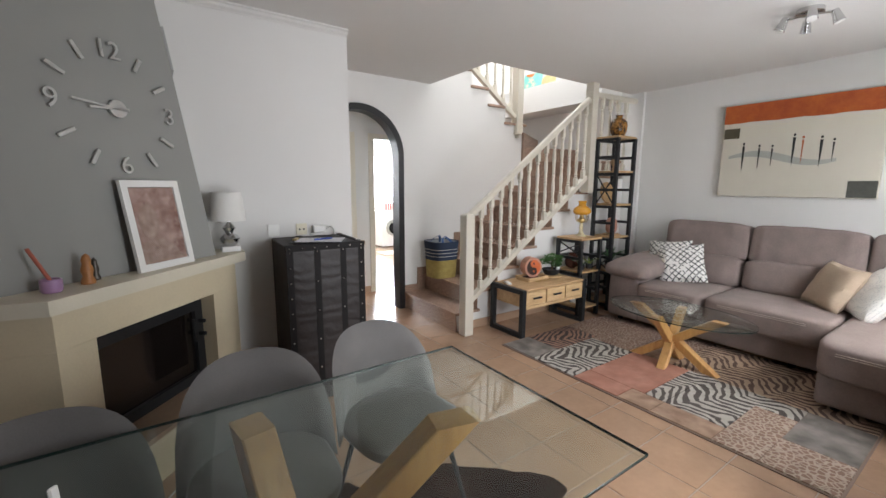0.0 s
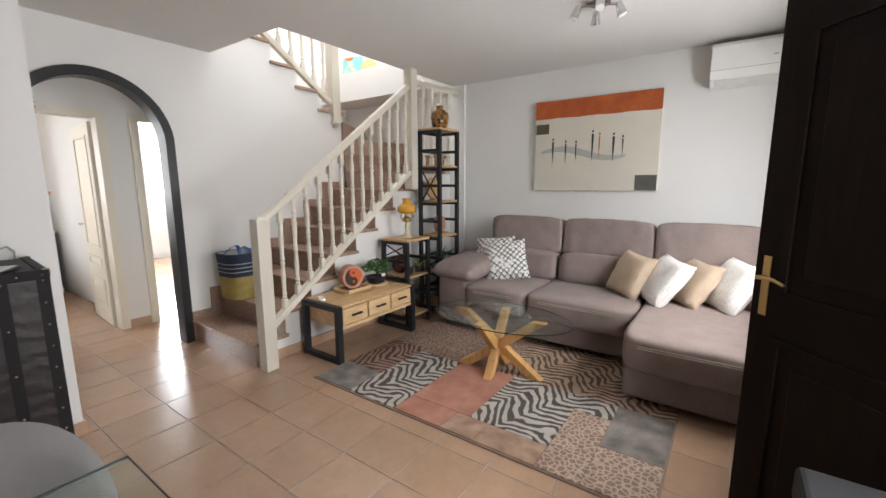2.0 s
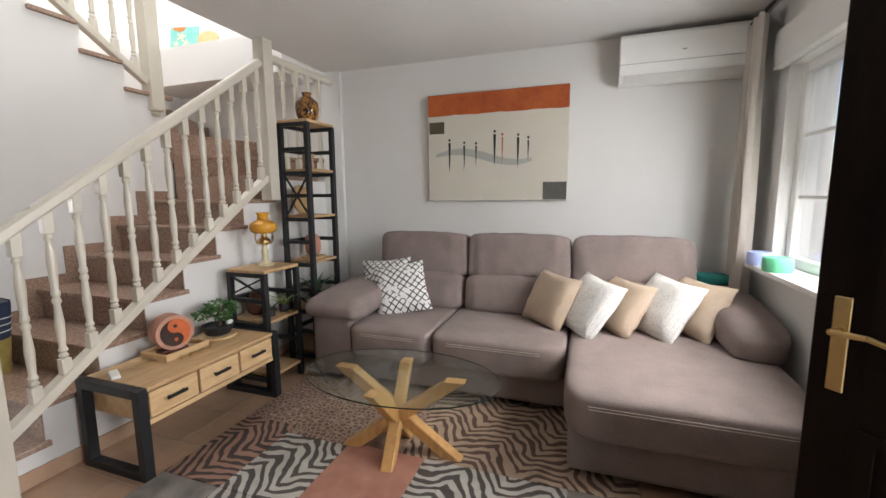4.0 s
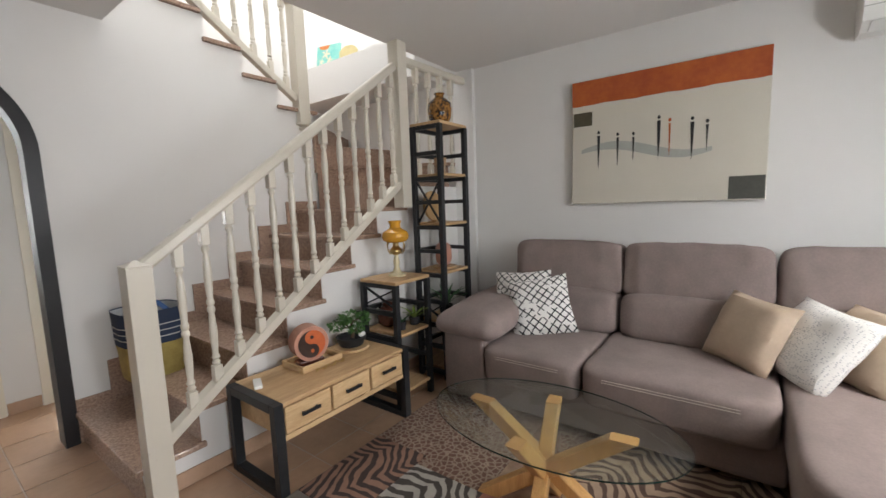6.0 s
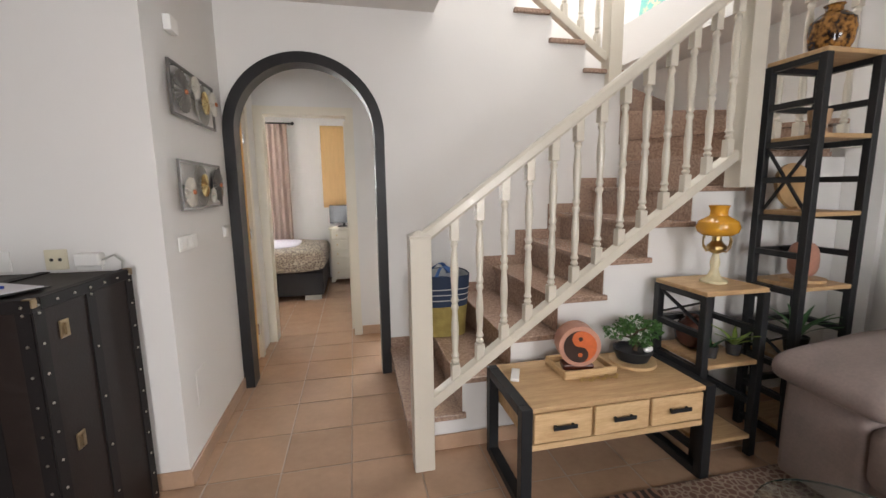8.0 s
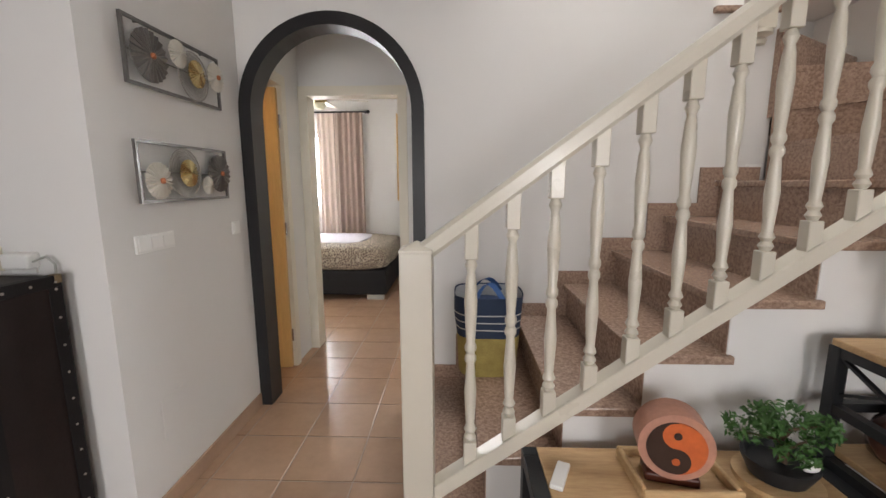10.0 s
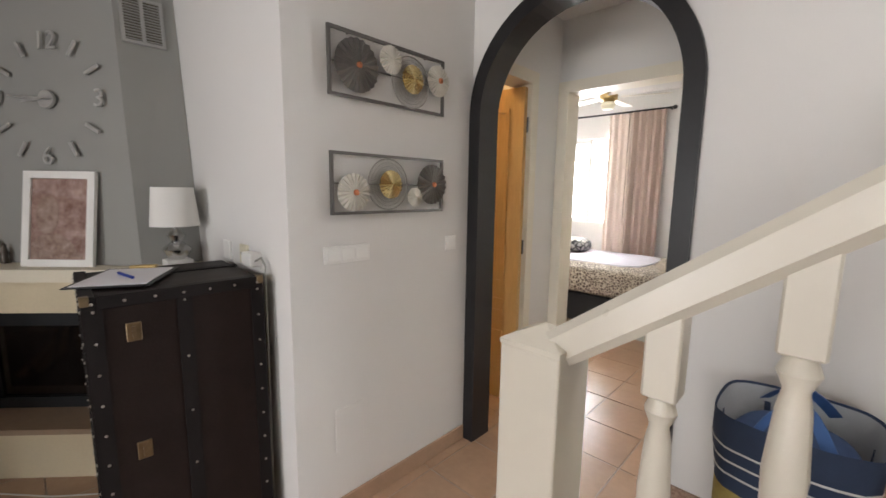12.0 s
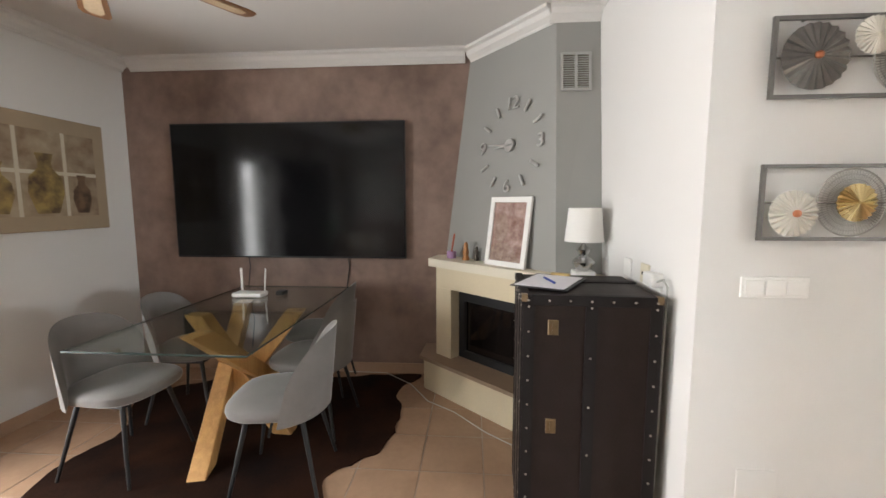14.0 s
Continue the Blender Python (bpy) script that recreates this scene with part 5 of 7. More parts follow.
M_JAR1, M_JAR2 = mat("ochre_print", (0.36, 0.26, 0.09), 0.6, scale=11, fine=20, second=(0.10, 0.06, 0.035), spread=0.25), mat("umber_print", (0.20, 0.12, 0.07), 0.6, scale=11, fine=20, second=(0.06, 0.04, 0.025), spread=0.25)
for x, w, h, m in ((-0.03, 0.14, 0.27, M_JAR2), (0.22, 0.24, 0.40, M_JAR1), (0.52, 0.20, 0.32, M_JAR1)):
    jar = [(x + w / 2 * a, 1.36 + h * b) for a, b in ((-0.6, 0), (0.6, 0), (1.0, 0.35), (0.9, 0.6), (0.4, 0.75), (0.35, 0.85), (0.5, 1.0), (-0.5, 1.0), (-0.35, 0.85), (-0.4, 0.75), (-0.9, 0.6), (-1.0, 0.35))]
    part("printed_jar", prism(jar, "y", Y0 + 0.028, Y0 + 0.030), m, pic)
for b in ((-0.15, 1.62, 0.69, 1.645), (0.07, 1.34, 0.095, 1.91), (0.38, 1.34, 0.405, 1.91)):
    part("printed_bar", box(b[0], Y0 + 0.0285, b[1], b[2], Y0 + 0.0295 + 0.0006 * (b[2] - b[0] < 0.1), b[3]), mat("pale_print", (0.62, 0.57, 0.46), 0.6), pic)
rt = thing_at("wifi_router", "white wireless router with two upright antennas", "router", Matrix.Translation((-0.02, 0.72, 0.7505)) @ Matrix.Rotation(radians(90), 4, "Z"))
part("body", box(-0.11, -0.055, 0.004, 0.11, 0.055, 0.034, bevel=0.008), M_WHITEP, rt)
for x in (-0.085, 0.085):
    part("antenna", beam((x, 0.05, 0.03), (x * 1.1, 0.06, 0.20), 0.016, 0.008), M_WHITEP, rt)
solid("power_adapter", box(-0.04, -0.03, 0, 0.04, 0.03, 0.03, bevel=0.006), M_BLACKM, "black power adapter on the glass table", "adapter", Matrix.Translation((-0.10, 0.92, 0.7505)))
M_CORD = mat("off_white_cord", (0.50, 0.47, 0.42), 0.5, vary=0.05, bump=0.0)
cable = thing("floor_cable", "thin white cable lying along the hearth", "cable")
cp = [(-0.47, 1.30, 0.008), (-0.46, 1.62, 0.012), (-0.25, 1.86, 0.012), (0.0, 2.02, 0.006), (0.15, 2.22, 0.006), (0.38, 2.42, 0.006), (0.55, 2.62, 0.006), (0.66, 2.75, 0.006)]
for a, b in zip(cp, cp[1:]):
    part("cable", rod(a, b, 0.0035, seg=6), M_CORD, cable)

# --- ceiling fan over the table
fan = thing("ceiling_fan", "ceiling fan with brown cane-inset wooden blades", "fan")
FX, FY, FZ = 1.27, 0.87, 2.36
part("rod", rod((FX, FY, FZ), (FX, FY, H), 0.014), M_BRASS, fan)
part("motor", lathe([(0.03, -0.09), (0.09, -0.07), (0.11, -0.02), (0.11, 0.03), (0.05, 0.06), (0.02, 0.07)], (FX, FY, FZ)), M_BRASS, fan, smooth=True)
M_CANE = mat("cane_webbing", (0.56, 0.42, 0.27), 0.7, vary=0.3, scale=80, fine=200, bump=0.3)
M_BLADE = wood("brown_blade_wood", (0.22, 0.10, 0.04), (0.12, 0.05, 0.02), 0.4, stretch=(1, 9, 9))
for k in range(5):
    m = Matrix.Translation((FX, FY, FZ)) @ Matrix.Rotation(radians(148 + 72 * k), 4, "Z") @ Matrix.Rotation(radians(8), 4, "X")
    bl = part("blade", prism([(0.16, -0.045), (0.62, -0.065), (0.66, -0.05), (0.67, 0), (0.66, 0.05), (0.62, 0.065), (0.16, 0.045)], "z", -0.004, 0.004), M_BLADE, fan)
    bl.matrix_local = m
    part("cane_inset", prism([(0.24, -0.028), (0.59, -0.040), (0.625, -0.02), (0.625, 0.02), (0.59, 0.040), (0.24, 0.028)], "z", -0.0065, 0.0065), M_CANE, bl)
    part("blade_arm", box(0.09, -0.015, 0.0045, 0.22, 0.015, 0.010), M_BRASS, bl)

# --- cornice of the dining area
CP = [(0.0, 0.0), (0.0, -0.10), (0.012, -0.10), (0.018, -0.085), (0.05, -0.06), (0.06, -0.03), (0.085, -0.02), (0.085, 0.0)]


def cornice(p0, p1, out, size=1.0):
    """A moulded strip under the ceiling from p0 to p1; out is the side it stands off to."""
    bm = bmesh.new()
    o = Vector((*out, 0)).normalized()
    ends = []
    for p in (p0, p1):
        ends.append([bm.verts.new(Vector((*p, H - 0.001)) + o * a * size + Vector((0, 0, b * size))) for a, b in CP])
    k = len(CP)
    bm.faces.new(ends[0])
    bm.faces.new(list(reversed(ends[1])))
    for i in range(k):
        bm.faces.new((ends[0][i], ends[1][i], ends[1][(i + 1) % k], ends[0][(i + 1) % k]))
    bmesh.ops.recalc_face_normals(bm, faces=bm.faces[:])
    return structure("cornice", bm, M_CEIL, "white moulded plaster cornice", "trim")


cornice((X0 + 0.001, Y0 + 0.086), (X0 + 0.001, 2.27), (1, 0))
cornice((X0, Y0 + 0.001), (1.6, Y0 + 0.001), (0, 1))
cornice((X0 + 0.004, 2.322), (0.158, 2.828), (0.614, -0.789))
cornice((0.157, 2.79), (0.157, YD - 0.001), (1, 0))
cornice((0.243, YD - 0.001), (XP, YD - 0.001), (0, -1), 0.5)

# ---- entrance, windows, curtains ----
hinge = Vector((2.19, -0.53, 0.006))
tip = Vector((2.812, 0.018, 0.006))
dd = (tip - hinge)
door = thing("entrance_door", "dark walnut panelled entrance door standing open", "door", Matrix.Translation(hinge) @ Matrix.Rotation(math.atan2(dd.y, dd.x), 4, "Z"))
DW, DH = dd.length, 2.07
part("leaf", box(0, -0.02, 0, DW, 0.02, DH, bevel=0.003, segs=1), M_DOOR, door)
for z0, z1 in ((0.15, 0.85), (1.0, 1.95)):
    for s in (-1, 1):
        y0, y1 = (0.02, 0.03) if s > 0 else (-0.03, -0.02)
        bm = bmesh.new()
        for b in ((0.11, z0, DW - 0.11, z0 + 0.03), (0.11, z1 - 0.03, DW - 0.11, z1), (0.11, z0 + 0.03, 0.14, z1 - 0.03), (DW - 0.14, z0 + 0.03, DW - 0.11, z1 - 0.03)):
            add_box(bm, b[0], y0, b[1], b[2], y1, b[3])
        part("panel_moulding", bm, M_DOOR, door)
        part("panel", box(0.20, y0, z0 + 0.09, DW - 0.20, y1 - 0.002 if s > 0 else y1, z1 - 0.09, bevel=0.003, segs=1), M_DOOR, door)
for s in (-1, 1):
    hp = part("handle_plate", box(DW - 0.072, 0.0205 * s if s > 0 else -0.026, 0.92, DW - 0.038, 0.026 if s > 0 else -0.0205, 1.15, bevel=0.002, segs=1), M_BRASS, door, "brass handle plate")
    bm = rod((DW - 0.055, 0.026 * s, 1.07), (DW - 0.055, 0.065 * s, 1.07), 0.008)
    add_rod(bm, (DW - 0.055, 0.062 * s, 1.07), (DW - 0.12, 0.066 * s, 1.075), 0.008, 0.007)
    add_rod(bm, (DW - 0.12, 0.066 * s, 1.075), (DW - 0.165, 0.060 * s, 1.062), 0.007, 0.005)
    part("lever", bm, M_BRASS, hp, smooth=True)
M_FRAME = mat("white_window_frame", (0.78, 0.77, 0.74), 0.35, vary=0.03, bump=0.0)
bm = bmesh.new()
add_box(bm, DOOR[0], Y0 - 0.2, 0, DOOR[0] + 0.05, Y0 - 0.06, DOOR[3])
add_box(bm, DOOR[1] - 0.05, Y0 - 0.2, 0, DOOR[1], Y0 - 0.06, DOOR[3])
add_box(bm, DOOR[0] + 0.05, Y0 - 0.2, DOOR[3] - 0.05, DOOR[1] - 0.05, Y0 - 0.06, DOOR[3])
structure("door_frame", bm, M_DOOR, "dark walnut entrance door frame", "trim")

# window beside the sofa: white frame with thin glazing bars
wf = tagged(thing("window_1", "white double window with thin glazing bars", "window"), kind="structure")
wx0, wx1, wz0, wz1 = WIN1
for sx0, sx1 in ((wx0, (wx0 + wx1) / 2), ((wx0 + wx1) / 2, wx1)):
    bm = bmesh.new()
    for b in ((sx0, wz0, sx0 + 0.055, wz1), (sx1 - 0.055, wz0, sx1, wz1), (sx0 + 0.055, wz0, sx1 - 0.055, wz0 + 0.06), (sx0 + 0.055, wz1 - 0.06, sx1 - 0.055, wz1)):
        add_box(bm, b[0], Y0 - 0.12, b[1], b[2], Y0 - 0.07, b[3], bevel=0.004, segs=1)
    fr = part("window_frame", bm, M_FRAME, wf)
    pane = part("pane", box(sx0 + 0.055, Y0 - 0.098, wz0 + 0.06, sx1 - 0.055, Y0 - 0.094, wz1 - 0.06), M_PANE, fr)
    pane.visible_shadow = False
    for k in (1, 2):
        z = wz0 + 0.06 + (wz1 - wz0 - 0.12) * k / 3
        part("glazing_bar", box(sx0 + 0.055, Y0 - 0.093, z - 0.009, sx1 - 0.055, Y0 - 0.086, z + 0.009), M_FRAME, fr)
structure("window_sill", box(wx0 - 0.03, Y0 - 0.069, wz0 - 0.03, wx1 + 0.03, Y0 + 0.13, wz0 - 0.001, bevel=0.004), M_FRAME, "white window sill", "sill")
structure("shutter_box", box(wx0 - 0.02, Y0 + 0.001, wz1 + 0.005, wx1 + 0.1, Y0 + 0.05, wz1 + 0.22, bevel=0.004), M_WALL, "white roller shutter box above the window", "trim")
for x, m, lab in ((4.62, (0.42, 0.50, 0.80), "round pale blue candle on the sill"), (4.38, (0.16, 0.62, 0.34), "round green candle on the sill")):
    solid("candle", lathe([(0.070, 0), (0.074, 0.006), (0.074, 0.07), (0.066, 0.082), (0.006, 0.074), (0.003, 0.088), (0.0, 0.088)]), mat("candle_wax", m, 0.5, vary=0.1, scale=12), lab, "candle", Matrix.Translation((x, Y0 + 0.075, wz0)), "candles on the sill", True)
structure("patio_wall", box(1.0, -3.4, -0.16, 9.0, -3.2, 3.0), mat("sunlit_beige_render", (0.70, 0.60, 0.42), 0.85, vary=0.1, scale=2), "beige rendered wall across the patio", "wall")
structure("patio_wall_end", box(-3.0, -3.4, -0.16, -2.8, -0.8, 2.6), mat("white_render", (0.72, 0.68, 0.60), 0.85, vary=0.1, scale=2), "pale rendered wall beside the patio", "wall")


def curtain(name, x0, x1, y, z0, z1, folds, depth, material, label, along="x", group=""):
    bm, n = bmesh.new(), folds * 10
    cols = []
    for i in range(n + 1):
        t = i / n
        w = depth * math.sin(t * folds * 2 * math.pi) + 0.4 * depth * math.sin(t * folds * 4.7 + 1)
        col = []
        for j in range(9):
            v = j / 8
            sw = w * (0.7 + 0.5 * (1 - v)) + 0.012 * noise.noise((t * 6, v * 3, len(name)))
            a = x0 + (x1 - x0) * t
            z = z0 + (z1 - z0) * v
            col.append(((a, y + sw, z) if along == "x" else (y + sw, a, z)))
        cols.append(col)
    front = [[bm.verts.new(p) for p in c] for c in cols]
    back = [[bm.verts.new((p[0] + (0 if along == "x" else 0.003), p[1] + (0.003 if along == "x" else 0), p[2])) for p in c] for c in cols]
    for g in (front, back):
        for i in range(n):
            for j in range(8):
                bm.faces.new((g[i][j], g[i + 1][j], g[i + 1][j + 1], g[i][j + 1]))
    bmesh.ops.recalc_face_normals(bm, faces=bm.faces[:])
    return solid(name, bm, material, label, "curtain", None, group, True)


curtain("curtain", 4.74, 5.04, Y0 + 0.12, 0.02, 2.50, 4, 0.038, M_CURT, "grey-beige curtain gathered beside the window", group="living room curtains")
curtain("curtain", 2.98, 3.26, Y0 + 0.12, 0.02, 2.50, 4, 0.038, M_CURT, "grey-beige curtain gathered beside the window", group="living room curtains")
rodt = thing("curtain_rod", "dark metal curtain rod above the window", "curtain rod")
part("rod", rod((2.9, Y0 + 0.12, 2.51), (5.12, Y0 + 0.12, 2.51), 0.012), M_BLACKM, rodt)
for x in (2.93, 5.08):
    part("bracket", box(x - 0.01, Y0, 2.49, x + 0.01, Y0 + 0.11, 2.53), M_BLACKM, rodt)
ott = thing("storage_ottoman", "dark grey fabric storage ottoman by the door", "ottoman")
M_OTT = mat("dark_grey_fabric", (0.025, 0.025, 0.027), 0.9, vary=0.2, scale=12, fine=250, bump=0.15)
part("body", box(1.90, -0.50, 0.0, 2.26, -0.09, 0.52, bevel=0.015, segs=3), M_OTT, ott)
part("lid", box(1.895, -0.505, 0.521, 2.265, -0.085, 0.63, bevel=0.02, segs=3), M_OTT, ott)

# ---- passage wall ----
M_FRAMEW = mat("white_socket_face", (0.74, 0.73, 0.70), 0.35, vary=0.04, bump=0.0)


def pleated(r, n, depth):
    """A fan-folded metal disc facing +x, its pleats running out from the middle."""
    bm = bmesh.new()
    c = bm.verts.new((0.012, 0, 0))
    rim = []
    for i in range(2 * n):
        a = math.pi * i / n
        rr = r * (1.0 if i % 2 else 0.975)
        rim.append(bm.verts.new((depth if i % 2 else -depth, rr * math.cos(a), rr * math.sin(a))))
    for i in range(2 * n):
        bm.faces.new((c, rim[i], rim[(i + 1) % (2 * n)]))
    cb = bm.verts.new((0.009, 0, 0))
    rb = [bm.verts.new((v.co.x - 0.003, v.co.y, v.co.z)) for v in rim]
    for i in range(2 * n):
        bm.faces.new((cb, rb[(i + 1) % (2 * n)], rb[i]))
        bm.faces.new((rim[i], rb[i], rb[(i + 1) % (2 * n)], rim[(i + 1) % (2 * n)]))
    return bm


M_PEWTER = mat("dark_pewter", (0.16, 0.15, 0.14), 0.32, metal=0.55, vary=0.25, scale=30, bump=0.02)
M_WIRE = mat("grey_wire", (0.34, 0.33, 0.30), 0.4, metal=0.4, bump=0.0)
M_IVORY = mat("ivory_enamel", (0.62, 0.59, 0.52), 0.38, metal=0.1, vary=0.15, scale=30, bump=0.02)
M_GOLD = mat("gold_leaf", (0.74, 0.60, 0.32), 0.25, metal=1.0, vary=0.2, scale=40, bump=0.02)
M_COPPER = mat("copper", (0.55, 0.20, 0.10), 0.3, metal=0.9, bump=0.0)


def flower_panel(y0, y1, z0, z1, discs):
    fp_ = thing("metal_flower_panel", "dark metal frame with pleated metal discs", "wall art", None, "metal wall panels")
    x = XP + 0.025
    bm = bmesh.new()
    for b in ((y0, z0, y1, z0 + 0.012), (y0, z1 - 0.012, y1, z1), (y0, z0 + 0.012, y0 + 0.012, z1 - 0.012), (y1 - 0.012, z0 + 0.012, y1, z1 - 0.012)):
        add_box(bm, x - 0.006, b[0], b[1], x + 0.006, b[2], b[3])
    part("frame", bm, M_PEWTER, fp_)
    part("crosswire", rod((x, y0, (z0 + z1) / 2), (x, y1, (z0 + z1) / 2), 0.003, seg=6), M_PEWTER, fp_)
    for y in (y0 + 0.1, y1 - 0.1):
        part("wall_pin", rod((XP, y, z1 - 0.006), (x, y, z1 - 0.006), 0.004, seg=6), M_PEWTER, fp_)
    for u, v, r, m, off, hub in discs:
        p = Matrix.Translation((x + off, y0 + u * (y1 - y0), z0 + v * (z1 - z0)))
        if m == "wire":
            bm = bmesh.new()
            for i in range(72):
                a, b = 2 * math.pi * i / 72, 2 * math.pi * (i + 1) / 72
                add_rod(bm, (0, r * math.cos(a), r * math.sin(a)), (0, r * math.cos(b), r * math.sin(b)), 0.003, seg=5)
                add_rod(bm, (0, 0.35 * r * math.cos(a), 0.35 * r * math.sin(a)), (0, r * math.cos(a), r * math.sin(a)), 0.0014, seg=4)
                for k in (0.55, 0.7, 0.85):
                    add_rod(bm, (0, k * r * math.cos(a), k * r * math.sin(a)), (0, k * r * math.cos(b), k * r * math.sin(b)), 0.0012, seg=3)
            d = part("wire_disc", moved(bm, p), M_WIRE, fp_, "grey wire mesh disc")
        else:
            d = part("disc", moved(pleated(r, 22, 0.0035), p), m, fp_)
            if hub:
                part("hub", moved(soft_box(0.016, 0.024, 0.024, 2.5, 12, 8), p @ Matrix.Translation((0.015, 0, 0))), M_COPPER, d, "copper centre", True)


PEW, IVO, GOL = M_PEWTER, M_IVORY, M_GOLD
flower_panel(3.25, 3.855, 1.74, 1.985, ((0.20, 0.50, 0.100, PEW, 0.012, 1), (0.46, 0.72, 0.056, IVO, 0.022, 0), (0.66, 0.46, 0.105, "wire", 0.006, 0), (0.655, 0.50, 0.06, GOL, 0.024, 0), (0.92, 0.60, 0.068, IVO, 0.016, 1)))
flower_panel(3.25, 3.855, 1.298, 1.54, ((0.16, 0.36, 0.074, IVO, 0.014, 1), (0.45, 0.50, 0.105, "wire", 0.006, 0), (0.455, 0.50, 0.060, GOL, 0.022, 0), (0.685, 0.28, 0.042, IVO, 0.018, 0), (0.87, 0.52, 0.092, PEW, 0.012, 1)))


def plate(name, x, y0, y1, z0, z1, rockers, label):
    sw = thing(name, label, "switch")
    part("plate", box(x, y0, z0, x + 0.009, y1, z1, bevel=0.002, segs=1), M_WHITEP, sw)
    w = (y1 - y0 - 0.016) / rockers
    for i in range(rockers):
        part("rocker", box(x + 0.0092, y0 + 0.008 + i * w + 0.002, z0 + 0.010, x + 0.014, y0 + 0.008 + (i + 1) * w - 0.002, z1 - 0.010, bevel=0.002, segs=1), M_WHITEP, sw)


plate("light_switch", XP, 3.225, 3.44, 1.105, 1.175, 3, "white triple light switch on the passage wall")
plate("light_switch", XP, 3.905, 3.98, 1.10, 1.17, 1, "small white light switch beside the arch")
structure("wall_hatch", box(XP, 3.26, 0.30, XP + 0.005, 3.40, 0.49, bevel=0.003, segs=2), M_WALL, "white painted junction cover on the wall", "trim")
solid("alarm_sounder", box(0, -0.045, -0.035, 0.035, 0.045, 0.035, bevel=0.006), M_WHITEP, "small white box high on the wall", "alarm", Matrix.Translation((XP, 3.355, 2.155)))
for x0, x1, lab in ((0.74, 0.82, "white blank socket plate"), (0.94, 1.02, "cream double aerial socket")):
    so = thing("wall_socket", lab + " above the trunk", "socket")
    part("plate", box(x0, YD - 0.01, 1.072, x1, YD, 1.157, bevel=0.002, segs=1), M_WHITEP if x0 < 0.9 else mat("cream_plastic", (0.72, 0.66, 0.50), 0.4), so)
    if x0 > 0.9:
        for dx in (-0.015, 0.015):
            part("socket_hole", rod(((x0 + x1) / 2 + dx, YD - 0.012, 1.115), ((x0 + x1) / 2 + dx, YD - 0.006, 1.115), 0.007), M_BLACKM, so)
so = thing("wall_socket", "white socket beside the upper steps", "socket")
part("plate", box(4.215, YA - 0.012, 1.388, 4.295, YA - 0.001, 1.468, bevel=0.003, segs=1), M_WHITEP, so)
part("socket_face", rod((4.255, YA - 0.0125, 1.428), (4.255, YA - 0.009, 1.428), 0.026, seg=20), M_FRAMEW, so)
plug = thing("powerline_adapter", "white plug-in adapter with a looped grey cable", "adapter")
part("body", box(1.06, YD - 0.05, 1.085, 1.155, YD, 1.14, bevel=0.008), M_WHITEP, plug)
part("socket_plate", box(1.05, YD - 0.008, 1.065, 1.14, YD + 0.0, 1.084), M_WHITEP, plug)
lp = [(1.155, YD - 0.03, 1.11), (1.20, YD - 0.025, 1.128), (1.224, YD - 0.02, 1.10), (1.216, YD - 0.018, 1.0), (1.20, YD - 0.018, 0.3), (1.20, YD - 0.018, 0.004)]
for a, b in zip(lp, lp[1:]):
    part("cord", rod(a, b, 0.004, seg=6), M_PALEGREY, plug)

# ---- things on the tables, shelves and stairs ----
bag = thing("shopping_bag", "large woven bag, navy striped above and straw yellow below", "bag")
BXc, BYc, BZ0 = 2.775, 3.83, RISE * 2
M_NAVY = mat("navy_canvas", (0.022, 0.04, 0.085), 0.8, vary=0.2, scale=14, fine=220, bump=0.15)
M_STRAW = mat("yellow_straw_weave", (0.48, 0.38, 0.12), 0.75, scale=18, fine=130, second=(0.30, 0.22, 0.06), spread=0.4, bump=0.4)
M_STRIPE = mat("white_stripe", (0.62, 0.62, 0.60), 0.8)


def bag_ring(bm, z, k, n=36):
    return [bm.verts.new((BXc + (0.168 * k + 0.008 * noise.noise((i * 0.5, z * 7, 0))) * math.copysign(abs(math.cos(2 * math.pi * i / n)) ** 0.6, math.cos(2 * math.pi * i / n)),
                          BYc + (0.16 * k + 0.008 * noise.noise((i * 0.5, z * 7, 4))) * math.copysign(abs(math.sin(2 * math.pi * i / n)) ** 0.6, math.sin(2 * math.pi * i / n)), z)) for i in range(n)]


def bag_band(zs, ks, cap=False):
    bm = bmesh.new()
    rings = [bag_ring(bm, z, k) for z, k in zip(zs, ks)]
    for a, b in zip(rings, rings[1:]):
        for i in range(36):
            bm.faces.new((a[i], a[(i + 1) % 36], b[(i + 1) % 36], b[i]))
    if cap:
        bm.faces.new(list(reversed(rings[0])))
    return bm


def kz(t):
    return 0.90 + 0.16 * t


H_BAG = 0.42
part("lower_body", bag_band([BZ0 + 0.002 + H_BAG * 0.5 * i / 6 for i in range(7)], [kz(0.5 * i / 6) for i in range(7)], True), M_STRAW, bag, "straw yellow woven lower half", True)
part("upper_body", bag_band([BZ0 + H_BAG * (0.5 + 0.5 * i / 6) for i in range(7)] + [BZ0 + H_BAG * 0.97, BZ0 + H_BAG * 0.55], [kz(0.5 + 0.5 * i / 6) for i in range(7)] + [kz(1) - 0.03, kz(0.5) - 0.04]), M_NAVY, bag, "navy canvas upper half", True)
for t in (0.60, 0.69, 0.78):
    part("stripe", bag_band([BZ0 + H_BAG * t, BZ0 + H_BAG * t + 0.006], [kz(t) + 0.012, kz(t) + 0.012]), M_STRIPE, bag, "thin white stripe", True)
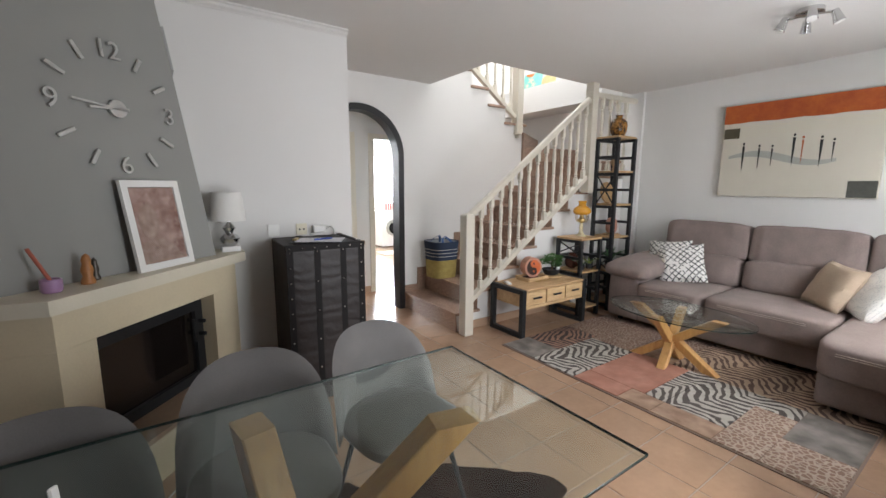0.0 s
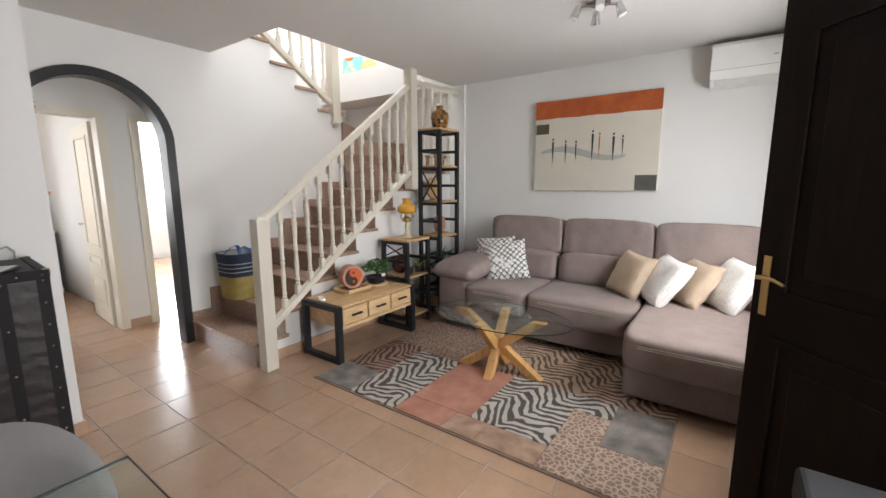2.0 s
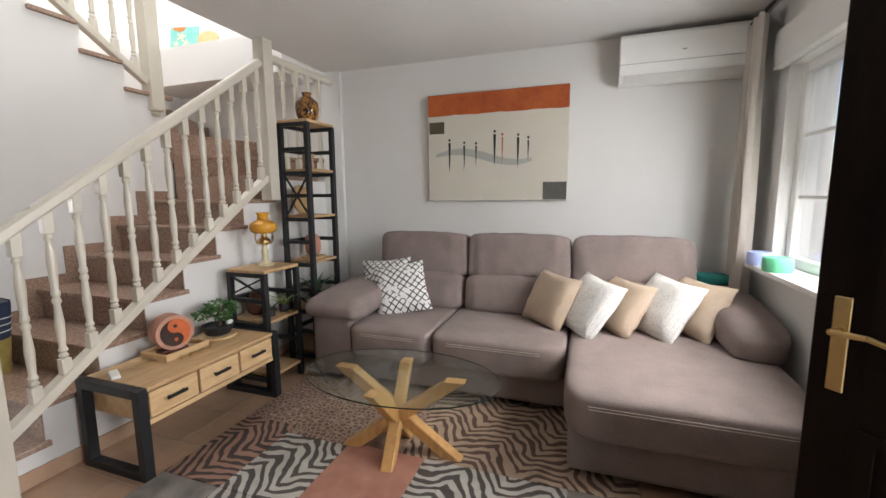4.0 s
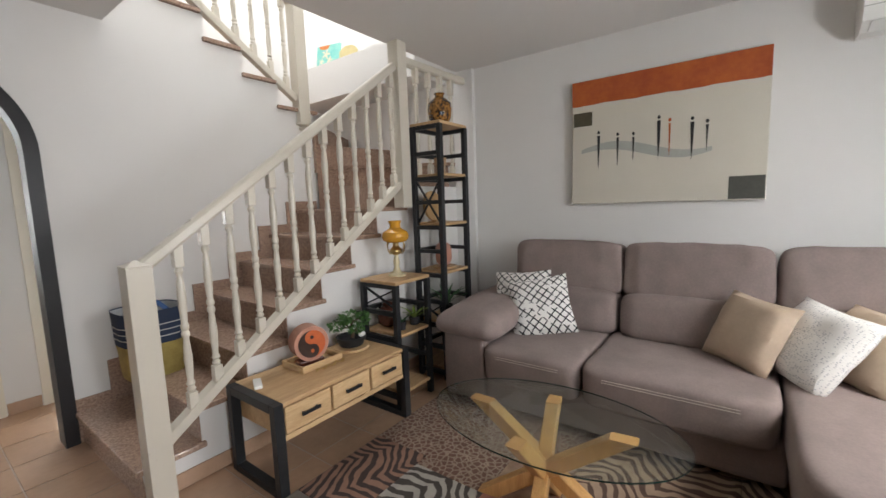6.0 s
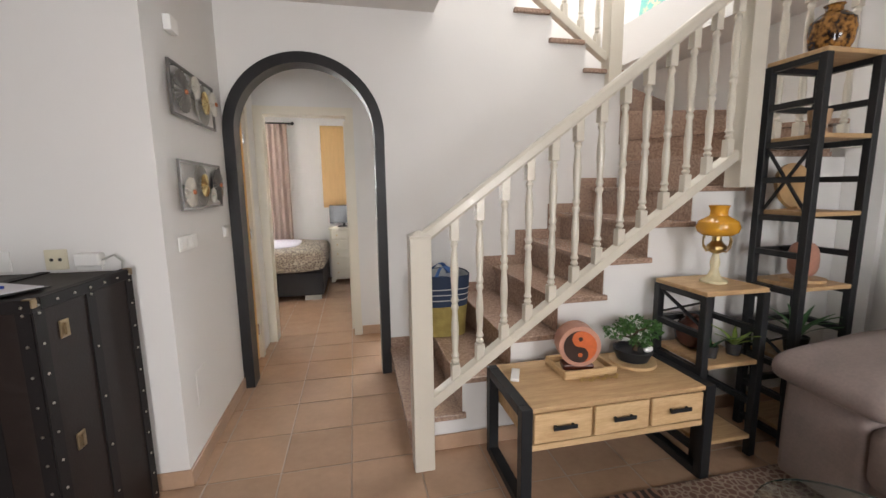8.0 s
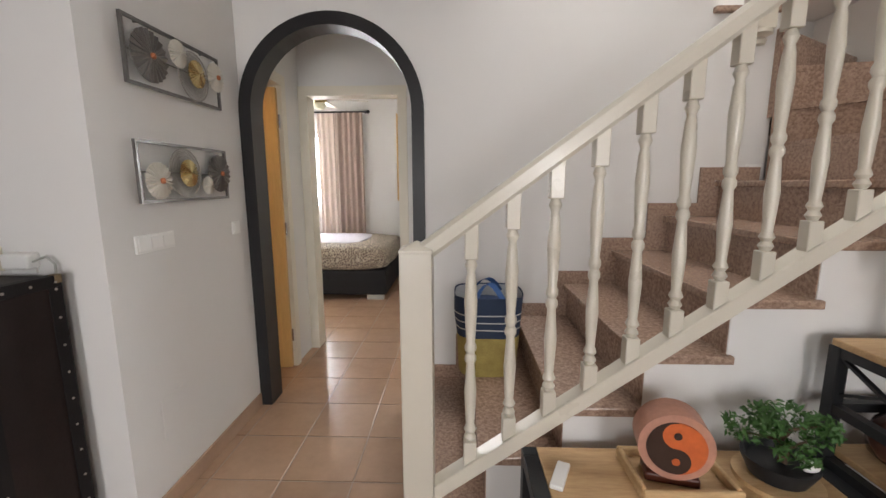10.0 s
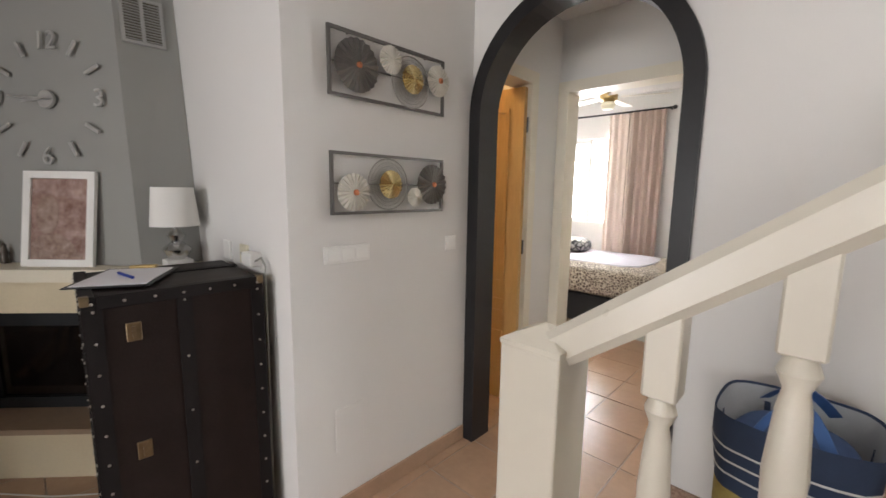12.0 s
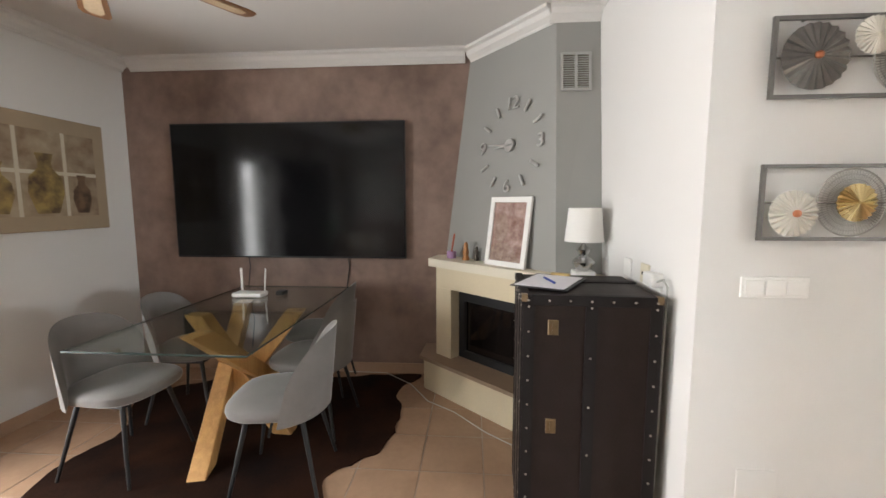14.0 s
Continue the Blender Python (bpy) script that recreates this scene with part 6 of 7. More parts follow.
for s in (-1, 1):
    bm = bmesh.new()
    pts = [Vector((BXc - 0.08 + 0.16 * i / 10, BYc + s * (0.15 - 0.09 * math.sin(math.pi * i / 10)), BZ0 + H_BAG - 0.04 + 0.09 * math.sin(math.pi * i / 10))) for i in range(11)]
    rings = [[bm.verts.new(p + Vector((dx, s * dy, 0.006 * dx / 0.014))) for dx, dy in ((-0.013, -0.003), (0.013, -0.003), (0.013, 0.003), (-0.013, 0.003))] for p in pts]
    for a, b in zip(rings, rings[1:]):
        for j in range(4):
            bm.faces.new((a[j], a[(j + 1) % 4], b[(j + 1) % 4], b[j]))
    bm.faces.new(rings[0][::-1])
    bm.faces.new(rings[-1])
    part("handle", bm, mat("blue_strap", (0.03, 0.09, 0.24), 0.7), bag, "blue strap handle")
part("lining", bag_band([BZ0 + H_BAG * 0.62, BZ0 + H_BAG * 0.985], [kz(0.62) - 0.05, kz(1) - 0.035]), mat("grey_lining", (0.42, 0.43, 0.44), 0.8, vary=0.15, scale=20), bag, "pale grey lining", True)
part("contents", moved(soft_box(0.26, 0.26, 0.12, 3, 24, 10, 0.03), Matrix.Translation((BXc, BYc, BZ0 + H_BAG - 0.10))), mat("dark_blue_cloth", (0.03, 0.06, 0.14), 0.85, vary=0.4), bag, "folded dark blue cloth", True)

ZB = BZ
tray = thing("bamboo_tray", "small bamboo tray with rounded corners", "tray")
bm = box(3.14, 2.77, ZB, 3.42, 2.98, ZB + 0.008, bevel=0.003, segs=1)
part("base", bm, M_DRAWER, tray)
for b in ((3.14, 2.77, 3.42, 2.785), (3.14, 2.965, 3.42, 2.98), (3.14, 2.785, 3.155, 2.965), (3.405, 2.785, 3.42, 2.965)):
    part("rim", box(b[0], b[1], ZB + 0.008, b[2], b[3], ZB + 0.04, bevel=0.004, segs=1), M_DRAWER, tray)
M_SALT = mat("pink_salt_crystal", (0.55, 0.27, 0.19), 0.45, vary=0.3, scale=18, fine=70, bump=0.2)
disc = thing_at("salt_disc_lamp", "round pink salt lamp with a two-tone swirl disc", "lamp", Matrix.Translation((3.26, 2.875, ZB + 0.009)) @ Matrix.Rotation(radians(-14), 4, "Z"))
part("foot", box(-0.075, -0.04, 0, 0.075, 0.04, 0.028, bevel=0.006), wood("red_mahogany", (0.13, 0.03, 0.016), (0.07, 0.015, 0.008), 0.3), disc, "dark mahogany foot")
part("body", rod((0, -0.05, 0.128), (0, 0.05, 0.128), 0.102, seg=40), M_SALT, disc, smooth=True)
M_SWO, M_SWD = mat("orange_salt", (0.62, 0.13, 0.03), 0.45, vary=0.25, scale=30), mat("dark_brown_resin", (0.045, 0.022, 0.016), 0.35, vary=0.2, scale=30)
R = 0.08
CZ = 0.128


def arc(cx, cz, r, a0, a1, n=16):
    return [(cx + r * math.cos(radians(a0 + (a1 - a0) * i / n)), cz + r * math.sin(radians(a0 + (a1 - a0) * i / n))) for i in range(n + 1)]


part("pale_half", prism(arc(0, CZ, R, -90, 90) + arc(0, CZ + R / 2, R / 2, 90, 270)[1:] + arc(0, CZ - R / 2, R / 2, 90, -90)[1:-1], "y", -0.056, -0.0505), M_SWO, disc, "orange half of the swirl")
part("dark_half", prism(arc(0, CZ, R, 90, 270) + arc(0, CZ - R / 2, R / 2, -90, 90)[1:] + arc(0, CZ + R / 2, R / 2, 270, 90)[1:-1], "y", -0.056, -0.0505), M_SWD, disc, "dark half of the swirl")
part("dot", rod((0, -0.058, CZ + R / 2), (0, -0.055, CZ + R / 2), 0.011), M_SWD, disc)
part("dot", rod((0, -0.058, CZ - R / 2), (0, -0.055, CZ - R / 2), 0.011), M_SWO, disc)
chain = thing("gold_chain", "gold chain lying in a heap on the table", "chain")
lk = bmesh.new()
add_lathe(lk, [(0.006 + 0.002 * math.cos(a * math.pi / 3), 0.002 * math.sin(a * math.pi / 3)) for a in range(7)], seg=10)
lkm = as_mesh("link", lk, M_BRASS, True)
for i in range(16):
    ob = new("link", lkm)
    ob.parent = chain
    ob.matrix_local = Matrix.Translation((3.21 + 0.013 * i, 2.745 + 0.012 * math.sin(i * 1.3), ZB + 0.005 + 0.003 * (i % 2))) @ Matrix.Rotation(radians(30 * (i % 2)), 4, "X")

# bonsai on a round board
M_LEAF = mat("bonsai_green", (0.075, 0.19, 0.04), 0.6, scale=40, fine=90, second=(0.028, 0.085, 0.02), spread=0.5, bump=0.1)
bon = thing_at("bonsai_tree", "small bonsai tree in a black bowl on a bamboo board", "plant", Matrix.Translation((3.585, 2.88, ZB)))
part("board", rod((0, 0, 0.0), (0, 0, 0.014), 0.115, seg=36), M_DRAWER, bon, "round bamboo board")
part("bowl", lathe([(0.06, 0.014), (0.075, 0.02), (0.098, 0.07), (0.098, 0.078), (0.088, 0.078), (0.08, 0.06), (0.0, 0.06)], seg=32), M_BLACKM, bon, "shallow black bowl", True)
bm = bmesh.new()
bp_ = [Vector((0.01, 0, 0.06)), Vector((0.025, 0.005, 0.10)), Vector((-0.005, 0, 0.135)), Vector((0.02, -0.005, 0.17)), Vector((0.0, 0, 0.20))]
for i, (a, b) in enumerate(zip(bp_, bp_[1:])):
    add_rod(bm, a, b, 0.014 - 0.0025 * i, 0.0115 - 0.0025 * i, 8)
for a, b in ((bp_[1], (0.10, 0.01, 0.13)), (bp_[2], (-0.10, 0.01, 0.15)), (bp_[3], (0.09, -0.02, 0.19)), (bp_[2], (0.0, 0.08, 0.15)), (bp_[1], (-0.02, -0.08, 0.13))):
    add_rod(bm, a, b, 0.006, 0.003, 6)
part("trunk", bm, mat("bark", (0.10, 0.06, 0.035), 0.9, vary=0.4, scale=60), bon, smooth=True)
part("white_stone", moved(soft_box(0.05, 0.03, 0.035, 2.6, 14, 8, 0.004), Matrix.Translation((0.045, -0.055, 0.088))), M_WHITEP, bon, "", True)


def leaf_cloud(centres, count, size, seed):
    rnd = random.Random(seed)
    vs, fs = [], []
    for cx, cy, cz, rx, rz in centres:
        for _ in range(count):
            a, b, r = rnd.uniform(0, 6.283), rnd.uniform(-1, 1), rnd.uniform(0.35, 1.0) ** 0.6
            s = math.sqrt(1 - b * b)
            p = Vector((cx + rx * r * s * math.cos(a), cy + rx * r * s * math.sin(a), cz + rz * r * b))
            q = Euler((rnd.uniform(-1, 1), rnd.uniform(-1, 1), rnd.uniform(0, 6.283))).to_matrix()
            k = len(vs)
            w = size * rnd.uniform(0.7, 1.3)
            for u, v, h in ((-1, 0, 0), (0, -0.4, 0.12), (1, 0, 0), (0, 0.4, 0.12)):
                vs.append(p + q @ Vector((u * w, v * w, h * w)))
            fs.append((k, k + 1, k + 2, k + 3))
    me = bpy.data.meshes.new("leaves")
    me.from_pydata(vs, [], fs)
    me.materials.append(M_LEAF)
    return me


ob = new("foliage", leaf_cloud([(0.0, 0, 0.215, 0.075, 0.035), (0.11, 0.01, 0.15, 0.06, 0.03), (-0.105, 0.01, 0.165, 0.065, 0.032), (0.09, -0.02, 0.20, 0.05, 0.025), (0.0, 0.08, 0.17, 0.06, 0.03), (-0.02, -0.08, 0.145, 0.06, 0.028), (-0.06, -0.02, 0.195, 0.05, 0.025)], 170, 0.012, 3))
ob.parent = bon
solid("remote_control", box(-0.02, -0.06, 0, 0.02, 0.06, 0.016, bevel=0.004), M_WHITEP, "small white remote lying on the table", "remote", Matrix.Translation((2.93, 2.87, ZB + 0.0)) @ Matrix.Rotation(radians(-25), 4, "Z"))

# amber oil lamp on the low shelf
ZT = 0.888
oil = thing_at("oil_lamp", "brass and onyx oil lamp with an amber glass shade", "lamp", Matrix.Translation((4.0, 2.83, ZT)))
part("foot", lathe([(0.062, 0), (0.062, 0.012), (0.04, 0.022), (0.028, 0.04), (0.018, 0.07), (0.024, 0.10), (0.018, 0.13), (0.014, 0.15)]), mat("cream_onyx", (0.66, 0.58, 0.38), 0.25, vary=0.2, scale=20), oil, "cream onyx foot", True)
part("reservoir", lathe([(0.014, 0.15), (0.03, 0.158), (0.045, 0.175), (0.045, 0.19), (0.03, 0.205), (0.022, 0.215), (0.022, 0.24), (0.03, 0.245)]), M_BRASS, oil, "", True)
for a in range(0, 360, 90):
    c, s = math.cos(radians(a)), math.sin(radians(a))
    bm = bmesh.new()
    ap = [Vector((c * r, s * r, z)) for r, z in ((0.03, 0.17), (0.06, 0.165), (0.08, 0.19), (0.085, 0.225), (0.07, 0.25))]
    for p, q in zip(ap, ap[1:]):
        add_rod(bm, p, q, 0.004, seg=6)
    part("scroll_arm", bm, M_BRASS, oil)
M_AMBER = mat("amber_glass", (0.62, 0.30, 0.03), 0.15, vary=0.15, scale=10, bump=0.0)
part("shade", lathe([(0.07, 0.245), (0.09, 0.26), (0.098, 0.285), (0.088, 0.315), (0.055, 0.335), (0.040, 0.345), (0.038, 0.37), (0.048, 0.395), (0.044, 0.395), (0.034, 0.37), (0.03, 0.34)], seg=32), M_AMBER, oil, "amber glass shade", True)

# vases and ornaments on the tower
M_MOT = mat("mottled_amber_glaze", (0.36, 0.17, 0.04), 0.12, scale=16, fine=60, second=(0.02, 0.010, 0.007), spread=0.12, bump=0.0)
vase = thing_at("glazed_vase", "brown and amber mottled glass vase with a short neck", "vase", Matrix.Translation((4.56, 2.81, 2.008)))
part("body", lathe([(0.05, 0), (0.065, 0.01), (0.088, 0.06), (0.096, 0.12), (0.09, 0.17), (0.06, 0.20), (0.036, 0.215), (0.034, 0.235), (0.044, 0.245), (0.038, 0.247), (0.028, 0.22), (0.0, 0.2)], seg=32), M_MOT, vase, smooth=True)
bowl = thing_at("clay_bowl", "pale clay pot on a shelf", "pot", Matrix.Translation((4.53, 2.80, 1.622)))
part("body", lathe([(0.03, 0), (0.04, 0.02), (0.03, 0.05), (0.045, 0.08), (0.05, 0.13), (0.04, 0.13), (0.0, 0.07)], seg=20), mat("pale_clay", (0.45, 0.29, 0.17), 0.7), bowl, smooth=True)
plt = thing_at("decor_plate", "round wooden plate standing on a shelf", "plate", Matrix.Translation((4.52, 2.84, 1.247)) @ Matrix.Rotation(radians(-12), 4, "X"))
part("plate", rod((0, 0.0, 0.13), (0, 0.02, 0.13), 0.125, seg=32), mat("honey_wood_plate", (0.50, 0.31, 0.14), 0.5, vary=0.3, scale=12), plt)
part("stand", box(-0.05, -0.03, 0, 0.05, 0.06, 0.015), M_OAKX, plt)
gem = solid("salt_lamp", soft_box(0.13, 0.12, 0.20, 3.0, 20, 12, 0.02), M_SALT, "rough pink salt crystal lamp on a wooden base", "lamp", Matrix.Translation((4.54, 2.80, 0.985)), smooth=True)
solid("wooden_saucer", rod((0, 0, 0), (0, 0, 0.015), 0.10, seg=24), M_OAKX, "round wooden saucer under the salt lamp", "saucer", Matrix.Translation((4.54, 2.80, 0.8725)))


def leafy(name, label, at, pot_r, pot_h, blades, length, width, pot_m, leaf_m):
    pl = thing_at(name, label, "plant", Matrix.Translation(at))
    part("pot", lathe([(pot_r * 0.8, 0), (pot_r, pot_h), (pot_r * 0.9, pot_h), (pot_r * 0.85, pot_h - 0.012), (0, pot_h - 0.012)], seg=20), pot_m, pl, "", True)
    rnd = random.Random(int(at[0] * 100))
    for k in range(blades):
        a = 2 * math.pi * k / blades + rnd.uniform(-0.3, 0.3)
        up = rnd.uniform(0.5, 1.35)
        L = length * rnd.uniform(0.75, 1.15)
        bm = bmesh.new()
        prev = None
        for i in range(6):
            t = i / 5
            el = up - 0.9 * t * t
            r = 0.01 + L * t * math.cos(el)
            z = pot_h - 0.01 + L * t * math.sin(up) * (1 - 0.25 * t)
            w = width * math.sin(math.pi * (0.15 + 0.85 * t) ** 0.9) if i < 5 else 0.001
            c, s = math.cos(a), math.sin(a)
            row = [bm.verts.new((r * c - w * s, r * s + w * c, z + 0.004)), bm.verts.new((r * c, r * s, z)), bm.verts.new((r * c + w * s, r * s - w * c, z + 0.004))]
            if prev:
                for q in range(2):
                    bm.faces.new((prev[q], prev[q + 1], row[q + 1], row[q]))
            prev = row
        part("leaf", bm, leaf_m, pl, smooth=True)
    return pl


M_LEAF2 = mat("succulent_green", (0.06, 0.16, 0.05), 0.5, scale=14, second=(0.03, 0.09, 0.035))
M_LEAF3 = mat("yellow_green_leaf", (0.28, 0.33, 0.06), 0.5, scale=14, second=(0.10, 0.19, 0.04))
M_POTS = mat("silver_band_pot", (0.05, 0.05, 0.055), 0.25, metal=0.3)
leafy("snake_plant", "small snake plant in a dark pot", (3.93, 2.745, 0.523), 0.034, 0.06, 7, 0.10, 0.010, M_POTS, M_LEAF2)
leafy("snake_plant", "small yellow-edged snake plant in a dark pot", (4.075, 2.75, 0.523), 0.04, 0.06, 9, 0.11, 0.012, M_POTS, M_LEAF3)
leafy("agave_plant", "green agave in a black pot", (4.53, 2.79, 0.473), 0.06, 0.09, 16, 0.20, 0.016, M_BLACKM, M_LEAF2)
gv = thing_at("glass_vase", "round brown smoked glass vase", "vase", Matrix.Translation((3.95, 2.89, 0.523)))
part("body", lathe([(0.04, 0), (0.075, 0.03), (0.085, 0.08), (0.07, 0.13), (0.04, 0.155), (0.045, 0.17), (0.036, 0.168), (0.03, 0.15), (0.0, 0.1)], seg=28), mat("smoked_brown_glass", (0.09, 0.035, 0.025), 0.08, vary=0.2, bump=0.0), gv, smooth=True)
solid("coiled_cable", lathe([(0.05 + 0.012 * math.cos(a * math.pi / 4), 0.012 + 0.012 * math.sin(a * math.pi / 4)) for a in range(9)], seg=20), M_WHITEP, "coiled white cable on the bottom shelf", "cable", Matrix.Translation((3.96, 2.83, 0.1235)), smooth=True)

# painting at the top of the stairs
structure("stair_ledge", box(4.75, 3.20, 2.52, X1 - 0.002, YB - 0.002, 2.88), M_WALL, "white ledge at the turn of the stairs", "trim")
fm = Matrix.Translation((4.80, 4.42, 2.881)) @ Matrix.Rotation(radians(-78), 4, "Z") @ Matrix.Rotation(radians(-9), 4, "X")
up = thing_at("flower_picture", "small turquoise and orange flower picture on a ledge", "picture", fm)
part("canvas", box(-0.15, 0.0, 0.0, 0.15, 0.02, 0.21), mat("turquoise_paint", (0.12, 0.50, 0.46), 0.7, scale=9, fine=30, second=(0.30, 0.60, 0.52), spread=0.3), up)
part("orange_patch", prism([(-0.12, 0.209), (0.02, 0.209), (0.0, 0.175), (-0.05, 0.165), (-0.11, 0.18)], "y", -0.003, -0.0005), mat("orange_petal_paint", (0.70, 0.22, 0.05), 0.7, vary=0.3, scale=20), up)
M_PETAL = mat("white_petal_paint", (0.78, 0.70, 0.52), 0.7, vary=0.2, scale=20)
for cx, cz, r in ((-0.03, 0.115, 0.055), (0.02, 0.05, 0.042), (-0.085, 0.04, 0.033)):
    petals = [(cx + r * (0.62 + 0.38 * math.cos(5 * a * math.pi / 20)) * math.cos(a * math.pi / 20), cz + r * (0.62 + 0.38 * math.cos(5 * a * math.pi / 20)) * math.sin(a * math.pi / 20)) for a in range(40)]
    part("flower", prism(petals, "y", -0.003, -0.0005), M_PETAL, up)
fm2 = Matrix.Translation((4.82, 4.13, 2.881)) @ Matrix.Rotation(radians(-78), 4, "Z") @ Matrix.Rotation(radians(-9), 4, "X")
yp = thing_at("arched_plaque", "small yellowish arched plaque leaning on the ledge", "plaque", fm2)
part("plaque", prism([(-0.11, 0.0), (0.11, 0.0)] + [(0.11 * math.cos(a * math.pi / 12), 0.07 + 0.07 * math.sin(a * math.pi / 12)) for a in range(13)], "y", 0.0, 0.018), mat("straw_yellow_paint", (0.62, 0.52, 0.26), 0.7, vary=0.25, scale=12), yp)

# ---- corridor, bedroom and laundry ----
M_TRIM = mat("cream_door_trim", (0.74, 0.69, 0.58), 0.4, vary=0.05, scale=6)


def architrave(name, axis, a0, a1, top, s0, s1, label):
    bm = bmesh.new()
    w = 0.07
    for b in ((a0 - w, a0, 0, top), (a1, a1 + w, 0, top), (a0 - w, a1 + w, top, top + w)):
        if axis == "x":
            add_box(bm, b[0], s0, b[2], b[1], s1, b[3])
        else:
            add_box(bm, s0, b[0], b[2], s1, b[1], b[3])
    return structure(name, bm, M_TRIM, label, "trim")


architrave("door_trim", "x", 1.455, 2.155, 2.04, YB - 0.018, YB + 0.135, "cream timber door surround")
architrave("door_trim", "x", 2.485, 3.135, 2.04, YB - 0.018, YB + 0.135, "cream timber door surround")
architrave("door_trim", "y", 4.21, 4.635, 2.04, XP - 0.135, XP + 0.018, "cream timber door surround")


def panel_door(m, material, label):
    d = thing_at("interior_door", label, "door", m, "interior doors")
    part("leaf", box(0, -0.018, 0.006, 0.68, 0.018, 2.02, bevel=0.002, segs=1), material, d)
    for z0, z1 in ((0.20, 0.48), (0.60, 0.70), (0.80, 1.90)):
        for y0, y1 in ((0.018, 0.026), (-0.026, -0.018)):
            bm = bmesh.new()
            for b in ((0.10, z0, 0.58, z0 + 0.022), (0.10, z1 - 0.022, 0.58, z1), (0.10, z0 + 0.022, 0.122, z1 - 0.022), (0.558, z0 + 0.022, 0.58, z1 - 0.022)):
                add_box(bm, b[0], y0, b[1], b[2], y1, b[3])
            part("panel_moulding", bm, material, d)
    for y in (-1, 1):
        bm = rod((0.63, 0.018 * y, 1.02), (0.63, 0.06 * y, 1.02), 0.009)
        add_rod(bm, (0.63, 0.058 * y, 1.02), (0.53, 0.062 * y, 1.02), 0.008)
        part("lever_handle", bm, M_STEEL, d)
    for z in (0.25, 1.05, 1.80):
        part("hinge", rod((-0.004, -0.018, z - 0.045), (-0.004, -0.018, z + 0.045), 0.009), M_STEEL, d)
    return d


panel_door(Matrix.Translation((1.375, 4.612, 0)) @ Matrix.Rotation(radians(184), 4, "Z"), M_PINE, "honey pine panelled door standing open")
panel_door(Matrix.Translation((2.150, 5.16, 0)) @ Matrix.Rotation(radians(87), 4, "Z"), M_TRIM, "cream panelled bedroom door standing open")

sl = thing("ceiling_lamp", "small round warm ceiling lamp in the side room", "lamp")
part("base", rod((0.75, 4.30, 2.575), (0.75, 4.30, H), 0.09, seg=24), M_BRASS, sl)
part("shade", moved(soft_box(0.2, 0.2, 0.09, 2.4, 24, 10), Matrix.Translation((0.75, 4.30, 2.54))), glow("warm_lit_glass", (1.0, 0.66, 0.32), 55.0), sl, "lit warm glass shade", True)
# bed
M_LEOPARD = patch_material("leopard_bedspread", "leopard", (0.56, 0.48, 0.38), (0.10, 0.07, 0.05), 38)
bed = thing("double_bed", "double bed with a black base and leopard print spread", "bed")
part("base", box(0.15, 6.42, 0.06, 1.78, 7.78, 0.36, bevel=0.02), mat("black_bed_base", (0.012, 0.011, 0.013), 0.8, vary=0.3), bed, "black upholstered base")
for x in (0.3, 1.66):
    part("foot", box(x - 0.12, 6.44, 0.0, x + 0.08, 6.52, 0.06), M_PALEGREY, bed)
part("spread", moved(soft_box(1.70, 1.42, 0.30, 7, 40, 16, 0.018), Matrix.Translation((0.96, 7.08, 0.50))), M_LEOPARD, bed, "leopard print bedspread", True)
part("sheet", moved(soft_box(1.20, 0.95, 0.06, 5, 30, 10, 0.01), Matrix.Translation((0.85, 7.15, 0.64))), mat("lilac_grey_sheet", (0.56, 0.54, 0.60), 0.9, vary=0.15, scale=10), bed, "pale lilac-grey sheet", True)
solid("bed_pillow", soft_box(0.42, 0.40, 0.18, 3, 26, 12, 0.02), patch_material("animal_print_pillow", "leopard", (0.03, 0.03, 0.03), (0.45, 0.42, 0.38), 16), "dark animal print pillow on the bed", "pillow", Matrix.Translation((0.42, 7.30, 0.75)), smooth=True)
# chest of drawers with a small television
M_CHEST = mat("white_wash_chest", (0.68, 0.64, 0.55), 0.55, vary=0.08, scale=9)
ch = thing("drawer_chest", "narrow white chest of five drawers", "chest")
part("body", box(1.83, 7.42, 0.06, 2.24, 7.79, 0.80), M_CHEST, ch)
part("top", box(1.81, 7.40, 0.801, 2.26, 7.795, 0.83, bevel=0.004), M_CHEST, ch)
part("plinth", prism([(1.82, 0.0), (1.87, 0.0), (1.90, 0.045), (2.17, 0.045), (2.20, 0.0), (2.25, 0.0), (2.25, 0.06), (1.82, 0.06)], "y", 7.41, 7.43), M_CHEST, ch)
for k in range(5):
    d = part("drawer", box(1.85, 7.405, 0.085 + k * 0.142, 2.22, 7.419, 0.085 + k * 0.142 + 0.128, bevel=0.003, segs=1), M_CHEST, ch)
    for x in (1.93, 2.14):
        part("knob", rod((x, 7.405, 0.15 + k * 0.142), (x, 7.385, 0.15 + k * 0.142), 0.011), M_BRASS, d)
stv = thing("small_television", "small black television on the chest", "television")
part("stand", box(1.95, 7.55, 0.831, 2.13, 7.66, 0.845), M_BLACKM, stv)
part("neck", box(2.02, 7.59, 0.845, 2.06, 7.61, 0.90), M_BLACKM, stv)
part("screen", box(1.83, 7.57, 0.885, 2.25, 7.60, 1.16, bevel=0.006), M_SCREEN, stv, "dark glossy screen")
hang = thing("wood_panel", "tall honey wood panel on the bedroom wall", "panel")
part("board", box(1.74, 7.775, 1.12, 2.20, 7.798, 2.36, bevel=0.004), M_PINE, hang)
part("rail", box(1.74, 7.765, 1.15, 2.20, 7.774, 1.17), M_PINE, hang)
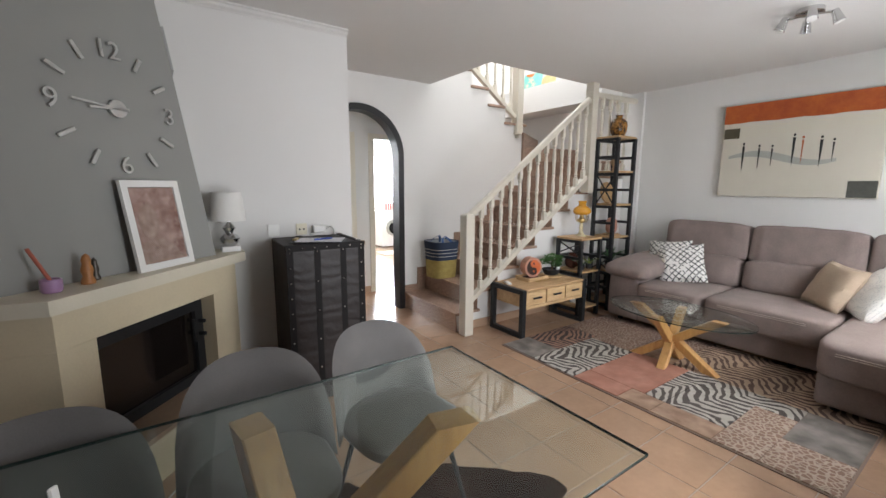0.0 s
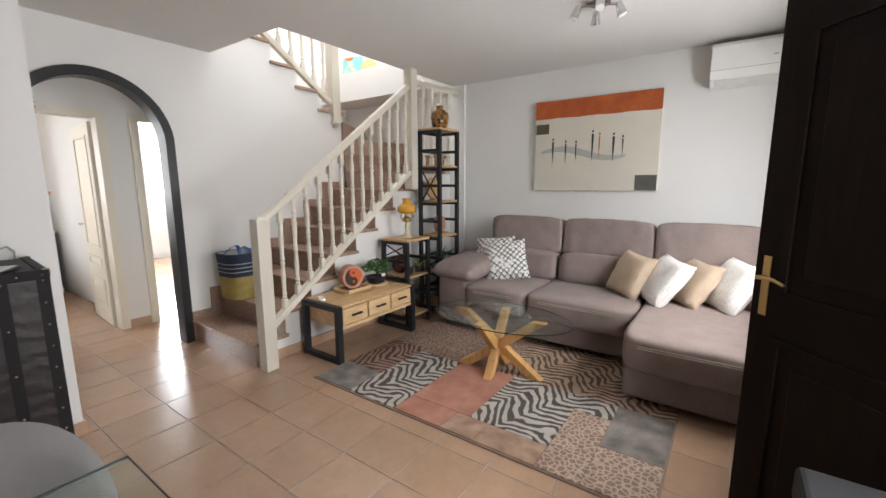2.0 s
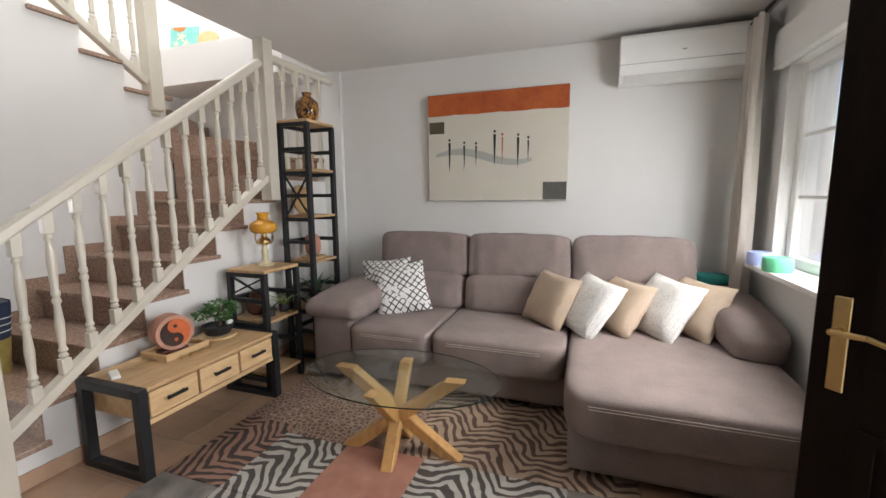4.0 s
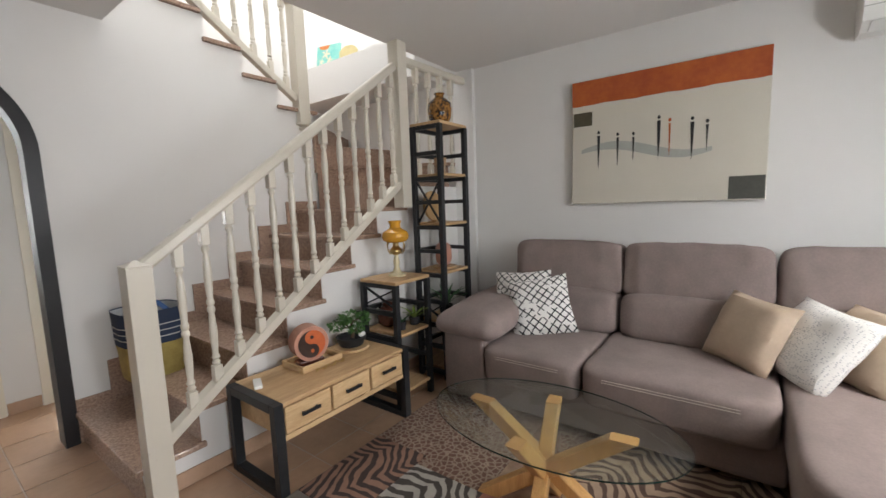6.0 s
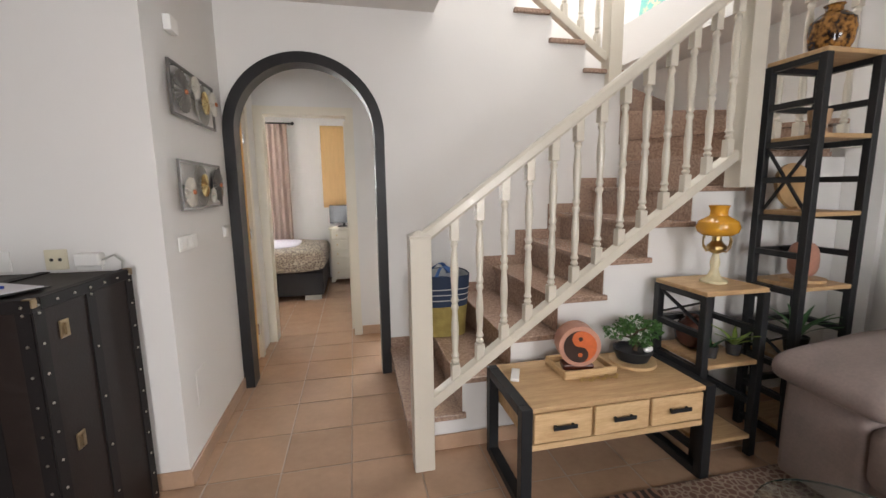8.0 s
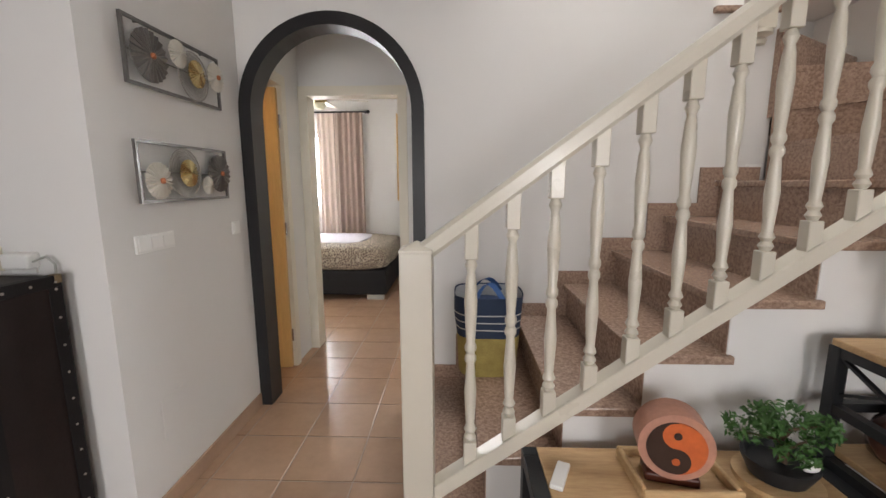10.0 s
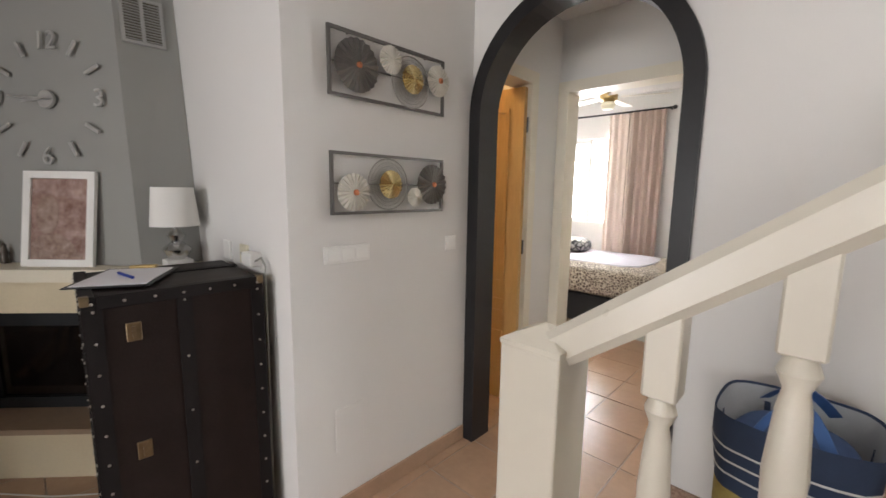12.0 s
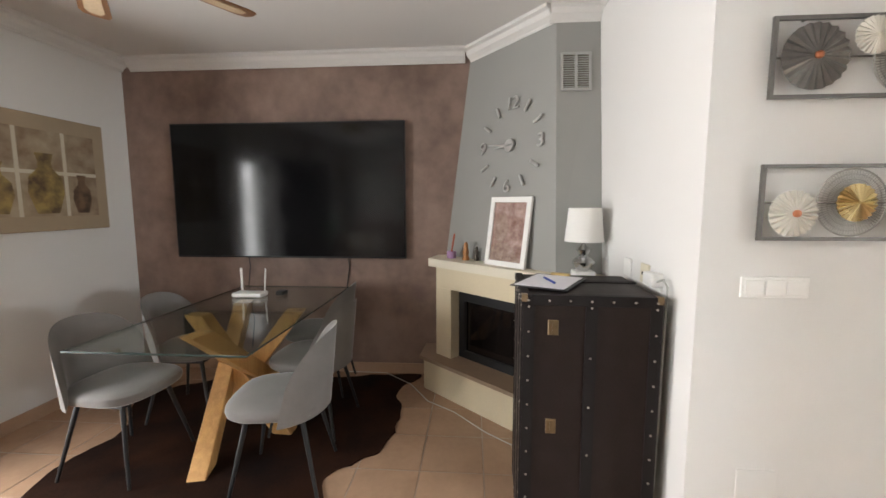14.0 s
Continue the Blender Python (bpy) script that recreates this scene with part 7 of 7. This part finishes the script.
M_ROSE = mat("rose_beige_curtain", (0.50, 0.39, 0.33), 0.9, vary=0.1, scale=8, fine=240, bump=0.1)
curtain("curtain", 0.86, 1.28, 7.68, 0.03, 2.36, 5, 0.03, M_ROSE, "rose beige curtain in the bedroom", group="bedroom curtains")
sheer = mat("sheer_voile", (0.78, 0.66, 0.58), 0.9, vary=0.05)
curtain("curtain", 0.62, 0.88, 7.70, 0.6, 2.36, 3, 0.02, sheer, "thin pale pink voile curtain", group="bedroom curtains")
br = thing("curtain_rod", "dark curtain rod with ball ends in the bedroom", "curtain rod")
part("rod", rod((-0.3, 7.68, 2.37), (1.34, 7.68, 2.37), 0.012), M_BLACKM, br)
part("finial", moved(soft_box(0.05, 0.05, 0.05, 2, 14, 8), Matrix.Translation((1.36, 7.68, 2.37))), M_BLACKM, br, smooth=True)
for x in (-0.25, 1.30):
    part("bracket", rod((x, 7.68, 2.37), (x, 7.80, 2.37), 0.008), M_BLACKM, br)
bw = tagged(thing("window_2", "white bedroom sliding window full of daylight", "window"), kind="structure")
for sx0, sx1 in ((-0.2, 0.36), (0.34, 0.9)):
    bm = bmesh.new()
    for b in ((sx0, 1.0, sx0 + 0.05, 2.1), (sx1 - 0.05, 1.0, sx1, 2.1), (sx0 + 0.05, 1.0, sx1 - 0.05, 1.05), (sx0 + 0.05, 2.05, sx1 - 0.05, 2.1)):
        add_box(bm, b[0], 7.84 + 0.03 * (sx0 > 0), b[1], b[2], 7.865 + 0.03 * (sx0 > 0), b[3])
    fr = part("window_frame", bm, M_FRAME, bw)
    pn = part("pane", box(sx0 + 0.05, 7.85 + 0.03 * (sx0 > 0), 1.05, sx1 - 0.05, 7.854 + 0.03 * (sx0 > 0), 2.05), M_PANE, fr)
    pn.visible_shadow = False
structure("backdrop", box(-3.0, 11.9, -0.16, 9.0, 12.0, 4.5), glow("bright_hazy_distance", (0.96, 0.97, 1.0), 2.2), "bright hazy daylight beyond the back windows", "backdrop")
bf = thing("bedroom_fan", "white bedroom ceiling fan with a frosted light", "fan")
part("rod", rod((0.98, 6.75, 2.37), (0.98, 6.75, H), 0.013), M_BRASS, bf)
part("motor", lathe([(0.05, -0.03), (0.09, 0.0), (0.09, 0.04), (0.03, 0.07)], (0.98, 6.75, 2.35)), M_BRASS, bf, smooth=True)
part("shade", lathe([(0.0, -0.11), (0.05, -0.10), (0.075, -0.06), (0.06, -0.031)], (0.98, 6.75, 2.35)), mat("frosted_glass", (0.80, 0.74, 0.55), 0.4, vary=0.05), bf, smooth=True)
for k in range(5):
    b = part("blade", prism([(0.12, -0.045), (0.55, -0.065), (0.58, 0.0), (0.55, 0.065), (0.12, 0.045)], "z", -0.004, 0.004), M_CHEST, bf)
    b.matrix_local = Matrix.Translation((0.98, 6.75, 2.37)) @ Matrix.Rotation(radians(20 + 72 * k), 4, "Z") @ Matrix.Rotation(radians(9), 4, "X")

# laundry
wm = thing("washing_machine", "white front-loading washing machine under a window", "washing machine")
part("body", box(4.35, 8.55, 0.02, 4.95, 9.15, 0.85, bevel=0.01), M_WHITEP, wm)
part("door_ring", rod((4.65, 8.55, 0.45), (4.65, 8.52, 0.45), 0.19, seg=32), M_PALEGREY, wm)
part("door_glass", rod((4.65, 8.525, 0.45), (4.65, 8.505, 0.45), 0.14, 0.11, 32), M_SCREEN, wm)
part("control_panel", box(4.36, 8.542, 0.72, 4.94, 8.549, 0.84), M_FRAME, wm)
bx = thing("striped_box", "pale box with red stripes on the washing machine", "box")
part("box", box(4.45, 8.62, 0.851, 4.92, 8.95, 1.05, bevel=0.004), M_WHITEP, bx)
for i in range(7):
    part("stripe", box(4.48 + i * 0.062, 8.615, 0.87, 4.51 + i * 0.062, 8.62, 1.03), mat("red_print", (0.55, 0.06, 0.05), 0.6), bx)
solid("bath_mat", box(3.9, 7.5, 0.001, 4.7, 8.0, 0.012, bevel=0.004), mat("beige_mat", (0.48, 0.40, 0.32), 0.95, vary=0.3, scale=30), "beige patterned mat on the laundry floor", "mat")
lw = tagged(thing("window_3", "white laundry window with a frosted upper pane", "window"), kind="structure")
bm = bmesh.new()
for b in ((4.0, 1.1, 4.05, 2.15), (5.35, 1.1, 5.4, 2.15), (4.05, 1.1, 5.35, 1.15), (4.05, 2.10, 5.35, 2.15), (4.68, 1.15, 4.72, 2.10)):
    add_box(bm, b[0], 9.22, b[1], b[2], 9.26, b[3])
part("window_frame", bm, M_FRAME, lw)

# ---- floor tiles and skirting pieces ----
P = 0.34
tile = as_mesh("tile", box(-P / 2 + 0.003, -P / 2 + 0.003, -0.003, P / 2 - 0.003, P / 2 - 0.003, 0.0, bevel=0.0015, segs=1), M_TILE)
floor = bpy.data.objects["floor"]
rnd = random.Random(5)
rest = []
for i in range(-9, 12):
    for j in range(-9, 22):
        x, y = 2.13 + P / 2 + i * P, 2.06 + P / 2 + j * P
        if not (X0 - 0.16 < x < 5.6 and Y0 - 0.10 < y < 9.2):
            continue
        near = y < 5.0 and x < 5.3
        if near and not (x < XP and y > YD + 0.1) and len([1 for o in floor.children]) < 300:
            ob = new("tile", tile)
            ob.parent = floor
            ob.matrix_local = Matrix.Translation((x, y, rnd.uniform(-0.0004, 0.0003)))
        else:
            rest.append((x, y))
bm = bmesh.new()
for x, y in rest:
    add_box(bm, x - P / 2 + 0.003, y - P / 2 + 0.003, -0.0035, x + P / 2 - 0.003, y + P / 2 - 0.003, -0.0003)
far = part("far_tiles", bm, M_TILE, floor)
far["kind"] = "stuff"
